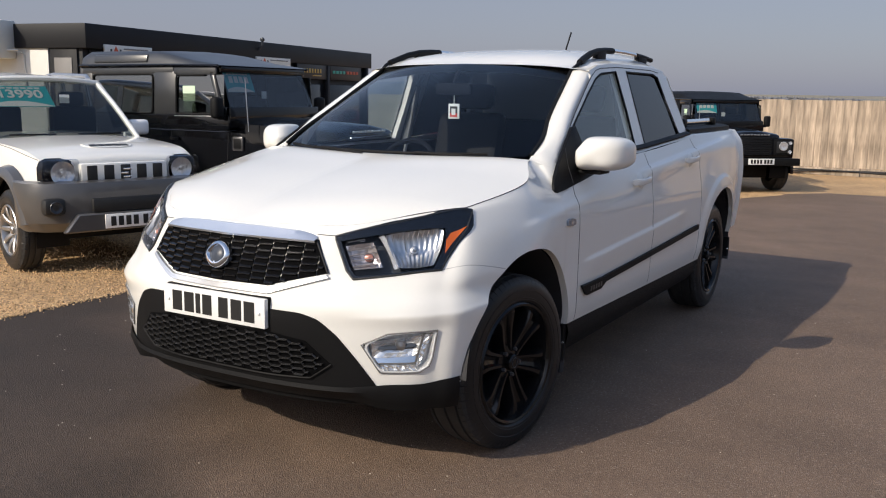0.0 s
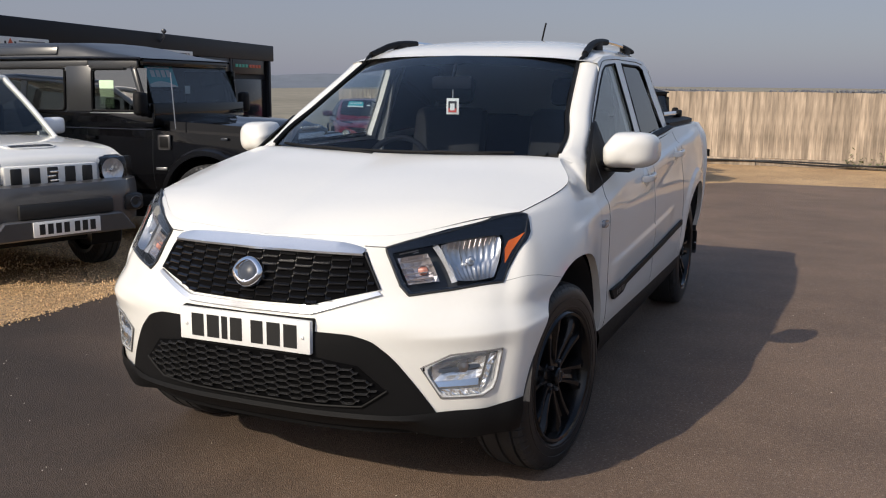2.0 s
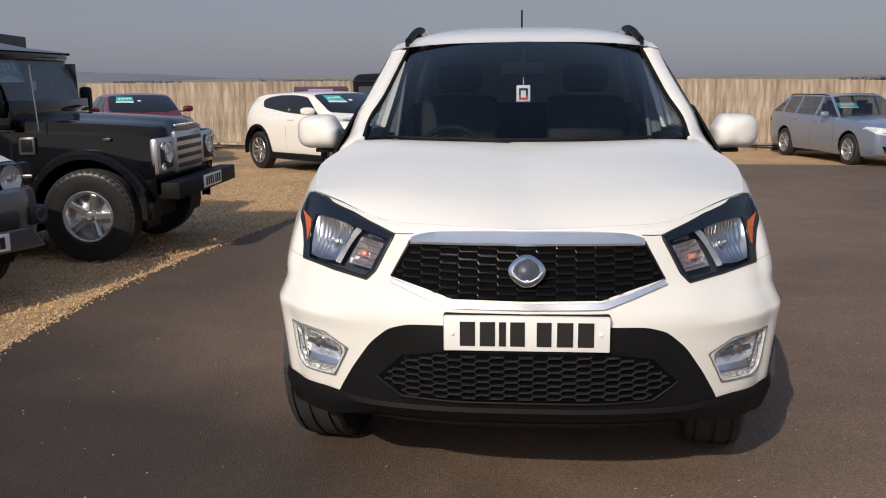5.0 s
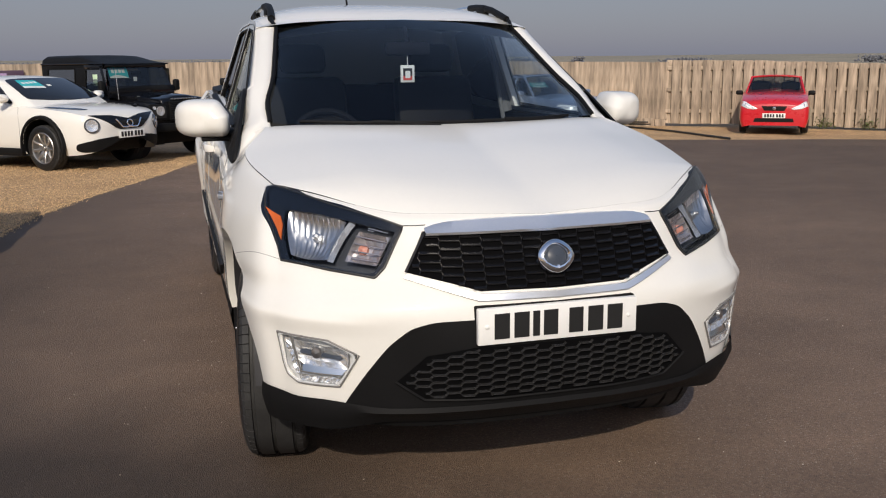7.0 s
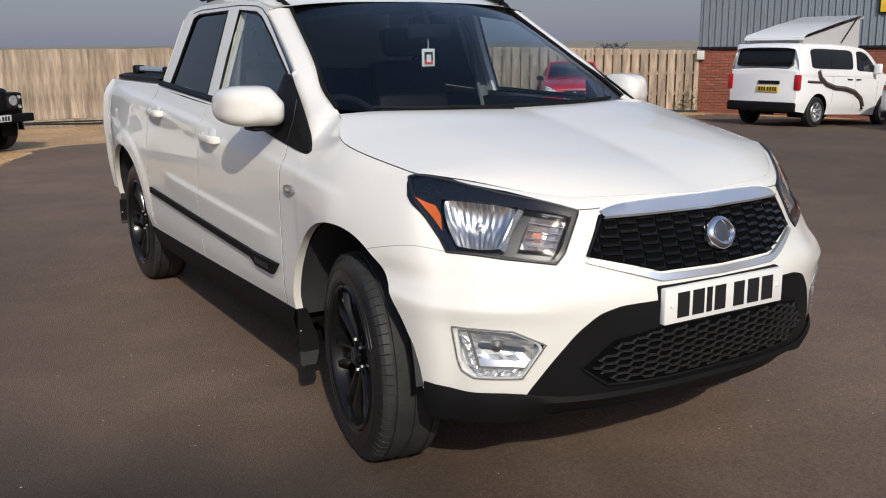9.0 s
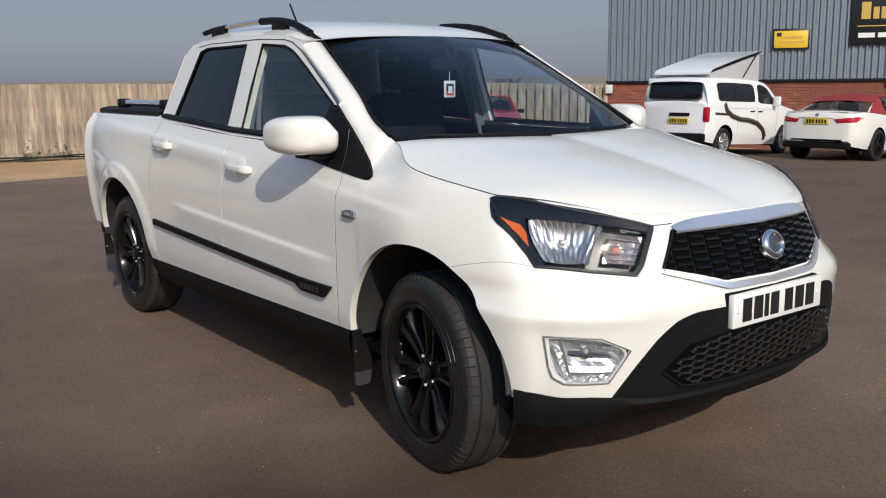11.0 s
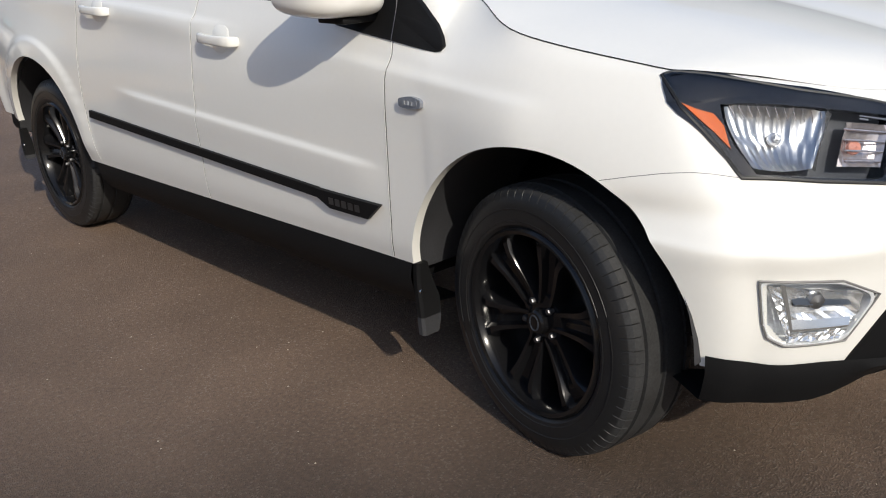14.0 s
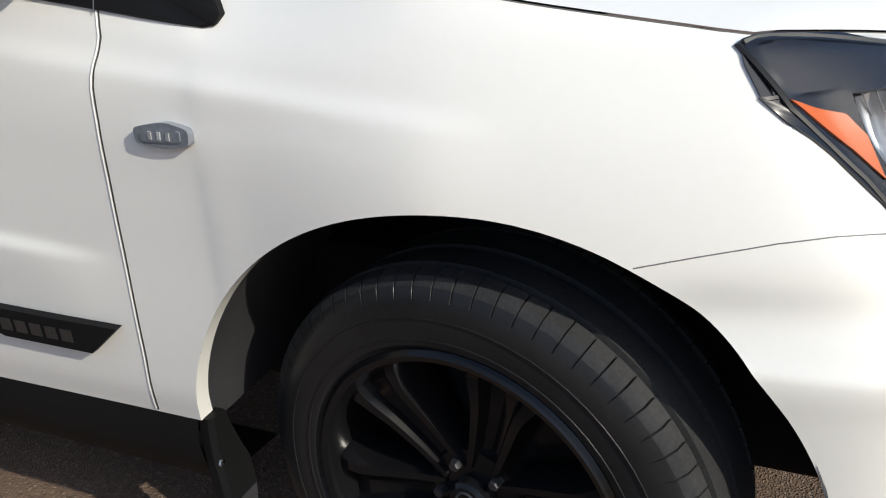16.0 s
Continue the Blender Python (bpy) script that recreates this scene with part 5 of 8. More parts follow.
part("emblem_disc", bm, EMBLEM, ring_, "dark emblem disc")

SEAM = mat("soft seam", (0.13, 0.13, 0.127), 0.6, var=0.1)
FACET = mat("lamp facet", (0.62, 0.64, 0.68), 0.2, metal=0.9, var=0.18, scale=40)
# lower grille and black valance
VAL = [(0, -.92, .686), (.262, -.918, .686), (.38, -.893, .682), (.447, -.872, .662), (.51, -.845, .606), (.575, -.803, .51), (.632, -.763, .412), (.632, -.76, .395), (.30, -.87, .395), (0, -.885, .395)]
val_full = VAL + [Vector((-p[0], p[1], p[2])) for p in VAL[-2:0:-1]]
panel("bumper_valance", val_full, .005, PLASTIC, label="black textured lower bumper", rings=9, n=9, round_off=6)
LG = [(0, -.92, .604), (.26, -.918, .602), (.40, -.882, .578), (.483, -.843, .495), (.40, -.862, .438), (0, -.90, .430)]
lg_full = LG + [Vector((-p[0], p[1], p[2])) for p in LG[-2:0:-1]]
lower = panel("lower_grille", lg_full, .007, GRILLEBACK, label="black lower grille with honeycomb mesh", rings=8)
MESHGREY = mat("mesh plastic", (0.026, 0.026, 0.027), 0.22, spec=0.7, var=0.15)
honeycomb("grille_mesh", -.48, .48, .430, .60, .057, .0245, in_poly([(p[0] * .98, .517 + (p[2] - .517) * .96) for p in lg_full]), .0032, .009, MESHGREY, lower, .30, .010, .8)
strip("mesh_trim", [(-.487, -.84, .493), (-.405, -.862, .432), (0, -.90, .424), (.405, -.862, .432), (.487, -.84, .493)], .0045, .008, PLASTIC, lower, n=10)
# lip under the bumper
bm = bmesh.new()
foot = [cols[0][k] for k in range(0, 5 * NC + 1, 4)]
lip = [Vector((-p.x, p.y, p.z)) for p in foot[:0:-1]] + [p.copy() for p in foot]
rws = []
for p in lip:
    k = ease((abs(p.x) - .50) / .20)
    low = .342 - .030 * k
    rws.append([p + Vector((p.x * .010, -.010, .004 + .016 * k + .012 * ease((abs(p.x) - .76) / .08))), p + Vector((p.x * .014, -.014, -.012)), Vector((p.x * (.985 + .015 * k), p.y + .012 * (1 - k), low + .028)), Vector((p.x * (.965 + .025 * k), p.y + .035 - .025 * k, low)), Vector((p.x * .90, p.y + .16, low + .005))])
grid(bm, rws)
part("bumper_lip", bm, PLASTIC, PICKUP, "black lower bumper lip", sharp=50)
# tray added behind the lip so the bumper's shadow starts further forward
bm = bmesh.new()
grid(bm, [[Vector((p.x * .93, p.y + dy, z_)) for p in lip if abs(p.x) < .80] for dy, z_ in ((.045, .35), (.055, .318), (.075, .310), (.22, .31))])
part("air_dam", bm, PLASTIC, PICKUP, "black undertray behind the lip", sharp=50)

def tub(name, outline, material, label, deep, n=6, round_off=0):
    """A lamp's housing let into the skin: a thin rim, walls and a floor, deep below it."""
    pts = dense(outline, n)
    for _ in range(round_off):
        pts = [(pts[k - 1] + 2 * pts[k] + pts[(k + 1) % len(pts)]) / 4 for k in range(len(pts))]
    c = sum(pts, Vector()) / len(pts)
    bm = bmesh.new()
    vs = grid(bm, [[snap(c.lerp(p, t), off) for p in pts] for t, off in ((1.0, -.010), (1.0, .005), (.945, .005), (.935, -.004), (.915, -deep), (.6, -deep), (.25, -deep))], closed=True)
    bm.faces.new(vs[-1])
    return part(name, bm, material, PICKUP, label, sharp=40)


def dish(name, quad, nu, nv, depth, material, parent, place, label="", smooth=True, rounded=0.0):
    """A sheet inside a lamp, between four places on it; depth(a, b) lifts it from the skin."""
    bm = bmesh.new()
    q = [Vector(p) for p in quad]
    rws = []
    for j in range(nv + 1):
        b = j / nv
        row = []
        for i in range(nu + 1):
            u, w = 2 * i / nu - 1, 2 * b - 1
            u, w = .5 + .5 * u * math.sqrt(1 - rounded * w * w), .5 + .5 * w * math.sqrt(1 - rounded * u * u)
            row.append(q[0].lerp(q[1], u).lerp(q[3].lerp(q[2], u), w))
        rws.append([snap(place(p.x, p.y), depth(i / nu, b)) for i, p in enumerate(row)])
    grid(bm, rws)
    return part(name, bm, material, parent, label, smooth=smooth)


def bowl(edge, deep, rough, seed):
    """A hollow with uneven facets."""
    rn = random.Random(seed)
    return lambda a, b: -edge - deep * (1 - (2 * a - 1) ** 2) ** .7 * (1 - (2 * b - 1) ** 2) ** .7 + rn.uniform(-rough, rough)


def fluted(edge, deep, ridge, count, seed):
    """A hollow with upright flutes, broken across at mid height."""
    rn = random.Random(seed)
    lean = [rn.uniform(-1, 1) for _ in range(2 * count + 2)]

    def lift(a, b):
        c = a * count + (.5 if b > .5 else 0)
        k = int(c)
        return -edge - deep * (1 - (2 * a - 1) ** 2) ** .7 * (1 - (2 * b - 1) ** 2) ** .7 + ridge * (abs(2 * (c - k) - 1) - .5) + .0022 * lean[k + (count if b > .5 else 0)]
    return lift


INDICATOR = mat("indicator reflector", (0.42, 0.39, 0.40), 0.2, metal=0.7, var=0.25, scale=60)
PINKBULB = mat("pink orange bulb", (0.55, 0.24, 0.18), 0.25, var=0.15, scale=80)
# plate: white, its characters plain bars
bm = bmesh.new()
box(bm, (-.26, -.9465, .612), (.26, -.925, .724), .004)
PLATE = part("number_plate", bm, PLATEWHITE, PICKUP, "white front number plate with plain dark bars")
bm = bmesh.new()
box(bm, (-.262, -.928, .608), (.262, -.90, .728), .006)
part("plate_holder", bm, PLASTIC, PLATE)
for x, w in ((-.185, .048), (-.122, .048), (-.075, .022), (-.028, .046), (.055, .046), (.120, .05), (.185, .05)):
    bm = bmesh.new()
    box(bm, (x - w / 2, -.9492, .629), (x + w / 2, -.946, .707))
    part("plate_bar", bm, INK, PLATE)
for x in (-.232, .232):
    bm = bmesh.new()
    lathe(bm, [(.001, .006), (.006, .004), (.007, 0)], 10, Matrix.Translation((x, -.9465, .668)) @ Matrix.Rotation(radians(-90), 4, 'Z'))
    part("plate_screw", bm, PLATEWHITE, PLATE)

for s in (1, -1):
    # headlamp: a recessed tub with a hood, a faceted bowl and an indicator behind one clear lens
    LAMP = flip([(.437, -.75, .950), (.61, -.60, 1.000), (.775, -.395, 1.044), (.803, -.365, 1.040), (.820, -.430, .978), (.808, -.470, .940), (.796, -.515, .895), (.787, -.565, .834), (.655, -.683, .818), (.530, -.765, .801), (.500, -.765, .830), (.468, -.757, .890)], s)
    hl = tub("headlamp", LAMP, LAMPDARK, "dark headlamp with clear lens", .050, round_off=2)

    def cell(u, w):
        """A place on the lamp by shares of its width (rear corner to nose) and height (top to bottom)."""
        a, b, c, d = Vector((.800, -.365, 1.040)), Vector((.437, -.75, .950)), Vector((.528, -.765, .803)), Vector((.785, -.565, .836))
        p = a.lerp(b, u).lerp(d.lerp(c, u), w)
        return Vector((s * p.x, p.y, p.z))

    panel("lamp_hood", [cell(*q) for q in ((.0, .0), (.5, .0), (1.0, .0), (.99, .13), (.66, .20), (.40, .24), (.14, .29), (-.09, .31), (-.04, .12))], .004, LAMPDARK, hl, thick=.014, rings=4)
    panel("lamp_hood", [cell(*q) for q in ((-.09, .29), (.16, .27), (.12, .45), (.085, .70), (.10, 1.0), (.0, 1.0), (-.05, .60), (-.09, .42))], .004, LAMPDARK, hl, thick=.014, rings=4)
    dish("lamp_floor", [(.08, .22), (.985, .06), (.97, .96), (.05, .96)], 6, 4, lambda a, b: -.047, LAMPGREY, hl, cell)
    rf = dish("reflector", [(.15, .265), (.675, .18), (.51, .92), (.09, .95)], 40, 12, fluted(.006, .036, .0032, 10, 3), LAMPCHROME, hl, cell, "bright fluted headlamp reflector", rounded=.20)
    dish("reflector_rim", [(.655, .20), (.690, .20), (.54, .90), (.495, .90)], 2, 8, lambda a, b: -.008 - .012 * a, FACET, rf, cell)
    bm = bmesh.new()
    lathe(bm, [(.016, .0), (.015, .008), (.009, .010), (.008, .024), (.006, .028), (.001, .029)], 18, facing(cell(.37, .56), -.040))
    part("bulb", bm, LAMPCHROME, rf, "shielded headlamp bulb")
    for k in range(11):
        u = .20 + .042 * k
        bm = bmesh.new()
        tube(bm, [snap(cell(u, .30 - .10 * u), -.005), snap(cell(u + .004, .41 - .10 * u), -.015)], .0011, 5)
        part("reflector_rib", bm, INDICATOR, rf)
    ind = dish("indicator", [(.74, .30), (.955, .25), (.955, .80), (.665, .84)], 8, 5, bowl(.008, .020, .0015, 5), INDICATOR, hl, cell, "pale pink-grey indicator lamp", smooth=False)
    bm = bmesh.new()
    lathe(bm, [(.017, .0), (.015, .012), (.001, .018)], 14, facing(cell(.79, .58), -.026))
    part("indicator_bulb", bm, PINKBULB, ind)
    for k in range(4):
        w = .38 + .125 * k
        bm = bmesh.new()
        tube(bm, [snap(cell(.72 + .23 * t, w + .01 - .04 * t), -.008) for t in (0, .25, .5, .75, 1)], .0024, 5)
        part("indicator_bar", bm, INDICATOR, ind)
    # glints on the hood, made as two short mirror-bright bars
    for u0, u1, w0, w1 in ((.80, .93, .205, .185), (.80, .84, .24, .235)):
        bm = bmesh.new()
        tube(bm, [snap(cell(u0, w0), -.004), snap(cell(u1, w1), -.004)], .0018, 5)
        part("hood_glint", bm, LAMPCHROME, hl)
    panel("side_marker", flip([(.815, -.425, .985), (.795, -.455, .972), (.776, -.482, .962), (.770, -.505, .936), (.773, -.524, .886), (.786, -.492, .922), (.800, -.457, .953)], s), .007, AMBER, hl, "orange side marker", thick=.003, n=4)
    ln_ = panel("lens", LAMP, .010, LENS, hl, "clear headlamp lens", thick=.006, round_off=2)
    ln_.visible_shadow = False
    strip("lamp_seal", LAMP, .0045, .002, INK, hl, closed=True)
    # fog lamp: a clear cluster, its bowl over a tray, a string of diodes round its outer and lower edge
    FOG = flip([(.590, -.80, .573), (.675, -.753, .617), (.74, -.70, .624), (.812, -.634, .626), (.806, -.64, .57), (.800, -.644, .522), (.790, -.652, .488), (.762, -.677, .467), (.70, -.72, .466), (.645, -.76, .466)], s)
    fog = tub("fog_lamp", FOG, FOGCLEAR, "clear fog lamp cluster with a diode strip", .030, round_off=3)

    def fcell(u, w):
        """A place on the cluster by shares of its width (outer edge to tip) and height."""
        a, b, c, d = Vector((.808, -.638, .624)), Vector((.612, -.787, .594)), Vector((.650, -.757, .470)), Vector((.772, -.67, .470))
        p = a.lerp(b, u).lerp(d.lerp(c, u), w)
        return Vector((s * p.x, p.y, p.z))

    fr = dish("fog_reflector", [(.20, .06), (.97, .08), (1.06, .58), (.22, .60)], 10, 6, bowl(.004, .020, .0020, 9), FOGBOWL, fog, fcell, "bright fog lamp reflector", smooth=False)
    dish("fog_shade", [(.26, .26), (.90, .30), (.92, .40), (.28, .42)], 8, 2, lambda a, b: -.004 - .012 * abs(2 * b - 1), EMBLEM, fr, fcell)
    bm = bmesh.new()
    lathe(bm, [(.020, .0), (.017, .012), (.008, .014), (.001, .016)], 16, facing(fcell(.52, .30), -.018))
    part("fog_bulb", bm, LAMPCHROME, fr)
    dish("fog_tray", [(.20, .58), (1.04, .60), (1.0, .74), (.22, .76)], 8, 3, lambda a, b: -.002 - .010 * (1 - b), SATINCHROME, fog, fcell, "silver tray under the bowl")
    dish("fog_divider", [(.16, .02), (.205, .03), (.235, .78), (.20, .82)], 2, 8, lambda a, b: .000, GREYPLASTIC, fog, fcell)
    dish("fog_divider", [(.20, .755), (1.0, .735), (.99, .765), (.22, .79)], 8, 2, lambda a, b: .000, GREYPLASTIC, fog, fcell)
    dish("diode_strip", [(.045, .06), (.155, .05), (.195, .86), (.14, .97)], 3, 16, bowl(-.001, .002, .0042, 11), FOGBOWL, fog, fcell, "crystal diode strip", smooth=False)
    dish("diode_strip", [(.15, .97), (.96, .965), (.985, .80), (.20, .82)], 18, 3, bowl(-.001, .002, .0042, 12), FOGBOWL, fog, fcell, "crystal diode strip", smooth=False)
    fl = panel("fog_lens", FOG, .006, LENS, fog, "clear fog lamp lens", thick=.006, round_off=3)
    fl.visible_shadow = False
    strip("fog_bezel", FOG, .0028, .004, GREYPLASTIC, fog, closed=True)
    # side repeater, handles, moulding
    rep = panel("side_repeater", flip([(.916, .388, .930), (.916, .335, .940), (.916, .295, .932), (.916, .295, .910), (.916, .34, .904), (.916, .385, .908)], s), .012, REPEATER, label="small clear side repeater", thick=.014, round_off=2)
    panel("repeater_lens", flip([(.916, .375, .926), (.916, .308, .930), (.916, .308, .914), (.916, .375, .912)], s), .014, REPEATER, rep, thick=.004, round_off=1)
    for yb in (.325, .340, .355):
        panel("repeater_rib", flip([(.916, yb, .9265), (.916, yb + .005, .9265), (.916, yb + .005, .916), (.916, yb, .916)], s), .0155, REFLECT, rep, thick=.002, rings=2, n=2)
    for yc, zc, tilt in ((1.335, 1.033, .0), (2.30, 1.098, .02)):
        oval = [(.9, yc - .052, zc), (.9, yc - .042, zc + .036), (.9, yc - .015, zc + .050), (.9, yc + .02, zc + .051), (.9, yc + .046, zc + .036), (.9, yc + .056, zc), (.9, yc + .046, zc - .034), (.9, yc + .015, zc - .048), (.9, yc - .02, zc - .047), (.9, yc - .042, zc - .034)]
        cup = panel("door_handle", flip(oval, s), .0012, WHITE, label="white door handle", thick=.004, round_off=2, dome=.006)
        bm = bmesh.new()
        base = snap((s * .9, yc, zc), 0)
        rws = []
        for dx, dy, hh, th in ((.002, -.116, .013, .004), (.014, -.112, .017, .008), (.028, -.098, .018, .010), (.033, -.060, .018, .010), (.036, -.02, .016, .009), (.036, .04, .016, .009), (.031, .080, .017, .010), (.024, .104, .017, .010), (.010, .112, .014, .006)):
            rws.append([base + Vector((s * (dx + math.copysign(abs(math.cos(a)) ** .6, math.cos(a)) * th), dy, math.copysign(abs(math.sin(a)) ** .6, math.sin(a)) * hh + .02 * dy)) for a in (2 * math.pi * q / 14 for q in range(14))])
        vs = grid(bm, rws, closed=True)
        bm.faces.new(vs[0])
        bm.faces.new(vs[-1])
        part("grip", bm, WHITE, cup, sharp=50)
        bm = bmesh.new()
        lathe(bm, [(.012, .028), (.013, .03), (.001, .032)], 12, Matrix.Translation(base + Vector((0, .095, 0))) @ (Matrix.Identity(4) if s > 0 else Matrix.Rotation(math.pi, 4, 'Z')))
        part("lock_barrel", bm, SATINCHROME, cup)
    mould = panel("side_moulding", flip([(.915, .80, .607), (.92, 1.54, .634), (.92, 2.47, .668), (.92, 2.475, .636), (.92, 1.54, .603), (.915, .80, .574)], s), .014, PLASTIC, label="black door side moulding", thick=.012, rings=3, n=10)
    panel("moulding_badge", flip([(.914, .495, .605), (.915, .81, .606), (.915, .80, .575), (.914, .742, .551), (.913, .557, .551)], s), .017, PLASTIC, mould, "black badge block with plain bars", thick=.014)
    for k in range(5):
        y = .59 + .032 * k
        panel("badge_bar", flip([(.914, y, .588), (.914, y + .022, .588), (.914, y + .022, .566), (.914, y, .566)], s), .0190, SATINNUT, mould, thick=.003, rings=2, n=2)
    # shut lines: a dark slit beside a white bead at the front door, pale ones behind
    front = [(.86, .458, 1.068), (.875, .450, 1.035), (.90, .458, .974), (.91, .456, .93), (.92, .46, .72), (.91, .465, .55), (.90, .475, .445)]
    strip("shut_line", flip(front, s), .0013, .0002, INK, n=10)
    # white bead added for the sunlit edge along each shut line
    strip("door_edge", flip([(x, y + .004, z) for x, y, z in front], s), .0016, .0004, WHITE, n=10)
    for pts in (((.85, 1.53, 1.165), (.89, 1.53, 1.05), (.92, 1.53, .84), (.92, 1.53, .6), (.905, 1.53, .435)),
                ((.84, 2.47, 1.215), (.88, 2.515, 1.11), (.91, 2.535, .95), (.92, 2.54, .72), (.92, 2.52, .56), (.905, 2.48, .44))):
        strip("shut_line", flip(pts, s), .0010, .0004, SEAM, n=12)
        strip("door_edge", flip([(x, y + .0035, z) for x, y, z in pts], s), .0016, .0004, WHITE, n=12)
    strip("shut_line", flip([(.92, -.284, .809), (.905, -.36, .828), (.878, -.432, .842), (.854, -.489, .848), (.79, -.563, .836)], s), .0010, -.0004, SEAM, n=6)
    strip("shut_line", flip([(.372, -.775, .958), (.405, -.765, .956), (.440, -.748, .954)], s), .0016, .0004, INK, n=5)
    bm = bmesh.new()
    tube(bm, [Vector((s * q.x, q.y, q.z)) for q in (hood_rows[j][NB] for j in range(NB + 1))], .0009, 5)
    part("wing_seam", bm, SEAM, PICKUP)
    # sill with its step, mud flaps
    bm = bmesh.new()
    grid(bm, [[Vector((s * x, y, z)) for x, z in ((.896, .45), (.905, .40), (.895, .345), (.86, .295), (.70, .28))] for y in [.40 + 2.14 * k / 20 for k in range(21)]])
    part("sill", bm, PLASTIC, PICKUP, "black side sill")
    for yc, zc, r_ in ARCHES:
        flap = []
        for k in range(9):
            t = k / 8
            ang = radians(6 - 16 * min(1, t / .55))
            y_ = yc + (r_ - .006) * math.cos(ang) if t < .55 else yc + (r_ - .006) * math.cos(radians(-10)) - .008 * (t - .55) / .45
            z_ = zc + (r_ - .006) * math.sin(ang) if t < .55 else zc + (r_ - .006) * math.sin(radians(-10)) - (.100 if yc < 1 else .035) * (t - .55) / .45
            flap.append((y_, z_, .035 + (.040 if yc < 1 else .025) * min(1, t / .5) - .016 * max(0, t - .8) / .2))
        for nm, cut, mt_ in (("mud_flap", flap[:7], PLASTIC), ("flap_tip", flap[6:], LINER)):
            bm = bmesh.new()
            rws = [[Vector((s * x, y + dy, z)) for x, dy in ((.893 - w_, -.010), (.885, -.010), (.893, -.002), (.893, .014), (.893 - w_, .014))] for y, z, w_ in cut]
            vs = grid(bm, rws, closed=True)
            bm.faces.new(vs[0])
            bm.faces.new(vs[-1])
            if nm == "mud_flap":
                mud = part(nm, bm, mt_, PICKUP, "black rubber mud flap", sharp=35)
            else:
                part(nm, bm, mt_, mud, "worn grey flap tip", sharp=35)
        bm = bmesh.new()
        lathe(bm, [(.001, .006), (.006, .004), (.007, 0)], 8, Matrix.Translation((s * .885, flap[3][0] - .008, flap[3][1])) @ Matrix.Rotation(radians(-90), 4, 'Z'))
        part("flap_screw", bm, SATINCHROME, mud)
    # mirror: a rounded box, its nose to the front, the glass face to the rear
    bm = bmesh.new()
    nseg, c0 = 44, Vector((.966, .615, 1.213))
    rws = []
    for k in range(25):
        ph = .5 * math.pi * (k + .25) / 18.25 if k < 18 else .5 * math.pi
        yy = -.125 * math.cos(ph) ** .8 if k < 18 else .085 * (k - 17) / 7
        q = math.sin(ph) ** .62 if k < 18 else 1.0 - .05 * ((k - 17) / 7) ** 3
        rws.append([c0 + Vector((math.copysign(abs(math.cos(a)) ** (.50 + .45 * (1 - q)), math.cos(a)) * .110 * q, yy + .05 * math.cos(a) * q, (math.copysign(abs(math.sin(a)) ** (.54 + .41 * (1 - q)), math.sin(a)) * (.082 * (1 - .52 * ease((-.25 - math.cos(a)) / .75)) if math.sin(a) > 0 else .076) * (1 - .13 * max(0, math.cos(a))) - .020 * max(0, -math.cos(a)) ** 2 * max(0, -math.sin(a))) * q)) for a in (2 * math.pi * (n_ + .5) / nseg for n_ in range(nseg))])
    rws = [[Vector((s * p.x, p.y, p.z)) for p in r_] for r_ in rws]
    vs = grid(bm, rws, closed=True)
    tip = bm.verts.new(sum(rws[0], Vector()) / nseg)
    for k in range(nseg):
        bm.faces.new((vs[0][k], vs[0][(k + 1) % nseg], tip))
    mirror = part("door_mirror", bm, WHITE, PICKUP, "white door mirror on a black foot", sharp=75)
    bm = bmesh.new()
    bm.faces.new([bm.verts.new(p.lerp(sum(rws[-1], Vector()) / nseg, .08) - Vector((0, .01, 0))) for p in rws[-1]])
    part("mirror_glass", bm, CHROME, mirror)
    bm = bmesh.new()
    for a, b, ra, rb in ((Vector((.835, .585, 1.150)), Vector((.94, .60, 1.146)), .030, .026),):
        rws2 = []
        for k in range(7):
            t = k / 6
            c = a.lerp(b, t)
            r_ = ra + (rb - ra) * t
            rws2.append([Vector((s * (c.x), c.y + 1.5 * r_ * math.cos(q), c.z + .7 * r_ * math.sin(q))) for q in (2 * math.pi * n_ / 12 for n_ in range(12))])
        grid(bm, rws2, closed=True)
    box(bm, (s * .905 - .07, .545, 1.122), (s * .905 + .07, .665, 1.140), .006)
    part("mirror_foot", bm, PLASTIC, mirror, "black mirror foot")
    # black sail panel ahead of the window
    bm = bmesh.new()

    def sail_x(y, z):
        hit = SHELL.ray_cast(Vector((2, y, z)), Vector((-1, 0, 0)))[0]
        return max(.872 - .325 * (z - 1.052), hit.x if hit and hit.x > .7 else 0)
    sail = dense([(0, .272, 1.057), (0, .264, 1.070), (0, .275, 1.092), (0, .304, 1.123), (0, .376, 1.173), (0, .505, 1.252), (0, .640, 1.330), (0, .690, 1.335), (0, .715, 1.26), (0, .75, 1.165), (0, .72, 1.105), (0, .585, 1.088), (0, .452, 1.073), (0, .363, 1.062), (0, .290, 1.054)], 3)
    cc = Vector((0, .53, 1.16))
    rws = [[Vector((s * (sail_x(p.y, p.z) + o), p.y, p.z)) for p in (cc.lerp(q, t) for q in sail)] for t, o in ((1, -.008), (1, .003), (.975, .006), (.6, .006), (.1, .006))]
    vs = grid(bm, rws, closed=True)
    bm.faces.new(vs[-1])
    sail_part = part("sail_panel", bm, PLASTIC, PICKUP, "black corner panel at the mirror", sharp=40)
    bm = bmesh.new()
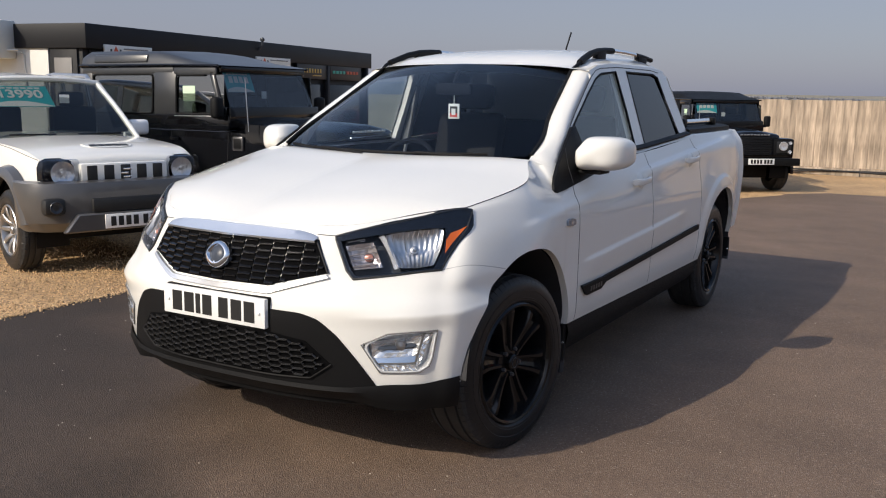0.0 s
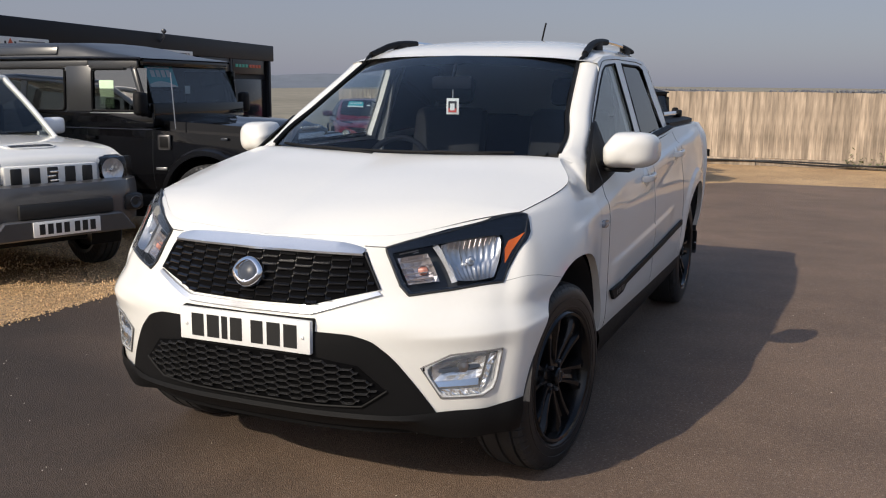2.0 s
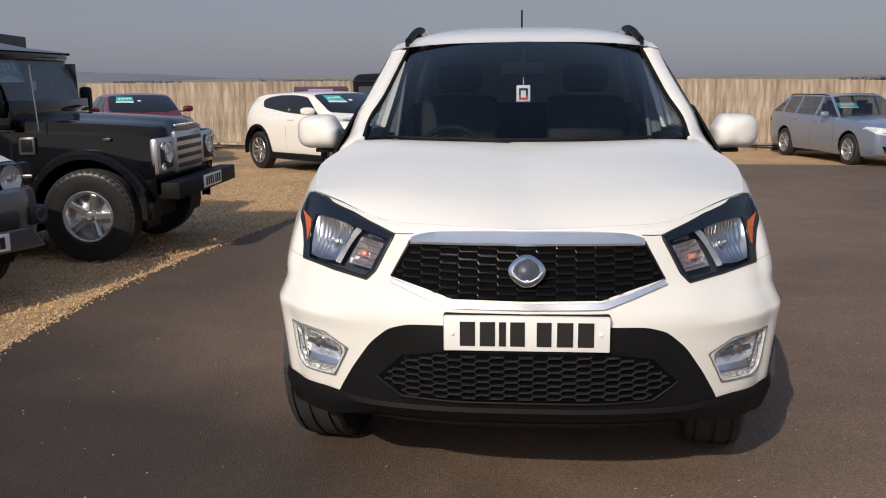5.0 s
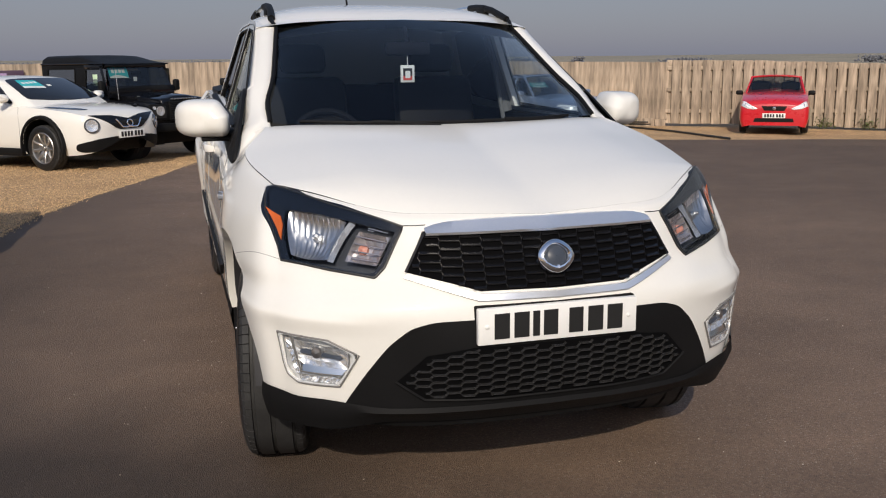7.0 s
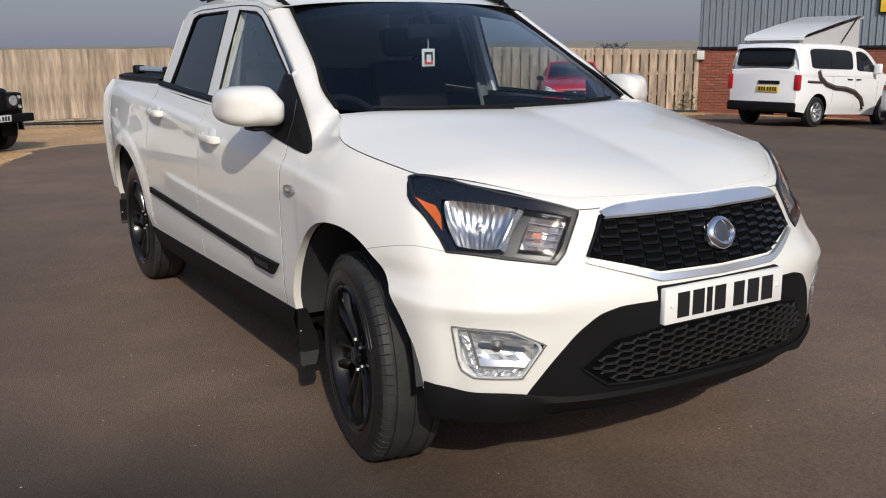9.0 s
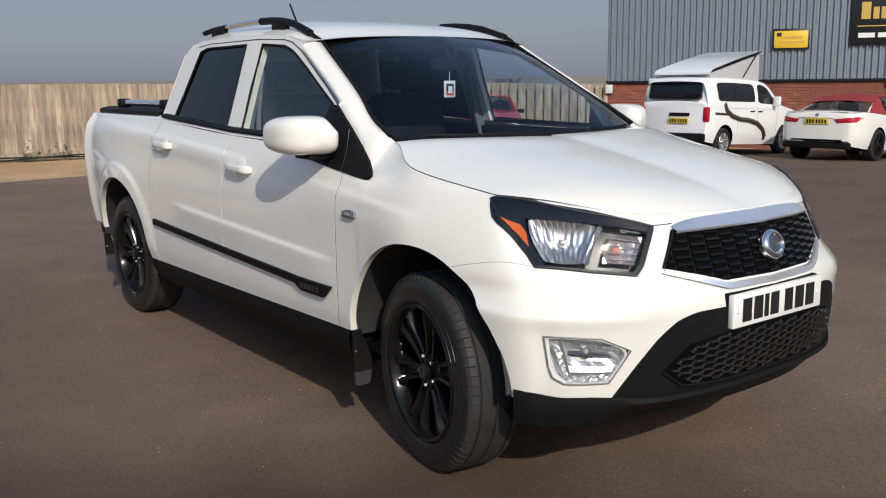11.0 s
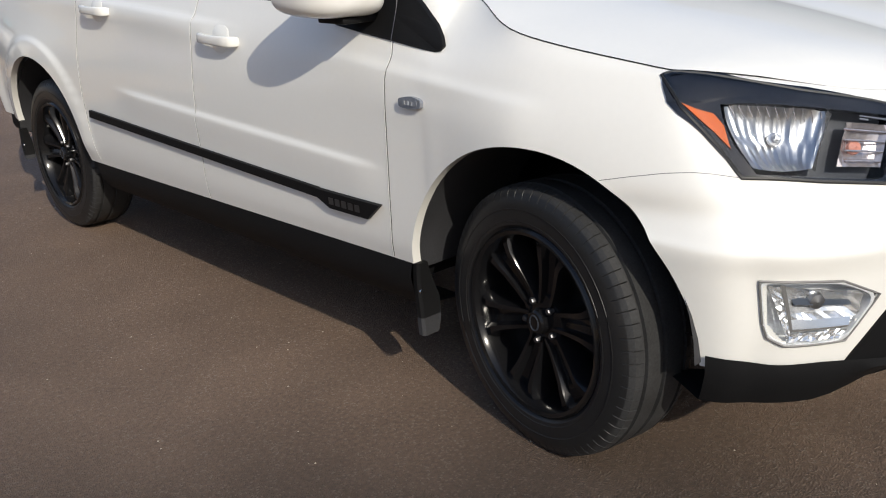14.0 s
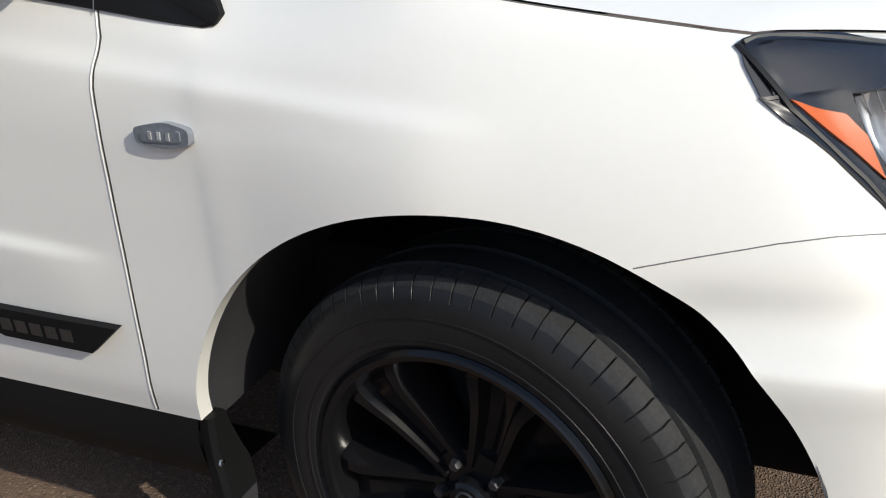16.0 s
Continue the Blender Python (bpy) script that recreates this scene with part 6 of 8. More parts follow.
    tube(bm, [Vector((s * (sail_x(y, z) + .006), y, z)) for y, z in ((.492, 1.240), (.482, 1.20), (.474, 1.163), (.466, 1.11), (.460, 1.072))], .0012, 5)
    part("panel_joint", bm, SATINNUT, sail_part)
    # roof rail
    bm = bmesh.new()
    pts = [(.600, 1.16, 1.650), (.592, 1.24, 1.674), (.585, 1.34, 1.702), (.58, 1.46, 1.721), (.578, 1.58, 1.730), (.578, 1.70, 1.733)]
    tube(bm, flip(pts, s), .018, 8, flat=1.0)
    box(bm, (s * .580 - .016, 1.42, 1.66), (s * .580 + .016, 1.56, 1.732), .008)
    rail = part("roof_rail", bm, PLASTIC, PICKUP, "black and silver roof rail", sharp=50)
    bm = bmesh.new()
    tube(bm, flip([(.578, 1.68, 1.734), (.577, 1.9, 1.734), (.574, 2.16, 1.726)], s), .013, 8)
    part("rail_bar", bm, SATINCHROME, rail, "silver rail bar")
    bm = bmesh.new()
    tube(bm, flip([(.574, 2.12, 1.727), (.573, 2.28, 1.720), (.572, 2.42, 1.707)], s), .018, 8, flat=.8)
    box(bm, (s * .573 - .016, 2.14, 1.66), (s * .573 + .016, 2.30, 1.728), .008)
    part("rail_foot", bm, PLASTIC, rail)
    # black ditch strip from the rail down the windscreen's edge
    bm = bmesh.new()
    tube(bm, [Vector((s * (p.x + .006), p.y - .002, p.z + .004)) for p in (wsrows[k][-1] for k in range(0, 17))] + flip([(.602, 1.12, 1.634), (.602, 1.17, 1.655)], s), .010, 6)
    part("ditch_strip", bm, PLASTIC, PICKUP)

# scuttle, wipers, aerial
bm = bmesh.new()
a_, b_ = dense([(-.68, .262, 1.160), (-.60, .245, 1.168), (-.30, .17, 1.180), (0, .145, 1.183), (.30, .17, 1.180), (.60, .245, 1.168), (.68, .262, 1.160)], 4, False), dense([(-.68, .325, 1.185), (-.60, .29, 1.195), (-.35, .19, 1.19), (0, .165, 1.187), (.35, .19, 1.19), (.60, .29, 1.195), (.68, .325, 1.185)], 4, False)
grid(bm, [[p + Vector((0, -.01, -.03)) for p in a_], a_, [p + Vector((0, .01, .004)) for p in b_]])
part("scuttle", bm, PLASTIC, PICKUP, "black scuttle under the windscreen")


def on_screen(x, h):
    """A place on the windscreen's outer face, h from its foot (0) to its top (1)."""
    u = abs(x) / (.70 - .117 * h)
    k = min(19, int(u * 20))
    r0 = wsrows[min(15, int(h * 16))]
    p = r0[k].lerp(r0[k + 1], u * 20 - k)
    return Vector((x, p.y - .014, p.z + .012))


for x0, x1, ha, hb in ((-.06, -.60, .015, .040), (.50, -.06, .015, .035)):
    bm = bmesh.new()
    tube(bm, [on_screen(x0, ha) + Vector((0, -.02, -.012)), on_screen(x0 * .7 + x1 * .3, ha) + Vector((0, -.012, .000)), on_screen((x0 + x1) / 2, (ha + hb) / 2) + Vector((0, -.004, .004))], .008, 6)
    wiper = part("wiper", bm, PLASTIC, PICKUP, "black windscreen wiper")
    bm = bmesh.new()
    tube(bm, [on_screen(x0 + (x1 - x0) * t, ha * .4 + (hb - ha) * t) for t in (-.08, .2, .4, .6, .8, 1.0)], .007, 6)
    part("blade", bm, PLASTIC, wiper)
bm = bmesh.new()
tube(bm, [(0, 2.33, 1.738), (0, 2.36, 1.745), (0, 2.385, 1.785), (0, 2.46, 1.895)], .006, 6)
lathe(bm, [(.03, .0), (.026, .012), (.012, .03), (.001, .032)], 12, Matrix.Translation((0, 2.35, 1.735)) @ Matrix.Rotation(radians(-90), 4, 'Y'))
part("aerial", bm, PLASTIC, PICKUP, "short black roof aerial")

# load bed: roller cover and its tube
bm = bmesh.new()
rws = []
for y in (2.60, 2.9, 3.2, 3.5, 3.72, 3.80):
    w = .80 - .03 * max(0, y - 3.4) / .4
    rws.append([Vector((w * u, y, z)) for u, z in ((-1, 1.235), (-1, 1.268), (-.93, 1.280), (-.5, 1.288), (0, 1.290), (.5, 1.288), (.93, 1.280), (1, 1.268), (1, 1.235))])
vs = grid(bm, rws)
bm.faces.new(vs[-1])
cover = part("bed_cover", bm, PLASTIC, PICKUP, "black roller bed cover")
for s in (1, -1):
    bm = bmesh.new()
    tube(bm, [(s * .70, 2.78, 1.308), (s * .70, 3.45, 1.308)], .020, 10)
    part("cover_tube", bm, SATINCHROME, cover, "silver side tube")
    for y in (2.70, 3.46):
        bm = bmesh.new()
        box(bm, (s * .70 - .035, y, 1.28), (s * .70 + .035, y + .09, 1.334), .014)
        part("tube_bracket", bm, PLASTIC, cover)
    bm = bmesh.new()
    grid(bm, [[Vector((s * x, y, z)) for x, z in ((.838 - .03 * max(0, y - 3.3), 1.225), (.828 - .03 * max(0, y - 3.3), 1.240), (.79 - .03 * max(0, y - 3.3), 1.243))] for y in (2.5, 2.8, 3.1, 3.4, 3.64, 3.80)])
    part("bed_rail", bm, WHITE, PICKUP)
# rear bumper and floor
bm = bmesh.new()
box(bm, (-.80, 3.62, .38), (.80, 3.92, .56), .04)
part("rear_bumper", bm, PLASTIC, PICKUP)

# ---- cabin
bm = bmesh.new()
grid(bm, [[Vector((x, y, z + .02 * math.exp(-((x + .37) / .18) ** 2) * (y > .5))) for x in (-.70, -.55, -.37, -.2, 0, .2, .4, .6, .70)] for y, z in ((.22, 1.10), (.40, 1.14), (.62, 1.15), (.78, 1.12), (.86, 1.02), (.88, .80))])
part("dashboard", bm, TRIMDARK, PICKUP, "dark dashboard")
bm = bmesh.new()
wc = Matrix.Translation((-.37, .98, 1.045)) @ Matrix.Rotation(radians(62), 4, 'X')
tube(bm, [wc @ Vector((.185 * math.cos(a), .185 * math.sin(a), 0)) for a in (2 * math.pi * k / 32 for k in range(32))], .016, 8, True)
part("steering_wheel", bm, TRIMDARK, PICKUP, "black steering wheel")
bm = bmesh.new()
lathe(bm, [(.07, 0), (.06, .03), (.001, .035)], 20, wc @ Matrix.Rotation(radians(-90), 4, 'Y'))
for a in (0, math.pi, 1.5 * math.pi):
    tube(bm, [wc @ Vector((0, 0, .01)), wc @ Vector((.18 * math.cos(a), .18 * math.sin(a), 0))], .018, 6)
part("wheel_boss", bm, TRIMDARK, PICKUP)
SEATCLOTH = mat("black seat leather", (0.008, 0.008, 0.009), 0.6, var=0.15, fine=200, bump=0.1, spec=0.15)
for sx, sy in ((-.37, 1.15), (.37, 1.15), (-.40, 2.02), (.40, 2.02), (0, 2.05)):
    bm = bmesh.new()
    box(bm, (sx - .24, sy, .72), (sx + .24, sy + .50, .88), .05)
    vs = box(bm, (sx - .23, sy + .42, .80), (sx + .23, sy + .55, 1.36), .05)
    for v in vs:
        v.co.y += (v.co.z - .8) * .28
    vs = box(bm, (sx - .13, sy + .44, 1.38), (sx + .13, sy + .53, 1.54), .04)
    for v in vs:
        v.co.y += (v.co.z - .8) * .28
    part("seat", bm, SEATCLOTH, PICKUP, "black cabin seat with headrest")
bm = bmesh.new()
grid(bm, [[Vector((x, y, (1.60 if y < 1.1 else 1.66 if y < 1.5 else 1.68) - .05 * (abs(x) / .6) ** 2)) for x in (-.62, -.3, 0, .3, .62)] for y in (1.04, 1.3, 1.7, 2.1, 2.44)])
part("headlining", bm, TRIMDARK, PICKUP)
bm = bmesh.new()
box(bm, (-.78, .5, .44), (.78, 2.5, .66))
box(bm, (-.72, 2.42, .6), (.72, 2.50, 1.30), .01)
for s in (1, -1):
    box(bm, (s * .80 - .02, .45, .6), (s * .80 + .02, 2.5, 1.165), .01)
part("cabin_lining", bm, TRIMDARK, PICKUP)
for s in (1, -1):
    bm = bmesh.new()
    tube(bm, [(s * .755, 1.575, 1.16), (s * .70, 1.58, 1.42), (s * .64, 1.58, 1.60)], .035, 8)
    part("pillar_trim", bm, TRIMGREY, PICKUP, "pale inner pillar trim")
    bm = bmesh.new()
    tube(bm, [(s * .735, 1.50, 1.0), (s * .69, 1.545, 1.30), (s * .655, 1.55, 1.52)], .012, 6)
    part("seat_belt", bm, TRIMGREY, PICKUP)
bm = bmesh.new()
box(bm, (-.11, .86, 1.470), (.11, .90, 1.535), .018)
tube(bm, [(0, .88, 1.53), (0, .93, 1.60)], .012, 6)
part("rear_view_mirror", bm, TRIMDARK, PICKUP, "rear-view mirror")
tag = thing("hanging_tag", pose(0, .885, 1.385), "small white card tag with a red print hanging behind the windscreen", "tag")
bm = bmesh.new()
box(bm, (-.034, -.002, -.040), (.034, .002, .040), .002)
part("card", bm, PAPER, tag)
bm = bmesh.new()
box(bm, (-.022, -.0045, -.030), (.022, -.0025, -.010))
part("print_foot", bm, REDPRINT, tag, "red printed band")
bm = bmesh.new()
box(bm, (-.022, -.0045, -.010), (.022, -.0025, .026))
part("print_block", bm, INK, tag, "dark printed block")
bm = bmesh.new()
box(bm, (-.012, -.0060, -.020), (.012, -.0048, .014))
part("print_bar", bm, PAPER, tag)
bm = bmesh.new()
tube(bm, [(0, 0, .04), (0, 0, .10)], .0018, 5)
part("string", bm, PAPER, tag)


# ---------------------------------------------------------------- other vehicles (local: front axle over the origin, nose towards -y)
def at_yard(x, y, heading):
    """The pose of a vehicle on the yard, its front axle at x, y, its nose along heading (degrees from +x)."""
    fx, fy = math.cos(radians(heading)), math.sin(radians(heading))
    z0, z1 = drop(x, y), drop(x - 2.5 * fx, y - 2.5 * fy)
    pitch = math.degrees(math.atan2(z0 - z1, 2.5))
    return pose(x, y, z0 - 0.004, 0, 0, heading + 90) @ pose(0, 0, 0, -pitch, 0, 0)


def hull(veh, stations, paint, arches, low_mat=None, name="body", crown=0.035, shoulder=0.93, n=7, power=2.2):
    """A car's lower body lofted through stations (y, sill height, belt height, half width); its skin serves snap()."""
    global SKIN
    st = spline([(y, zl, zt) for y, zl, zt, w in stations], n)
    ws_ = spline([(w, 0, 0) for *_, w in stations], n)
    rws = []
    for p, w in zip(st, ws_):
        y, zl, zt = p
        w, h = w.x, p.z - p.y
        sec = spline([(w * .93, 0, zl), (w * .985, 0, zl + h * .22), (w, 0, zl + h * .5), (w * .985, 0, zl + h * .8), (w * shoulder, 0, zt)], 6)
        top = [Vector((w * shoulder * (1 - k / 6), 0, zt + crown * (1 - (1 - k / 6) ** power))) for k in range(1, 7)]
        rws.append([Vector((q.x, y, q.z)) for q in sec + top])
    bm = bmesh.new()
    vs = grid(bm, rws)
    for k, end in ((0, rws[0]), (-1, rws[-1])):
        base = [bm.verts.new((0, end[j].y, end[j].z)) for j in range(len(end) - 1)] + [vs[k][-1]]
        for j in range(len(end) - 1):
            q = [vs[k][j], vs[k][j + 1], base[j + 1], base[j]]
            bm.faces.new(list(dict.fromkeys(q)))
    cut_arches(bm, arches, inner=.3)
    mirror_x(bm)
    bmesh.ops.recalc_face_normals(bm, faces=bm.faces)
    tree = BVHTree.FromBMesh(bm)
    ymid = (stations[0][0] + stations[-1][0]) / 2
    SKIN = (tree, Vector((0, ymid, .6)))
    ob = part(name, bm, paint, veh, sharp=50)
    for yc, zc, r in arches:
        arc = [math.pi * (-.1 + 1.2 * k / 20) for k in range(21)]
        wmax = max(s[3] for s in stations)
        for s in (1, -1):
            bm = bmesh.new()
            grid(bm, [[Vector((s * x, yc + (r + .003) * math.cos(a), zc + (r + .003) * math.sin(a))) for a in arc] for x in (.40, wmax - .07)])
            part("wheel_arch", bm, PLASTIC, veh)
    bm = bmesh.new()
    box(bm, (-.42, stations[0][0] + .25, .26), (.42, stations[-1][0] - .25, stations[len(stations) // 2][2] - .12), .02)
    box(bm, (-stations[len(stations) // 2][3] + .06, arches[0][0] + arches[0][2] + .03, .24), (stations[len(stations) // 2][3] - .06, arches[1][0] - arches[1][2] - .03, .5), .02)
    part("underbody", bm, PLASTIC, veh)
    return ob


def cabin_top(veh, paint, base, roof, wb, wr, pillars, glass_mat=None, pw=.05, roof_mat=None, crown=.04, post=.026):
    """Glass house: base ((y, z) of the windscreen foot and the tail), roof ((y, z) front and rear), half widths, pillar places."""
    (y0, z0), (y3, z3) = base
    (y1, z1), (y2, z2) = roof
    g = glass_mat or FARGLASS

    B0, B3 = Vector((wb, y0, z0)), Vector((wb * .97, y3, z3))
    R1, R2 = Vector((wr, y1, z1)), Vector((wr * .97, y2, z2))
    # windscreen and tail glass
    for nm, a, b, bow in (("windscreen", B0, R1, -.10), ("rear_window", B3, R2, .06)):
        bm = bmesh.new()
        rws = []
        for k in range(7):
            t = k / 6
            c = a.lerp(b, t)
            rws.append([Vector((c.x * u, c.y + bow * (1 - u * u) * (1 - .4 * t), c.z + .03 * (1 - u * u) * t + .02 * math.sin(math.pi * t))) for u in [-1 + q / 5 for q in range(11)]])
        grid(bm, rws)
        part(nm, bm, g, veh, sharp=80).visible_shadow = False
    for s in (1, -1):
        bm = bmesh.new()
        rws = []
        for k in range(6):
            t = k / 5
            lo_a, lo_b = B0.lerp(R1, t), B3.lerp(R2, t)
            rws.append([Vector((s * (p.x + .02 * math.sin(math.pi * u) - .006), p.y, p.z)) for u, p in ((u, lo_a.lerp(lo_b, u)) for u in [j / 8 for j in range(9)])])
        grid(bm, rws)
        part("side_window", bm, g, veh, sharp=80).visible_shadow = False
        # pillars
        for a, b, wd in [(B0, R1, pw), (B3, R2, pw * 1.6)] + [(B0.lerp(B3, (py - y0) / (y3 - y0)), R1.lerp(R2, min(1, max(0, (py - y1) / (y2 - y1)))), pw * pk) for py, pk in pillars]:
            bm = bmesh.new()
            rws = []
            for k in range(5):
                c = a.lerp(b, k / 4)
                c = c + Vector((.016 * math.sin(math.pi * min(1, max(0, (c.y - y0) / (y3 - y0)))), 0, 0))
                rws.append([Vector((s * (c.x + dx), c.y + dy, c.z + dz)) for dx, dy, dz in ((-.02, -wd / 2, 0), (.006, -wd / 2, 0), (.010, 0, .0), (.006, wd / 2, 0), (-.02, wd / 2, 0))])
            grid(bm, rws)
            part("pillar", bm, paint, veh, sharp=60)
        bm = bmesh.new()
        tube(bm, [Vector((s * (R1.lerp(R2, t).x + .01), R1.lerp(R2, t).y, R1.lerp(R2, t).z + .012 * math.sin(math.pi * t))) for t in [-.0, .25, .5, .75, 1]], .022, 6)
        part("cant_rail", bm, roof_mat or paint, veh)
    for s in (1, -1):
        bm = bmesh.new()
        tube(bm, [Vector((s * (c.x - .012), c.y + .004, c.z + .02 * math.sin(math.pi * t) - .004)) for t, c in ((t, B0.lerp(R1, t)) for t in (-.03, .2, .4, .6, .8, 1))], post, 8)
        part("windscreen_post", bm, paint, veh, sharp=60)
    bm = bmesh.new()
    tube(bm, [Vector((R1.x * u, R1.y + .012 - .06 * (1 - u * u), R1.z + .004 + .035 * (1 - u * u))) for u in [-1 + q / 5 for q in range(11)]], post, 8)
    part("roof_header", bm, roof_mat or paint, veh, sharp=60)
    bm = bmesh.new()
    rws = []
    for k in range(9):
        t = k / 8
        c = R1.lerp(R2, t)
        rws.append([Vector(((c.x + .012) * u, c.y + (-.09 * (1 - u * u) if k == 0 else .05 * (1 - u * u) if k == 8 else 0), c.z + .016 + crown * (1 - abs(u) ** 2.5) * (.55 + .45 * math.sin(math.pi * t)))) for u in [-1 + q / 6 for q in range(13)]])
    vs = grid(bm, rws)
    part("roof", bm, roof_mat or paint, veh, sharp=60)
    # dark seats behind the glass
    for sx in (-.36, .36):
        bm = bmesh.new()
        sy = y0 + (y3 - y0) * .32
        v = box(bm, (sx - .22, sy, z0 - .35), (sx + .22, sy + .14, z0 + .28), .04)
        box(bm, (sx - .12, sy + .05, z0 + .28), (sx + .12, sy + .14, min(z1 - .08, z0 + .46)), .03)
        part("seat", bm, TRIMDARK, veh)
    bm = bmesh.new()
    grid(bm, [[Vector((x, y, z)) for x in (-wb + .05, 0, wb - .05)] for y, z in ((y0 + .02, z0 - .03), (y0 + .45, z0 + .02), (y0 + .5, z0 - .2))])
    part("dashboard", bm, TRIMDARK, veh)


def lamp(veh, name, pts, material, label="", lens=True):
    for s in (1, -1):
        a = panel(name, flip(pts, s), .006, LAMPDARK if material is REFLECT else material, veh, label, n=3, rings=4, round_off=1)
        if material is REFLECT:
            c = sum((Vector(q) for q in pts), Vector()) / len(pts)
            panel("reflector", flip([c.lerp(Vector(q), .72) for q in pts], s), .010, REFLECT, a, dome=-.01, n=3, rings=3, round_off=1, thick=.003)


def lamp_block(veh, name, outline, y, off, material, label="", back=False):
    """A pair of lamps of that outline (x, z), laid on the nose or the tail and swept round its corners."""
    for s in (1, -1):
        pts = dense([(x, 0, z) for x, z in outline], 4)
        c = sum(pts, Vector()) / len(pts)

        def on_skin(p, lift):
            hit = SKIN[0].ray_cast(Vector((s * p.x, 6 if back else -3, p.z)), Vector((0, -1 if back else 1, 0)))[0]
            yy = hit.y if hit else y
            return Vector((s * p.x, yy + (lift if back else -lift), p.z))

        def sheet_of(k, lifts):
            bm = bmesh.new()
            vs = grid(bm, [[on_skin(c.lerp(p, t * k), o) for p in pts] for t, o in lifts], closed=True)
            bm.faces.new(vs[-1])
            return bm

        lm = part(name, sheet_of(1.0, ((1, -.004), (1, off), (.8, off + .004), (.5, off + .006), (.2, off + .006))), material, veh, label, sharp=40)
        part("lamp_bowl", sheet_of(.55, ((1, off), (1, off + .008), (.6, off + .004), (.2, off + .003))), LAMPBOWL if not back else material, lm, sharp=40)


def bars_plate(veh, y, z, material, back=False, w=.52, x=0.0, name="number_plate"):
    """A number plate with plain bars for characters."""
    sg = 1 if back else -1
    bm = bmesh.new()
    box(bm, (x - w / 2, min(y, y + sg * .012), z - .056), (x + w / 2, max(y, y + sg * .012), z + .056), .003)
    pl_ = part(name, bm, material, veh, "number plate with plain dark bars")
    for k in range(7):
        xx = x + (-.195 + .062 * k + (.02 if k > 3 else 0)) * w / .52
        bm = bmesh.new()
        box(bm, (xx - .021 * w / .52, min(y + sg * .012, y + sg * .014), z - .038), (xx + .021 * w / .52, max(y + sg * .012, y + sg * .014), z + .038))
        part("plate_bar", bm, INK, pl_)
    return pl_


def sticker(veh, x, y, z, w, h, rake, text=None):
    """A teal price sheet behind the windscreen, its white band and dark figures."""
    mt = pose(x, y, z, -rake, 0, 0)
    bm = bmesh.new()
    box(bm, (-w / 2, -.003, -h / 2), (w / 2, .003, h / 2), 0, mt)
    st_ = part("price_sticker", bm, TEAL, veh, "teal price sheet behind the glass")
    bm = bmesh.new()
    plate(bm, [(w * (-.5 + k / 10), h * (-.5 + .26 * math.sin(math.pi * (.15 + .085 * k)))) for k in range(11)] + [(w * .5, -h * .5), (-w * .5, -h * .5)], .002, mt @ pose(0, -.0055, 0))
    part("white_band", bm, PAPER, st_)
    for k in range(7):
        bm = bmesh.new()
        box(bm, (w * (-.40 + .115 * k), -.0050, h * .36), (w * (-.31 + .115 * k), -.0032, h * .43), 0, mt)
        part("print_bar", bm, PAPER, st_)
    if text:
        cu = bpy.data.curves.new("figures", 'FONT')
        cu.body, cu.size, cu.extrude, cu.offset, cu.align_x, cu.align_y = text, h * .55, .001, h * .012, 'CENTER', 'CENTER'
        cu.materials.append(PAPER)
        ob = new("figures", cu)
        ob.parent = st_
        ob.matrix_basis = mt @ pose(0, -.006, h * .08, 90, 0, 0)
    else:
        for k in range(4):
            bm = bmesh.new()
            box(bm, (w * (-.36 + .19 * k), -.0055, -h * .05), (w * (-.22 + .19 * k), -.0035, h * .28), 0, mt)
            part("figure_bar", bm, PAPER, st_)


def mirrors(veh, x, y, z, material, w=.10, h=.075):
    for s in (1, -1):
        bm = bmesh.new()
        vs = box(bm, (s * (x + w) - w, y - .05, z - h), (s * (x + w) + w, y + .05, z + h), .035)
        box(bm, (s * x - .05, y - .02, z - h * 1.1), (s * x + .05, y + .02, z - h * .6), .01)
        part("door_mirror", bm, material, veh, sharp=60)


def lines(veh, sets):
    for pts in sets:
        for s in (1, -1):
            strip("shut_line", flip(pts, s), .003, -.0008, INK, veh, n=6)


def handle(veh, pts, material):
    for s in (1, -1):
        for x, y, z in pts:
            a = snap((s * x, y, z), .012)
            bm = bmesh.new()
            box(bm, a - Vector((.012, .09, .013)), a + Vector((.012, .09, .013)), .008)
            part("door_handle", bm, material, veh)


def wheels(veh, track, wb, r, width, rim_mat, rim_r, spokes):
    for s in (1, -1):
        for y in (0, wb):
            wheel(veh, s * track, y, r - .004, r, width, s, rim_mat, rim_r, spokes, twist=.3, tread=40)


# ---- small white off-roader
SMOKED = glass("smoked lens", (0.84, 0.85, 0.87), 0.02)
DIMGLASS = glass("dim car glass", (0.42, 0.46, 0.47), 0.06)
BUMPERGREY = mat("grey bumper paint", (0.095, 0.092, 0.092), 0.32, metal=0.35, var=0.06, coat=0.6)


GREYALLOY = mat("grey silver alloy", (0.42, 0.41, 0.40), 0.34, metal=0.9, var=0.1)


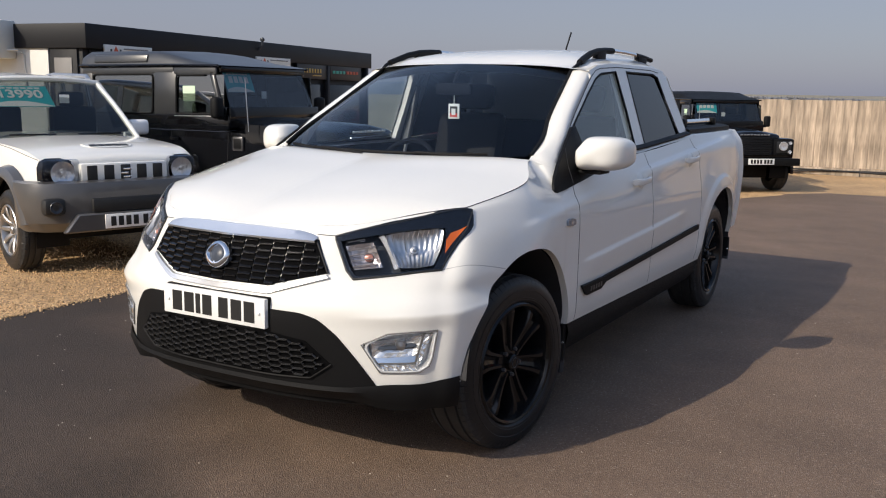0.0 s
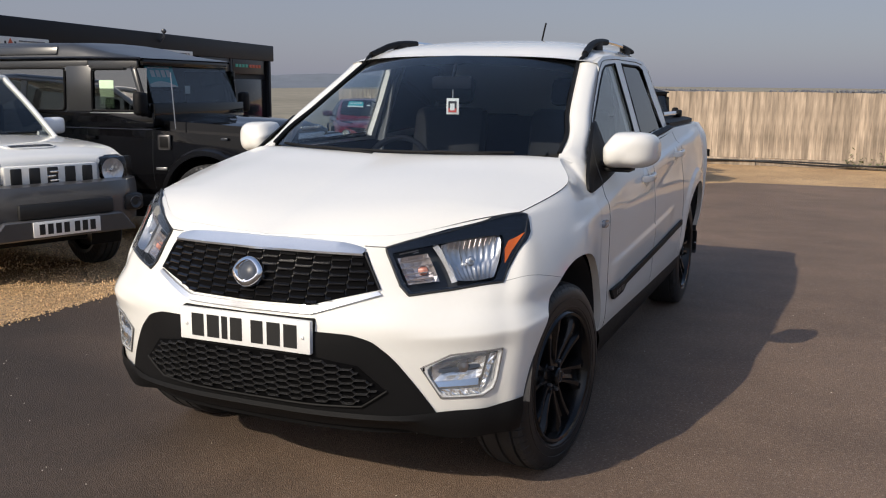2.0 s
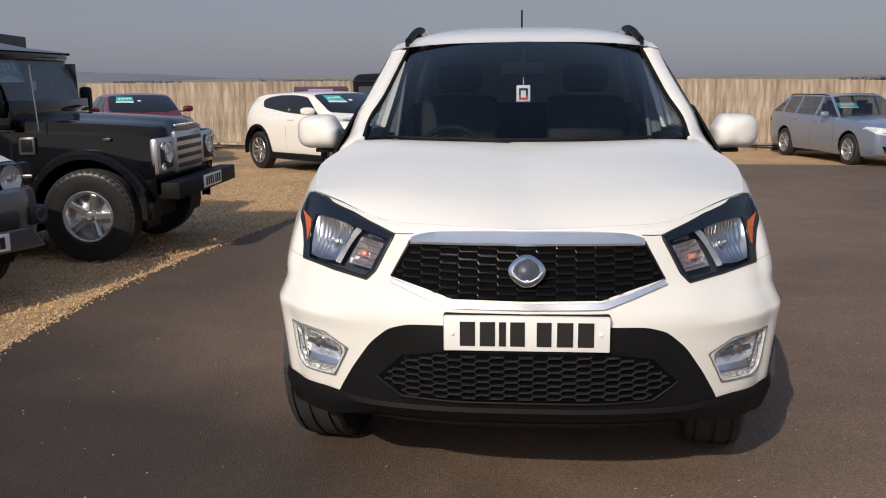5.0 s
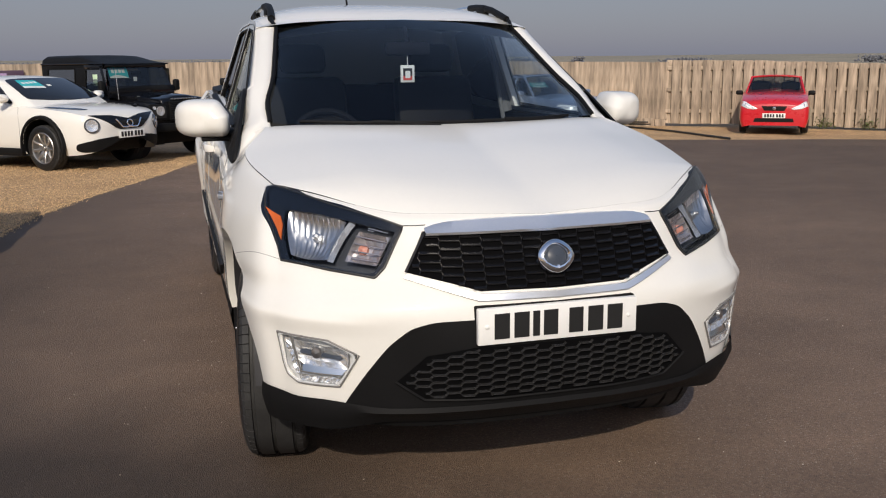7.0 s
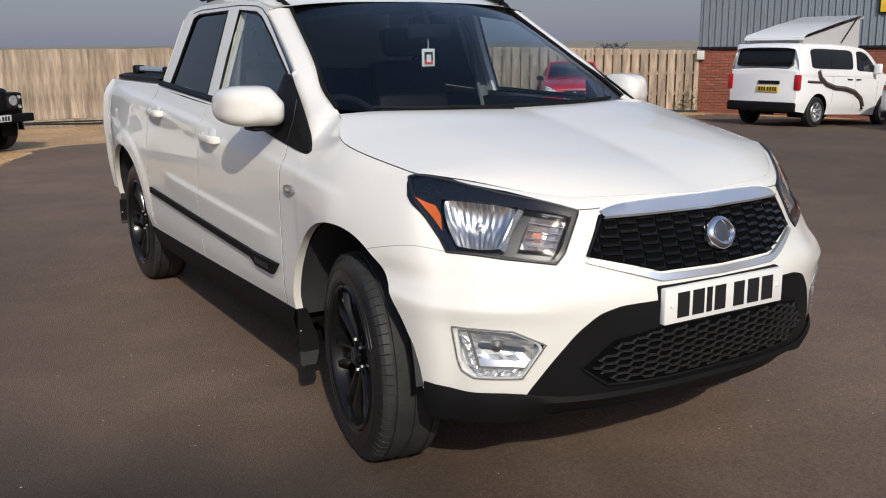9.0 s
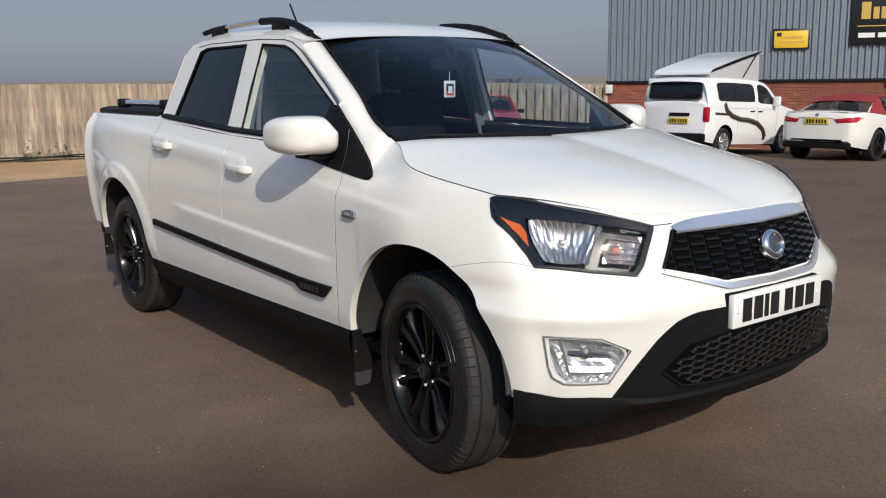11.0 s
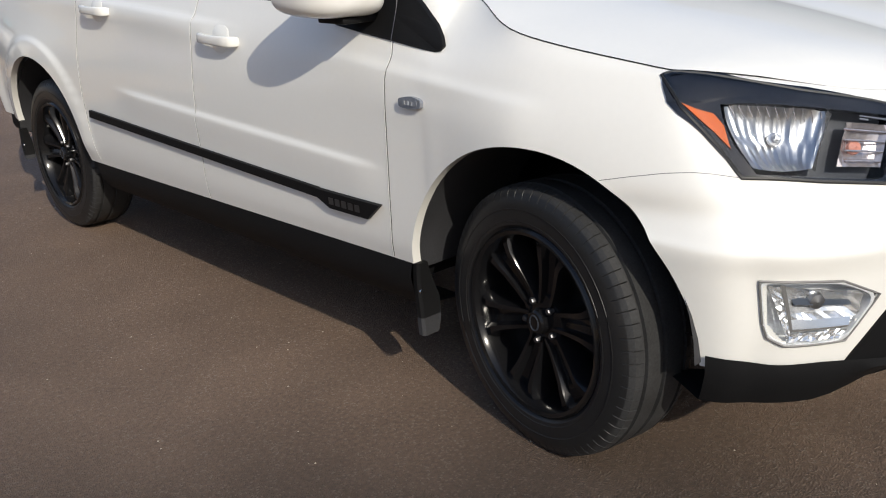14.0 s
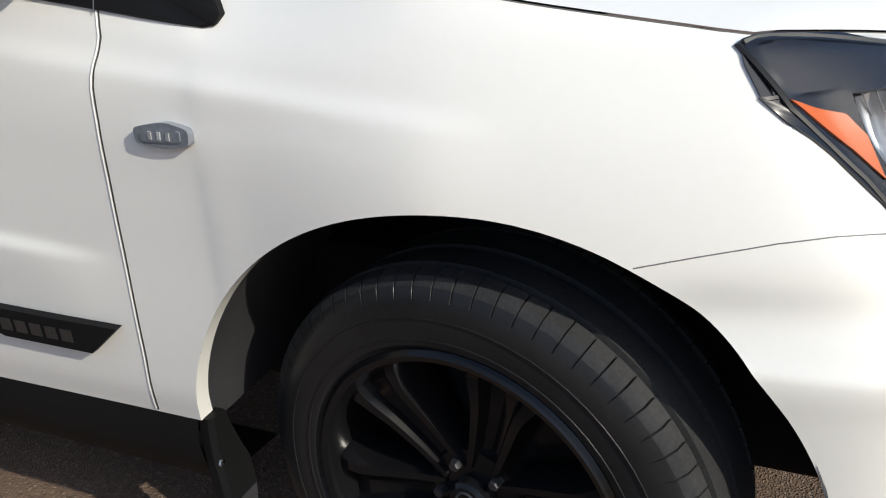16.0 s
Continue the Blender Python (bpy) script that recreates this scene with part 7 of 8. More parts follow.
def small_offroader():
    v = thing("small_suv", at_yard(-4.15, 1.90, -17), "white boxy small off-roader with grey bumper parked on gravel", "off-roader")
    hull(v, [(-.58, .50, .82, .50), (-.565, .48, .90, .64), (-.46, .46, .945, .675), (-.2, .45, 1.0, .70), (.55, .45, 1.045, .725), (1.5, .45, 1.07, .73), (2.5, .45, 1.08, .73), (2.80, .47, 1.08, .71), (2.85, .6, 1.0, .64)], WHITE, [(0, .35, .42), (2.25, .35, .42)], crown=.03, shoulder=.955)
    cabin_top(v, WHITE, ((.60, 1.05), (2.80, 1.07)), ((1.30, 1.55), (2.66, 1.63)), .68, .60, [(1.62, 1.3), (2.25, 1.2)], DIMGLASS, crown=.05, post=.028)
    wheels(v, .64, 2.25, .335, .205, GREYALLOY, .21, 10)
    # grey bumper
    bm = bmesh.new()
    rws = []
    for x, y in ((-.78, -.32), (-.765, -.50), (-.67, -.64), (-.50, -.715), (-.35, -.745), (0, -.76), (.35, -.745), (.50, -.715), (.67, -.64), (.765, -.50), (.78, -.32)):
        rws.append([Vector((x * .97, y + .09, .765)), Vector((x, y + .015, .75)), Vector((x * 1.005, y, .70)), Vector((x * 1.005, y - .01, .58)), Vector((x * .99, y + .005, .44)), Vector((x * .94, y + .10, .36))])
    grid(bm, rws)
    bmp = part("front_bumper", bm, BUMPERGREY, v, "grey front bumper", sharp=35)
    bm = bmesh.new()
    box(bm, (-.34, -.782, .515), (.40, -.72, .63), .02)
    part("bumper_slot", bm, INK, bmp)
    bm = bmesh.new()
    plate(bm, [(-.58, .37), (-.46, .515), (.46, .515), (.58, .37)], .06, pose(0, -.80, 0), .012)
    part("skid_plate", bm, BUMPERGREY, bmp)
    for s in (1, -1):
        bm = bmesh.new()
        box(bm, (s * .61 - .085, -.735, .505), (s * .61 + .085, -.62, .64), .035)
        part("fog_surround", bm, INK, bmp)
        bm = bmesh.new()
        lathe(bm, [(.05, .004), (.046, .010), (.04, .002), (.02, -.004), (.001, -.006)], 16, Matrix.Translation((s * .61, -.738, .572)) @ Matrix.Rotation(radians(-90), 4, 'Z'))
        part("fog_lamp", bm, LAMPGREY, bmp)
        for yc in (0, 2.25):
            bm = bmesh.new()
            arc = [math.pi * (-.06 + 1.01 * k / 18) for k in range(19)]
            grid(bm, [[Vector((s * x, yc + rr_ * math.cos(a), .35 + rr_ * math.sin(a))) for a in arc] for x, rr_ in ((.70, .52), (.76, .50), (.785, .46), (.785, .425), (.70, .42))])
            part("wheel_flare", bm, BUMPERGREY, v, "grey wheel arch flare")
        # lamps: rounded dark glass with a bowl behind
        bm = bmesh.new()
        box(bm, (s * .515 - .152, -.592, .705), (s * .515 + .152, -.46, .940), .07)
        lm = part("headlamp", bm, LAMPDARK, v, "round headlamp in a dark housing")
        bm = bmesh.new()
        lathe(bm, [(.094, .004), (.087, .0), (.06, -.010), (.03, -.016), (.014, -.014), (.011, -.004), (.001, -.002)], 28, Matrix.Translation((s * .50, -.612, .825)) @ Matrix.Rotation(radians(-90), 4, 'Z'))
        part("reflector", bm, REFLECT, lm)
        bm = bmesh.new()
        box(bm, (s * .515 - .146, -.640, .711), (s * .515 + .146, -.588, .934), .024)
        part("lens", bm, SMOKED, lm, "smoked clear lens").visible_shadow = False
    bm = bmesh.new()
    box(bm, (-.365, -.635, .725), (.365, -.53, .895), .02)
    gr_ = part("grille", bm, WHITE, v, "white grille bar with five dark slots")
    for x in (-.275, -.137, 0, .137, .275):
        bm = bmesh.new()
        box(bm, (x - .042, -.642, .745), (x + .042, -.60, .878), .008)
        part("slot", bm, INK, gr_)
    bm = bmesh.new()
    for z, dx in ((.842, .01), (.81, -.012), (.778, .01)):
        box(bm, (-.036 + dx, -.652, z - .009), (.030 + dx, -.64, z + .009), .003)
    part("emblem", bm, CHROME, gr_)
    bars_plate(v, -.80, .445, PLATEWHITE)
    # bonnet scoop
    sc = panel("bonnet_scoop", [(-.20, -.38, 1.0), (.20, -.38, 1.0), (.21, -.16, 1.04), (-.21, -.16, 1.04)], .009, WHITE, v, thick=.012, n=4, round_off=2)
    for k in range(5):
        x = -.165 + .067 * k
        panel("scoop_slot", [(x, -.355, 1.03), (x + .058, -.355, 1.03), (x + .058, -.295, 1.03), (x, -.295, 1.03)], .0125, INK, sc, thick=.004, rings=2, n=2)
    mirrors(v, .72, .90, 1.13, VANWHITE)
    sticker(v, -.23, 1.06, 1.42, .54, .30, 52, "13990")
    bm = bmesh.new()
    box(bm, (.10, .99, 1.36), (.19, .995, 1.44), 0)
    part("card", bm, PAPER, v, "small white card in the windscreen")
    for s in (1, -1):
        bm = bmesh.new()
        tube(bm, [(s * .54, 1.38, 1.585), (s * .55, 1.46, 1.625), (s * .55, 2.35, 1.655), (s * .54, 2.55, 1.640)], .022, 8)
        part("roof_rail", bm, ALLOY, v)
        bm = bmesh.new()
        tube(bm, [(s * x, .56 + .1 * abs(x - .3), 1.085) for x in (.1, .3, .5)], .008, 5)
        part("wiper", bm, PLASTIC, v)
    lines(v, [((.73, .60, 1.05), (.73, .54, .8), (.72, .56, .5)), ((.73, 1.62, 1.06), (.73, 1.62, .5)), ((.66, -.5, .93), (.68, 0, 1.0), (.69, .5, 1.04))])
    return v


small_offroader()


# ---- square off-roaders
TOPGREY = mat("charcoal hard top", (0.030, 0.031, 0.033), 0.30, var=0.08, spec=0.8)
SHEENGLASS = glass("bright side glass", (0.30, 0.33, 0.34), 0.36)


def square_offroader(m, label, L, grille_mat, soft_top, rim_mat, lead_sheet):
    v = thing("off_roader", m, label, "off-roader")
    paint = BLACKPAINT
    top = PLASTIC if soft_top else TOPGREY
    upper = paint if soft_top else TOPGREY
    # wings and body tub up to the waist seam
    hull(v, [(-.56, .55, .92, .60), (-.55, .50, 1.00, .775), (-.46, .48, 1.03, .79), (.55, .47, 1.08, .80), (.62, .46, 1.10, .80), (1.2, .45, 1.115, .80), (L + .3, .45, 1.115, .80), (L + .44, .48, 1.115, .795), (L + .46, .55, 1.05, .77)], paint, [(0, .40, .455), (L, .40, .455)], crown=.010, shoulder=.972, power=6)
    # raised bonnet with a soft bulge
    bm = bmesh.new()
    rws = []
    for y, z, w in ((-.575, 1.055, .47), (-.56, 1.10, .49), (-.50, 1.125, .505), (-.2, 1.15, .54), (.2, 1.175, .58), (.64, 1.195, .62)):
        rws.append([Vector((w * u, y, z - .03 * abs(u) ** 5 + .035 * math.exp(-(u / .5) ** 4))) for u in [-1 + q / 8 for q in range(17)]])
    rws = [[Vector((r_[0].x * 1.015, r_[0].y, r_[0].z - .09))] + r_ + [Vector((r_[-1].x * 1.015, r_[-1].y, r_[-1].z - .09))] for r_ in rws]
    rws = [[Vector((p.x, p.y + .01, p.z - .10)) for p in rws[0]]] + rws
    grid(bm, rws)
    part("bonnet", bm, paint, v, sharp=50)
    REAR, RG, SILL = L + .42, 1.755, 1.250

    def tilt(x, z):
        return x - .062 * (z - 1.10)

    def slab(name, y0, y1, z0, z1, s, material, parent=v, label="", th=.035, out=.0, bev=.012, lean=0.0):
        bm_ = bmesh.new()
        vs_ = box(bm_, (0, y0, z0), (th, y1, z1), bev)
        for q in vs_:
            q.co.x = s * (tilt(.775, q.co.z) - th + out + q.co.x)
            q.co.y += lean * (q.co.z - z0)
        return part(name, bm_, material, parent, label)

    for s in (1, -1):
        slab("waist_panel", .62, REAR, 1.105, SILL, s, paint)
        slab("door_header", .80, 1.385, 1.66, RG, s, upper)
        slab("rear_header", 1.385, REAR, 1.675, RG, s, top)
        slab("centre_panel", 1.345, 1.66, SILL, 1.70, s, top)
        slab("door_jamb", .70, .745, SILL, 1.66, s, upper, out=.004, lean=.30)
        slab("rear_panel", 2.60, REAR, SILL, 1.70, s, top)
        slab("windscreen_pillar", .665, .735, SILL, 1.70, s, paint, lean=.36)
        w_ = slab("door_window", .70, 1.345, SILL, 1.66, s, SHEENGLASS, out=-.014, th=.005, bev=0)
        w_.visible_shadow = False
        w_ = slab("rear_side_window", 1.66, 2.60, SILL, 1.675, s, SHEENGLASS, out=-.010, th=.005, bev=0)
        w_.visible_shadow = False
        bm = bmesh.new()
        tube(bm, [(s * tilt(.772, z), y, z) for y, z in ((1.68, 1.29), (1.695, 1.268), (1.72, 1.260), (2.54, 1.260), (2.572, 1.270), (2.585, 1.295), (2.585, 1.64), (2.572, 1.660), (2.54, 1.67), (1.72, 1.67), (1.69, 1.66), (1.68, 1.64))], .011, 6, True)
        part("window_rubber", bm, PLASTIC, v)
        bm = bmesh.new()
        tube(bm, [(s * tilt(.776, z), y, z) for y, z in ((.79, SILL + .012), (1.325, SILL + .012), (1.34, SILL + .03), (1.34, 1.635), (1.32, 1.655), (.95, 1.655))], .009, 6)
        part("window_rubber", bm, PLASTIC, v)
        bm = bmesh.new()
        box(bm, (s * .770 - .006, .72, SILL - .016), (s * .770 + .006, 1.36, SILL - .006), .002)
        part("door_cap", bm, ALLOY, v)
        bm = bmesh.new()
        tube(bm, [(s * .745, .76, RG - .005), (s * .748, 1.4, RG + .008), (s * .748, REAR, RG + .012)], .016, 6)
        part("gutter", bm, paint, v)
        for yc in (0, L):
            bm = bmesh.new()
            arc = [math.pi * (-.03 + 1.06 * k / 20) for k in range(21)]
            grid(bm, [[Vector((s * x, yc + rr_ * math.cos(a), .40 + rr_ * math.sin(a))) for a in arc] for x, rr_ in ((.785, .535), (.83, .53), (.862, .505), (.865, .46), (.78, .453))])
            part("wheel_flare", bm, GLOSSBLACK, v, "black wheel arch flare")
        # lamp panel
        bm = bmesh.new()
        box(bm, (s * .575 - .215, -.60, .715), (s * .575 + .215, -.53, 1.015), .025)
        lp = part("lamp_panel", bm, grille_mat, v, "headlamp panel")
        bm = bmesh.new()
        box(bm, (s * .585 - .165, -.606, .74), (s * .585 + .165, -.56, .99), .03)
        part("lamp_recess", bm, INK, lp)
        for x, z, r_, mt in ((.57, .885, .090, REFLECT), (.705, .945, .034, REFLECT), (.705, .775, .034, REFLECT)):
            bm = bmesh.new()
            lathe(bm, [(r_, 0), (r_ * .97, .014), (r_ * .85, .016), (r_ * .6, .008), (r_ * .2, .006), (r_ * .15, .014), (.001, .015)], 20, Matrix.Translation((s * x, -.606, z)) @ Matrix.Rotation(radians(-90), 4, 'Z'))
            part("round_lamp", bm, mt, lp)
        bm = bmesh.new()
        box(bm, (s * .805 - .012, 1.28, .985), (s * .805 + .012, 1.40, 1.02), .008)
        part("door_handle", bm, PLASTIC, v)
        bm = bmesh.new()
        box(bm, (s * .80 - .008, .41, .90), (s * .80 + .008, .55, 1.045), .018)
        vt = part("wing_vent", bm, BUMPERGREY, v, "grey-edged wing vent")
        bm = bmesh.new()
        box(bm, (s * .803 - .008, .425, .915), (s * .803 + .008, .535, 1.03), .014)
        part("vent_grille", bm, PLASTIC, vt)
        bm = bmesh.new()
        box(bm, (s * .803 - .008, .46, .708), (s * .803 + .008, .58, .735), .004)
        part("wing_badge", bm, ALLOY, v)
        bm = bmesh.new()
        box(bm, (s * .795 - .010, -.22, 1.0), (s * .795 + .010, -.15, 1.025), .006)
        part("side_repeater", bm, LAMPGREY, v)
        bm = bmesh.new()
        box(bm, (s * .77 - .05, .60, .36), (s * .77 + .05, L - .52, .47), .02)
        part("sill", bm, PLASTIC, v)
        strip("body_seam", flip([(.80, .62, 1.085), (.80, L, 1.10), (.80, L + .42, 1.10)], s), .008, .0, GLOSSBLACK, v, n=5)
        bm = bmesh.new()
        tube(bm, [(s * .2, .66, 1.28), (s * .42, .705, 1.36)], .009, 5)
        part("wiper", bm, PLASTIC, v)
    # windscreen in its upright frame
    bm = bmesh.new()
    vs = box(bm, (-.755, .61, 1.12), (.755, .68, 1.335), .015)
    part("bulkhead", bm, paint, v)
    bm = bmesh.new()
    box(bm, (-.70, .76, 1.685), (.70, .86, 1.755), .015)
    part("screen_header", bm, paint, v)
    bm = bmesh.new()
    grid(bm, [[Vector((x * w, y, z)) for x in (-1, -.5, 0, .5, 1)] for y, z, w in ((.655, 1.33, .70), (.79, 1.70, .665))])
    part("windscreen", bm, FARGLASS, v, "flat upright windscreen").visible_shadow = False
    # roof with raised rear half
    bm = bmesh.new()
    rws = []
    for y, z in ((.74, RG), (.80, RG + .015), (1.15, RG + .065), (1.42, RG + .125), (1.60, RG + .160), (REAR - .12, RG + .175), (REAR - .02, RG + .13), (REAR + .01, RG)):
        rws.append([Vector((x, y, RG + (z - RG) * q)) for x, q in ((-.745, .0), (-.735, .30), (-.715, .75), (-.67, .95), (-.4, 1.05), (0, 1.1), (.4, 1.05), (.67, .95), (.715, .75), (.735, .30), (.745, .0))])
    grid(bm, rws)
    roof = part("roof", bm, top, v, sharp=45)
    if not soft_top:
        for s in (1, -1):
            bm = bmesh.new()
            vs = box(bm, (-.012, 1.75, RG + .045), (.012, 2.55, RG + .125), .010)
            for q in vs:
                q.co.x = s * (.742 + q.co.x - .25 * (q.co.z - RG - .04))
            part("roof_light", bm, TOPGREY, roof, "charcoal slim roof side panel")
    bm = bmesh.new()
    box(bm, (-.74, REAR - .03, 1.10), (.74, REAR + .01, RG), .01)
    part("tail_panel", bm, top, v)
    for sx in (-.36, .36):
        bm = bmesh.new()
        box(bm, (sx - .22, 1.22, .85), (sx + .22, 1.36, 1.46), .04)
        box(bm, (sx - .12, 1.26, 1.46), (sx + .12, 1.35, 1.62), .03)
        part("seat", bm, TRIMDARK, v)
    bm = bmesh.new()
    grid(bm, [[Vector((x, y, z)) for x in (-.70, 0, .70)] for y, z in ((.68, 1.24), (.95, 1.25), (.98, 1.0))])
    part("dashboard", bm, TRIMDARK, v)
    # grille with slats
    bm = bmesh.new()
    box(bm, (-.36, -.61, .70), (.36, -.53, 1.05), .02)
    gr_ = part("grille", bm, grille_mat, v, "slatted grille")
    nb = 4 if grille_mat is not PLASTIC else 9
    for k in range(nb):
        st = .30 / nb
        z = .725 + st * k
        bm = bmesh.new()
        box(bm, (-.33, -.616, z + st * .12), (.33, -.58, z + st * .62), .005)
        part("slot", bm, INK, gr_)
    if grille_mat is PLASTIC:
        for k in range(nb + 1):
            bm = bmesh.new()
            z = .722 + .0333 * k
            box(bm, (-.34, -.628, z - .006), (.34, -.60, z + .006), .003)
            part("slat", bm, GLOSSBLACK, gr_)
    for k in range(9):
        bm = bmesh.new()
        x = -.30 + .068 * k
        box(bm, (x, -.594, 1.085), (x + .045, -.575, 1.108), .002)
        part("bonnet_bar", bm, ALLOY, v)
    bm = bmesh.new()
    box(bm, (-.84, -.78, .52), (.84, -.62, .66), .014)
    part("front_bumper", bm, PLASTIC, v, "black steel bumper")
    bars_plate(v, -.782, .60, PLATEWHITE, x=.05)
    wheels(v, .735, L, .39, .245, rim_mat, .21, 5)
    mirrors(v, .80, .68, 1.33, PLASTIC, w=.065, h=.11)
    sticker(v, -.40, .79, 1.59, .42, .22, 20)
    bm = bmesh.new()
    box(bm, (-.10, .735, 1.42), (-.02, .74, 1.50), .001)
    part("card", bm, PAPER, v, "small white card in the windscreen")
    lines(v, [((.80, .62, 1.08), (.80, .62, .52)), ((.80, 1.40, 1.10), (.80, 1.40, .62))])
    bm = bmesh.new()
    y0, y1, z0, z1 = (1.09, 1.26, 1.29, 1.55) if lead_sheet else (.98, 1.12, 1.34, 1.56)
    box(bm, (-.738, y0, z0), (-.728, y1, z1), .002)
    part("paper_sheet", bm, LIMEPAPER, v, "pale green sheet in the side window")
    bm = bmesh.new()
    tube(bm, [(-.70, .42, 1.09), (-.70, .45, 1.62)], .005, 5)
    part("aerial", bm, ALLOY, v)
    return v


square_offroader(at_yard(-3.56, 4.36, 1.8), "black square-cut off-roader with silver grille and alloys on gravel", 2.36, ALLOY, False, ALLOY, True)
square_offroader(at_yard(-1.18, 13.03, -51.5) @ Matrix.Scale(.885, 4), "dark square-cut off-roader with a black grille by the fence", 2.36, PLASTIC, True, BLACKALLOY, False)


# ---- rounded crossover, white and dark red
TINTGLASS = mat("tinted car glass", (0.014, 0.016, 0.019), 0.06, var=0.05, spec=0.4)


def upper_shell(veh, stations, paint, nose_bow=.12):
    """The closed painted upper body, lofted through (y, belt height, roof height, belt half width, roof half width)."""
    global SKIN
    a_ = spline([(y, zb, zr) for y, zb, zr, *_ in stations], 6)
    b_ = spline([(wb, wr, 0) for *_, wb, wr in stations], 6)
    rws = []
    for p, q in zip(a_, b_):
        y, zb, zr = p
        wb, wr, h = q.x, q.y, p.z - p.y
        sec = spline([(wb, 0, zb - .08), (wb - .004, 0, zb), (wb + (wr - wb) * .42 + .016, 0, zb + h * .45), (wr + .035, 0, zb + h * .82), (wr - .01, 0, zb + h * .955), (wr * .75, 0, zr + .004), (wr * .4, 0, zr + .014), (0, 0, zr + .018)], 5)
        f = max(0.0, min(1.0, (1.35 - y) / .9))
        g = max(0.0, min(1.0, (y - 2.5) / .6))
        row = [Vector((r_.x, y + (.06 * g - nose_bow * f) * (1 - min(1, r_.x / wb) ** 2), r_.z)) for r_ in sec]
        rws.append(row[:-1] + [Vector((-r_.x, r_.y, r_.z)) for r_ in row[::-1]])
    bm = bmesh.new()
    grid(bm, rws)
    bmesh.ops.recalc_face_normals(bm, faces=bm.faces)
    SKIN = (BVHTree.FromBMesh(bm), Vector((0, 1.7, .9)))
    return part("upper_body", bm, paint, veh, sharp=70)


def crossover(m, paint, label, plate_bars=True):
    v = thing("crossover_car", m, label, "car")
    WB = 2.58
    hull(v, [(-.92, .44, .62, .22), (-.90, .36, .69, .44), (-.83, .29, .765, .63), (-.68, .25, .835, .77), (-.35, .23, .895, .85), (.35, .24, .945, .88), (1.2, .25, .975, .88), (2.2, .25, 1.03, .885), (2.8, .28, 1.07, .86), (3.14, .36, 1.04, .78), (3.24, .5, .92, .62)], paint, [(0, .36, .42), (WB, .36, .42)], crown=.06)
    for s in (1, -1):
        mt = facing((s * .62, -.80, .67), .004)
        bm = bmesh.new()
        lathe(bm, [(.112, -.03), (.110, .008), (.104, .010), (.098, .004), (.001, .002)], 26, mt)
        hl_ = part("headlamp", bm, LAMPGREY, v, "round clear headlamp", sharp=60)
        bm = bmesh.new()
        lathe(bm, [(.092, .006), (.086, .012), (.066, .010), (.04, .005), (.018, .004), (.014, .014), (.001, .015)], 24, mt)
        part("lamp_bowl", bm, FOGBOWL, hl_, "bright lamp bowl", sharp=40)
        for yc in (0, WB):
            bm = bmesh.new()
            arc = [math.pi * (-.06 + 1.12 * k / 22) for k in range(23)]
            grid(bm, [[Vector((s * x, yc + rr_ * math.cos(a), .36 + rr_ * math.sin(a))) for a in arc] for x, rr_ in ((.84, .475), (.893, .468), (.904, .455), (.902, .425), (.83, .418))])
            part("wheel_flare", bm, PLASTIC, v, "black wheel arch trim")
        bm = bmesh.new()
        box(bm, (s * .845 - .04, .44, .21), (s * .845 + .04, WB - .44, .33), .025)
        part("sill", bm, PLASTIC, v)
    lamp(v, "wing_lamp", [(.44, -.60, .92), (.58, -.32, .97), (.68, .02, 1.0), (.75, .06, .99), (.72, -.22, .96), (.58, -.54, .90)], LAMPDARK, "long dark wing-top lamp")
    panel("grille", [(-.66, -.72, .80), (-.35, -.87, .765), (0, -.92, .745), (.35, -.87, .765), (.66, -.72, .80), (.42, -.86, .715), (.22, -.90, .60), (-.22, -.90, .60), (-.42, -.86, .715)], .010, GLOSSBLACK, v, "black mesh grille reaching out to the lamps", n=8, round_off=3, rings=9)
    panel("lower_intake", [(-.74, -.62, .41), (-.55, -.80, .475), (-.3, -.88, .50), (.3, -.88, .50), (.55, -.80, .475), (.74, -.62, .41), (.74, -.60, .32), (.5, -.78, .30), (0, -.86, .34), (-.5, -.78, .30), (-.74, -.60, .32)], .010, PLASTIC, v, "black lower bumper", n=7, round_off=3, rings=9)
    bm = bmesh.new()
    tube(bm, [snap(p, .020) for p in dense([(-.25, -.9, .745), (-.15, -.9, .63), (.15, -.9, .63), (.25, -.9, .745)], 5, False)], .012, 6)
    part("emblem_bar", bm, CHROME, v)
    bm = bmesh.new()
    tube(bm, [snap((.055 * math.cos(q), -.95, .69 + .05 * math.sin(q)), .022) for q in (2 * math.pi * k / 16 for k in range(16))], .010, 6, True)
    part("emblem_ring", bm, CHROME, v)
    bars_plate(v, -.955, .525, PLATEWHITE)
    lines(v, [((.88, .52, 1.0), (.87, .46, .7), (.86, .48, .33)), ((.88, 1.60, 1.03), (.88, 1.58, .32))])
    handle(v, [(.88, 1.46, .93)], paint)
    wheels(v, .765, WB, .345, .22, GREYALLOY, .235, 9)
    # upper body with its dark glass
    up_ = upper_shell(v, [(.26, .90, .95, .76, .68), (.62, .93, 1.15, .80, .665), (.95, .95, 1.305, .81, .645), (1.18, .96, 1.38, .81, .63), (1.6, .98, 1.405, .81, .62), (2.2, 1.01, 1.40, .81, .61), (2.72, 1.03, 1.375, .80, .60), (2.98, 1.02, 1.325, .785, .585), (3.12, .98, 1.21, .75, .59), (3.21, .92, 1.0, .68, .55)], paint)
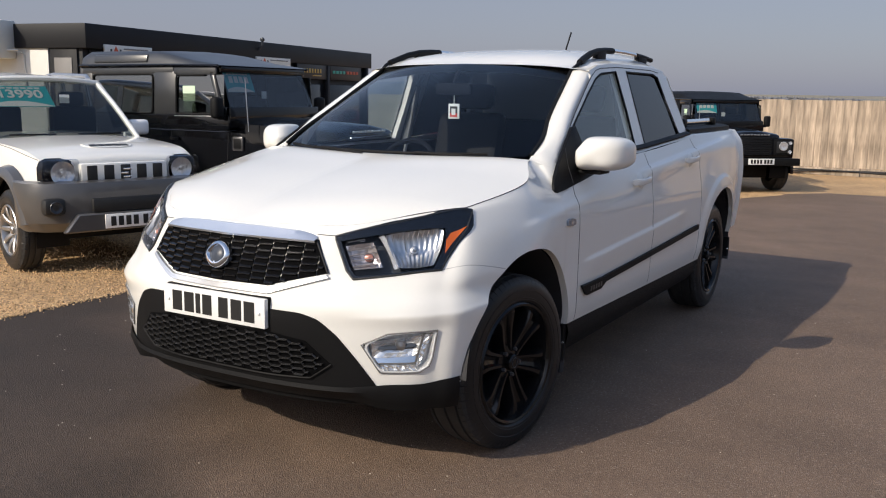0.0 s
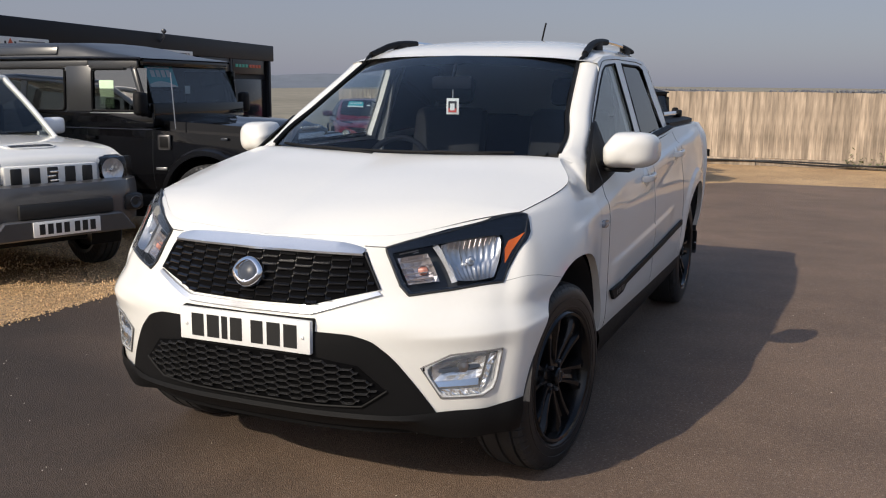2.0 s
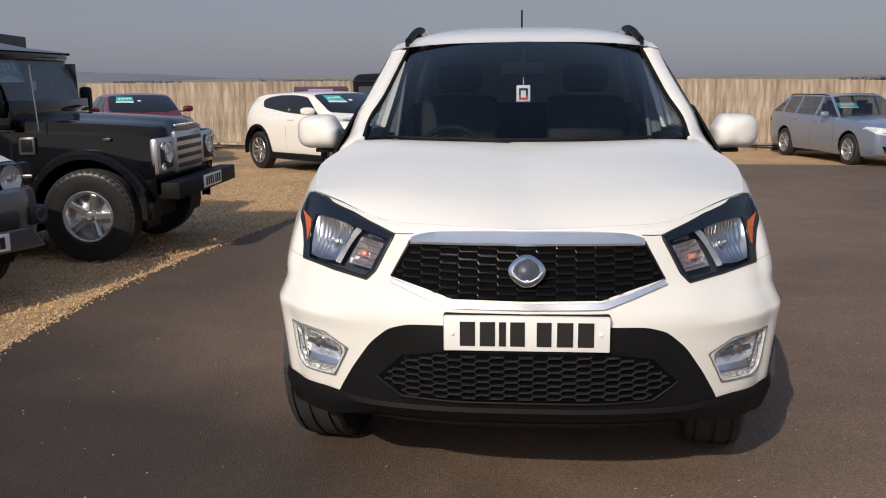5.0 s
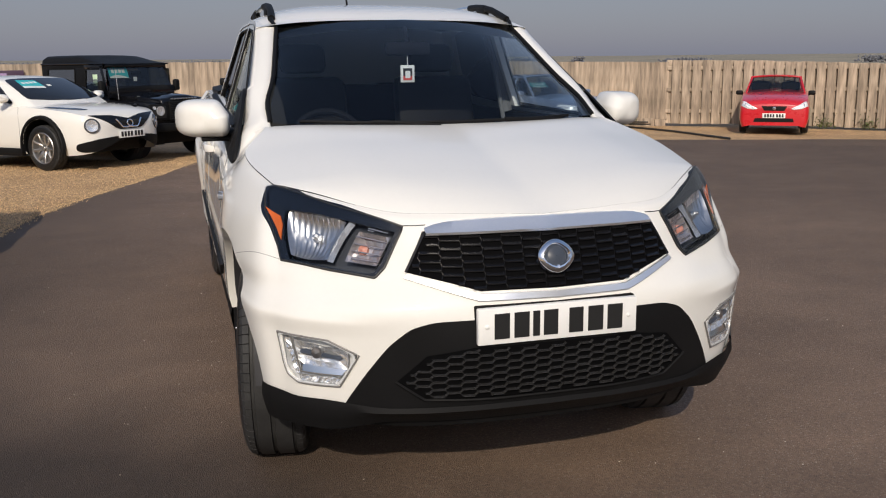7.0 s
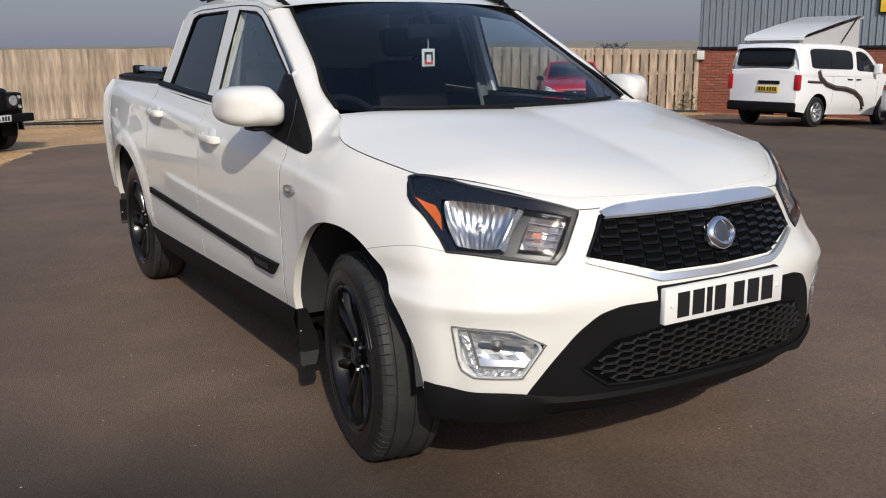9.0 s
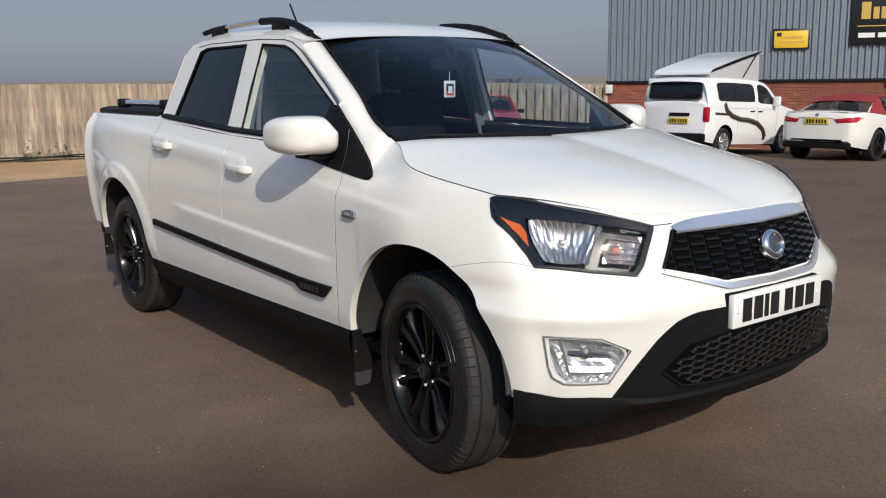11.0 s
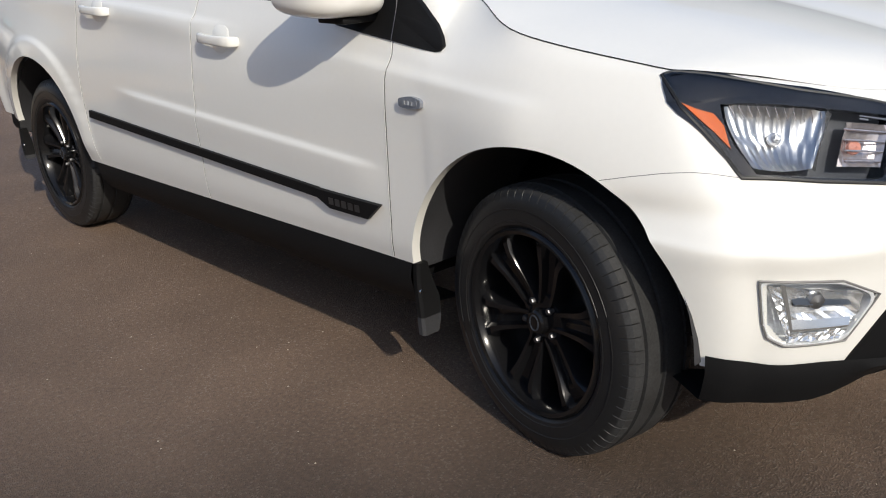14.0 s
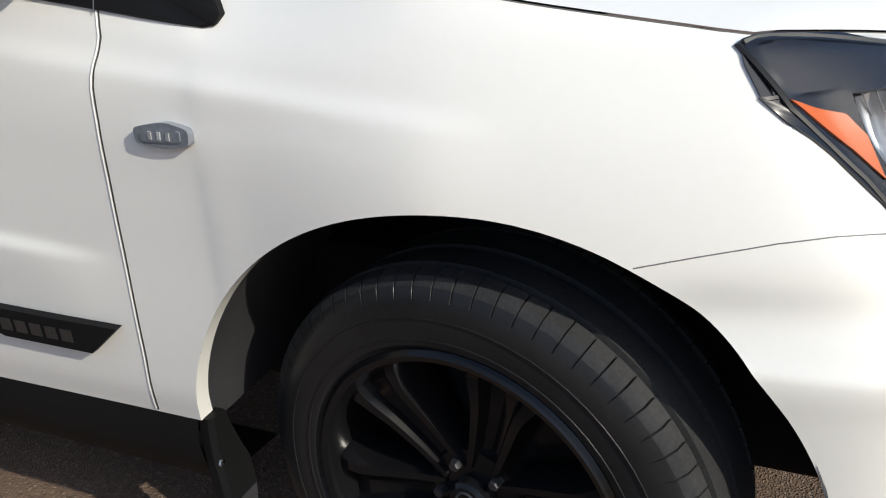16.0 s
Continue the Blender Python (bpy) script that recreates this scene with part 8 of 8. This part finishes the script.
    panel("windscreen", [(-.69, .45, 1.05), (-.35, .31, 1.01), (0, .26, 1.01), (.35, .31, 1.01), (.69, .45, 1.05), (.60, 1.08, 1.36), (.3, 1.05, 1.40), (0, 1.03, 1.41), (-.3, 1.05, 1.40), (-.60, 1.08, 1.36)], .005, TINTGLASS, up_, "dark raked windscreen", n=6, round_off=1, rings=9)
    panel("rear_window", [(-.5, 3.02, 1.16), (0, 3.1, 1.16), (.5, 3.02, 1.16), (.42, 2.70, 1.32), (0, 2.74, 1.345), (-.42, 2.70, 1.32)], .005, TINTGLASS, up_, n=5, round_off=2)
    for s in (1, -1):
        sw = panel("side_window", flip([(.79, .66, 1.00), (.735, .96, 1.22), (.68, 1.16, 1.335), (.665, 1.60, 1.37), (.655, 2.10, 1.365), (.66, 2.46, 1.33), (.69, 2.60, 1.27), (.77, 2.50, 1.14), (.80, 1.7, 1.055), (.80, 1.1, 1.02)], s), .004, TINTGLASS, up_, "dark tinted side glass", n=6, round_off=1, rings=8)
        strip("window_post", flip([(.79, 1.63, 1.085), (.66, 1.66, 1.345)], s), .016, .002, GLOSSBLACK, sw, n=5, flat=.5)
        bm = bmesh.new()
        vs_ = []
        nr, ns = 9, 16
        for k in range(nr):
            ph = .12 + (math.pi * .62 - .12) * k / (nr - 1)
            vs_.append([Vector((s * (.955 + .115 * math.sin(ph) ** .7 * math.copysign(abs(math.cos(a)) ** .7, math.cos(a))), .74 - .085 * math.cos(ph) + .03 * math.cos(a), 1.085 + .068 * math.sin(ph) ** .7 * math.copysign(abs(math.sin(a)) ** .7, math.sin(a)))) for a in (2 * math.pi * q / ns for q in range(ns))])
        cap = grid(bm, vs_, closed=True)
        bm.faces.new(cap[0])
        bm.faces.new(cap[-1])
        dm = part("door_mirror", bm, paint, v, sharp=60)
        bm = bmesh.new()
        box(bm, (s * .83 - .06, .72, 1.02), (s * .83 + .06, .78, 1.045), .01)
        part("mirror_foot", bm, PLASTIC, dm)
    stick = panel("price_sticker", [(-.50, .78, 1.24), (-.16, .70, 1.24), (-.15, .93, 1.34), (-.46, 1.0, 1.34)], .009, TEAL, up_, "teal price sheet behind the glass", n=3, thick=.002)
    panel("white_band", [(-.51, .72, 1.205), (-.17, .64, 1.205), (-.165, .70, 1.235), (-.50, .78, 1.235)], .010, PAPER, stick, n=3, thick=.002)
    for k in range(4):
        x = -.44 + .07 * k
        panel("figure_bar", [(x, .84, 1.27), (x + .045, .83, 1.27), (x + .045, .89, 1.305), (x, .90, 1.305)], .0115, PAPER, stick, n=2, thick=.002, rings=2)
    panel("card", [(-.08, .70, 1.235), (-.01, .70, 1.235), (-.01, .76, 1.265), (-.08, .76, 1.265)], .009, PAPER, up_, "small white card in the windscreen", n=2, thick=.002, rings=2)
    return v


crossover(at_yard(-2.33, 11.75, -44) @ Matrix.Scale(.97, 4), WHITE, "white rounded crossover with black arch trims on gravel")
crossover(at_yard(-7.2, 14.0, -58) @ Matrix.Scale(.97, 4), DARKRED, "dark red rounded crossover with a teal price sheet")


# ---- silver estate
def estate():
    v = thing("estate_car", at_yard(6.99, 14.35, -79) @ Matrix.Scale(.91, 4), "silver blue estate car with roof bars beside the fence", "car")
    hull(v, [(-.84, .34, .66, .50), (-.80, .26, .76, .70), (-.62, .22, .84, .80), (-.2, .20, .90, .86), (.5, .20, .95, .88), (1.4, .22, .97, .885), (2.6, .22, 1.00, .88), (3.3, .26, 1.02, .85), (3.68, .32, 1.0, .78), (3.75, .45, .9, .68)], SILVER, [(0, .33, .38), (2.76, .33, .38)], crown=.05)
    cabin_top(v, SILVER, ((.55, .95), (3.62, 1.02)), ((1.25, 1.38), (3.10, 1.38)), .77, .58, [(1.55, 1.2), (2.45, 1.2), (3.1, 1.6)], crown=.05)
    wheels(v, .765, 2.76, .325, .22, ALLOY, .225, 7)
    lamp_block(v, "headlamp", [(.40, .735), (.60, .785), (.79, .805), (.82, .76), (.72, .665), (.48, .625)], -.80, .010, FOGCLEAR, "clear headlamp")
    lamp(v, "tail_lamp", [(.60, 3.74, .90), (.80, 3.6, .95), (.82, 3.5, .80), (.64, 3.74, .74)], REDLENS, "red tail lamp")
    g_ = panel("grille", [(-.36, -.85, .74), (.36, -.85, .74), (.26, -.86, .56), (-.26, -.86, .56)], .01, PLASTIC, v, "dark grille with chrome slats", n=4)
    for k in range(3):
        bm = bmesh.new()
        z = .60 + .05 * k
        tube(bm, [snap((x, -.9, z), .018) for x in (-.30, -.15, 0, .15, .30)], .009, 5)
        part("slat", bm, CHROME, g_)
    bm = bmesh.new()
    lathe(bm, [(.065, 0), (.06, .012), (.05, .006), (.001, .008)], 20, Matrix.Translation(snap((0, -.9, .66), .016)) @ Matrix.Rotation(radians(-90), 4, 'Z'))
    part("emblem_disc", bm, CHROME, g_)
    panel("lower_intake", [(-.62, -.8, .42), (.62, -.8, .42), (.56, -.82, .32), (-.56, -.82, .32)], .008, PLASTIC, v, n=4)
    bars_plate(v, -.885, .47, PLATEWHITE)
    mirrors(v, .86, .85, 1.02, SILVER, w=.085, h=.06)
    sticker(v, -.36, .98, 1.20, .44, .2, 58)
    for s in (1, -1):
        bm = bmesh.new()
        tube(bm, [(s * .58, 1.35, 1.40), (s * .58, 1.6, 1.43), (s * .57, 2.9, 1.43), (s * .57, 3.1, 1.40)], .014, 6)
        part("roof_bar", bm, PLASTIC, v)
    lines(v, [((.88, .65, .95), (.87, .58, .6), (.86, .6, .3)), ((.88, 1.55, .97), (.88, 1.55, .3)), ((.88, 2.5, .99), (.88, 2.42, .6))])
    handle(v, [(.88, 1.4, .86), (.88, 2.3, .88)], SILVER)


estate()


# ---- little red hatchback
def city_car():
    v = thing("city_car", at_yard(12.28, 15.0, -126) @ Matrix.Scale(.94, 4), "small bright red hatchback facing out by the fence", "car")
    hull(v, [(-.68, .20, .58, .60), (-.65, .17, .67, .73), (-.52, .16, .77, .785), (-.1, .17, .88, .81), (.5, .19, .955, .82), (1.4, .22, 1.0, .82), (2.4, .24, 1.04, .81), (2.75, .34, 1.0, .74), (2.82, .5, .9, .64)], REDPAINT, [(0, .30, .36), (2.42, .30, .36)], crown=.06)
    cabin_top(v, REDPAINT, ((.36, .95), (2.70, 1.01)), ((.93, 1.345), (2.35, 1.36)), .70, .585, [(1.40, 1.4), (2.2, 1.8)], crown=.05)
    wheels(v, .71, 2.42, .29, .18, ALLOY, .19, 7)
    lamp_block(v, "headlamp", [(.37, .600), (.50, .665), (.68, .775), (.745, .765), (.755, .66), (.62, .600), (.46, .580)], -.58, .010, FOGCLEAR, "clear headlamp")
    panel("grille", [(-.29, -.68, .660), (.29, -.68, .660), (.23, -.68, .555), (-.23, -.68, .555)], .008, PLASTIC, v, "narrow dark grille", n=4)
    panel("lower_intake", [(-.43, -.66, .375), (.43, -.66, .375), (.46, -.66, .285), (-.46, -.66, .285)], .008, PLASTIC, v, n=4)
    bm = bmesh.new()
    lathe(bm, [(.04, 0), (.03, .01), (.001, .012)], 12, Matrix.Translation(snap((0, -.7, .61), .012)) @ Matrix.Rotation(radians(-90), 4, 'Z'))
    part("emblem_disc", bm, CHROME, v)
    bars_plate(v, -.71, .437, PLATEWHITE)
    mirrors(v, .77, .60, .965, PLASTIC, w=.085, h=.055)
    bm = bmesh.new()
    tube(bm, [(0, 2.2, 1.40), (0, 2.3, 1.54)], .006, 5)
    part("aerial", bm, PLASTIC, v)
    lines(v, [((.82, .5, .97), (.81, .45, .3)), ((.82, 1.42, 1.0), (.82, 1.42, .3))])


city_car()


# ---- camper van with its roof up
def camper():
    v = thing("camper_van", at_yard(16.9, 10.71, 6.3), "white camper van with raised pop-up roof and brown side swirl", "van")
    hull(v, [(-.86, .36, .72, .50), (-.83, .28, .86, .70), (-.70, .24, .98, .80), (-.3, .22, 1.06, .83), (.2, .22, 1.12, .845), (1.2, .24, 1.16, .847), (2.7, .26, 1.16, .847), (3.2, .30, 1.16, .84), (3.42, .34, 1.14, .80), (3.45, .45, 1.05, .76)], VANWHITE, [(0, .31, .38), (2.72, .31, .38)], crown=.05, shoulder=.97)
    wheels(v, .74, 2.72, .31, .19, ALLOY, .20, 7)
    for s in (1, -1):
        bm = bmesh.new()
        box(bm, (s * .78 - .06, 3.36, .74), (s * .78 + .06, 3.47, 1.06), .03)
        part("tail_lamp", bm, REDLENS, v, "red tail lamp")
        bm = bmesh.new()
        tube(bm, [snap((s * .85, y, z), .004) for y, z in ((2.78, 1.14), (2.70, 1.0), (2.48, .88), (2.15, .81), (1.75, .79), (1.36, .72), (1.08, .58), (.97, .42), (.96, .36))], .06, 6, flat=.9)
        tube(bm, [snap((s * .85, y, z), .004) for y, z in ((3.15, .925), (2.9, .92), (2.55, .915))], .03, 6, flat=.9)
        part("side_swirl", bm, mat("brown decal", (.06, .045, .04), .4, var=.05), v, "dark brown swirl decal")
    bm = bmesh.new()
    vs = box(bm, (-.80, 3.37, .48), (.80, 3.43, 1.67), .03)
    for q in vs:
        q.co.x *= 1 - .13 * max(0, q.co.z - 1.12)
        q.co.y -= .20 * max(0, q.co.z - 1.15) ** 1.5
    tg = part("tailgate", bm, VANWHITE, v, "white tailgate")
    bm = bmesh.new()
    vs = box(bm, (-.66, 3.42, 1.22), (.66, 3.437, 1.58), .05)
    for q in vs:
        q.co.x *= 1 - .13 * max(0, q.co.z - 1.12)
        q.co.y -= .20 * max(0, q.co.z - 1.15) ** 1.5
    part("tail_glass", bm, GLOSSBLACK, tg, "dark rear window")
    bm = bmesh.new()
    lathe(bm, [(.05, .004), (.04, .01), (.001, .012)], 14, Matrix.Translation((0, 3.43, 1.06)) @ Matrix.Rotation(radians(90), 4, 'Z'))
    part("emblem_disc", bm, CHROME, tg)
    bm = bmesh.new()
    box(bm, (-.40, 3.45, .86), (.10, 3.475, .93), .01)
    part("tail_trim", bm, PLASTIC, v)
    bars_plate(v, 3.468, .76, PLATEYELLOW, back=True, x=-.14, w=.50)
    bm = bmesh.new()
    box(bm, (-.80, 3.42, .30), (.80, 3.52, .50), .04)
    part("rear_bumper", bm, PLASTIC, v)
    bm = bmesh.new()
    box(bm, (-.10, 3.30, 1.645), (.10, 3.36, 1.675), .01)
    part("brake_lamp", bm, REDLENS, v)
    mirrors(v, .84, .60, 1.22, VANWHITE, w=.09, h=.11)
    handle(v, [(.845, 1.2, .98), (.845, 1.55, .98)], PLASTIC)
    lines(v, [((.84, .35, 1.12), (.84, .42, .5)), ((.847, 1.32, 1.15), (.847, 1.32, .3)), ((.847, 2.2, 1.15), (.847, 2.2, .5))])
    up_ = upper_shell(v, [(-.10, 1.04, 1.09, .78, .70), (.30, 1.08, 1.34, .82, .70), (.72, 1.11, 1.60, .835, .695), (1.10, 1.12, 1.68, .84, .70), (1.8, 1.12, 1.70, .84, .70), (2.7, 1.12, 1.70, .84, .70), (3.15, 1.12, 1.68, .835, .69), (3.34, 1.12, 1.64, .82, .68), (3.41, 1.10, 1.58, .80, .67)], VANWHITE, .10)
    panel("windscreen", [(-.70, .04, 1.16), (0, -.08, 1.14), (.70, .04, 1.16), (.62, .72, 1.56), (0, .66, 1.60), (-.62, .72, 1.56)], .004, TINTGLASS, up_, "dark windscreen", n=6, round_off=2)
    for s in (1, -1):
        w1 = panel("side_window", flip([(.83, 1.44, 1.20), (.75, 1.44, 1.55), (.73, 1.60, 1.585), (.73, 2.92, 1.585), (.75, 3.04, 1.53), (.83, 3.02, 1.22), (.83, 2.9, 1.185), (.83, 1.55, 1.185)], s), .004, TINTGLASS, up_, "dark flush side glass", n=6, round_off=2)
        strip("window_post", flip([(.83, 2.30, 1.19), (.73, 2.30, 1.585)], s), .012, .003, GLOSSBLACK, w1, n=5, flat=.5)
        panel("front_window", flip([(.83, .36, 1.14), (.78, .66, 1.40), (.74, .86, 1.54), (.73, 1.10, 1.58), (.74, 1.28, 1.56), (.83, 1.30, 1.20), (.83, 1.2, 1.16)], s), .004, TINTGLASS, up_, "dark front door glass", n=6, round_off=2)
    # raised roof, hinged at the back, with canvas below
    bm = bmesh.new()
    ROOF = [(.70, 3.20, 1.80), (.70, 1.0, 2.32), (-.70, 1.0, 2.32), (-.70, 3.20, 1.80)]
    a, b, c, d = (Vector(p) for p in ROOF)
    grid(bm, [[(p.lerp(q, t) + Vector((0, 0, dz))) for t in (0, .06, .3, .5, .7, .94, 1)] for p, q, dz in ((a, d, -.05), (a, d, .0), (a.lerp(b, .04), d.lerp(c, .04), .04), (a.lerp(b, .5), d.lerp(c, .5), .055), (a.lerp(b, .96), d.lerp(c, .96), .04), (b, c, 0), (b, c, -.05))])
    part("pop_up_roof", bm, VANWHITE, v, "white tilted pop-up roof", sharp=50)
    bm = bmesh.new()
    CANVAS = mat("grey canvas", (.42, .42, .43), .9, var=.1)
    for s in (1, -1):
        grid(bm, [[Vector((s * .64, y, z)) for y, z in ((3.1, 1.66), (2.4, 1.67), (1.7, 1.67), (1.0, 1.64))], [Vector((s * .62, y, z)) for y, z in ((3.1, 1.78), (2.4, 1.94), (1.7, 2.11), (1.0, 2.27))]])
    grid(bm, [[Vector((x, 1.0, 1.70)) for x in (-.64, 0, .64)], [Vector((x, 1.0, 2.27)) for x in (-.62, 0, .62)]])
    grid(bm, [[Vector((x, 3.1, 1.64)) for x in (-.64, 0, .64)], [Vector((x, 3.1, 1.78)) for x in (-.62, 0, .62)]])
    part("canvas", bm, CANVAS, v, "grey canvas roof sides")
    for s in (1, -1):
        bm = bmesh.new()
        tube(bm, [(s * .67, 1.75, 1.74), (s * .67, 1.15, 2.32)], .015, 5)
        part("roof_strut", bm, PLASTIC, v)


camper()


# ---- white convertible with a red hood
def convertible():
    v = thing("convertible_car", at_yard(18.55, 8.15, 6), "white convertible with a dark red fabric hood seen from behind", "car")
    hull(v, [(-.82, .34, .62, .50), (-.78, .26, .74, .72), (-.6, .22, .82, .82), (0, .20, .90, .87), (.6, .20, .93, .885), (1.5, .22, .92, .885), (2.4, .22, .95, .885), (3.2, .25, .99, .87), (3.46, .28, .985, .83), (3.62, .30, .965, .775), (3.72, .34, .93, .68), (3.755, .44, .86, .56)], WHITE, [(0, .33, .37), (2.76, .33, .37)], crown=.04)
    HOOD = mat("red hood cloth", (.26, .025, .03), .9, var=.12, fine=300, bump=.1)
    cabin_top(v, WHITE, ((.62, .93), (3.00, 1.00)), ((1.35, 1.32), (2.25, 1.32)), .76, .56, [(1.6, .6)], crown=.06, roof_mat=HOOD)
    bm = bmesh.new()
    rws = []
    for y, z, w in ((1.30, 1.345, .575), (1.8, 1.39, .58), (2.3, 1.37, .60), (2.62, 1.24, .66)):
        rws.append([Vector((w * u, y, z - .05 * abs(u) ** 3)) for u in [-1 + q / 6 for q in range(13)]])
    grid(bm, rws)
    hd = part("fabric_hood", bm, HOOD, v, "dark red fabric hood", sharp=60)
    for s in (1, -1):
        bm = bmesh.new()
        grid(bm, [[Vector((s * .60, 2.25, 1.33)), Vector((s * .66, 2.62, 1.20)), Vector((s * .74, 3.02, 1.0))], [Vector((s * .78, 2.18, .96)), Vector((s * .785, 2.6, .97)), Vector((s * .765, 3.02, .98))]])
        part("hood_side", bm, HOOD, hd)
    wheels(v, .775, 2.76, .33, .24, BLACKALLOY, .235, 5)
    lamp_block(v, "tail_lamp", [(.36, .845), (.60, .875), (.78, .90), (.82, .87), (.76, .79), (.42, .775)], 3.6, .010, REDLENS, "wide red tail lamp", back=True)
    bars_plate(v, 3.762, .80, PLATEYELLOW, back=True, w=.50)
    bm = bmesh.new()
    box(bm, (-.36, 3.74, .865), (.36, 3.772, .895), .008)
    part("handle_trim", bm, WHITE, v)
    bm = bmesh.new()
    vs = box(bm, (-.60, 3.60, .985), (.60, 3.70, 1.005), .008)
    part("boot_lip", bm, WHITE, v)
    bm = bmesh.new()
    box(bm, (-.70, 3.58, .25), (.70, 3.765, .385), .03)
    part("diffuser", bm, PLASTIC, v, "black rear diffuser")
    bm = bmesh.new()
    tube(bm, [(-.68, 3.74, .405), (-.5, 3.772, .40), (.5, 3.772, .40), (.68, 3.74, .405)], .011, 5)
    part("chrome_strip", bm, CHROME, v)
    bm = bmesh.new()
    lathe(bm, [(.04, .0), (.036, .01), (.001, .012)], 14, Matrix.Translation(snap((0, 3.75, .93), .006)) @ Matrix.Rotation(radians(90), 4, 'Z'))
    part("emblem_disc", bm, CHROME, v)
    mirrors(v, .85, .95, 1.02, WHITE, w=.085, h=.055)
    lines(v, [((.88, .75, .92), (.87, .70, .3)), ((.885, 2.05, .94), (.885, 2.0, .5)), ((.72, 3.05, 1.0), (.75, 3.5, 1.0), (.70, 3.66, .93))])


convertible()
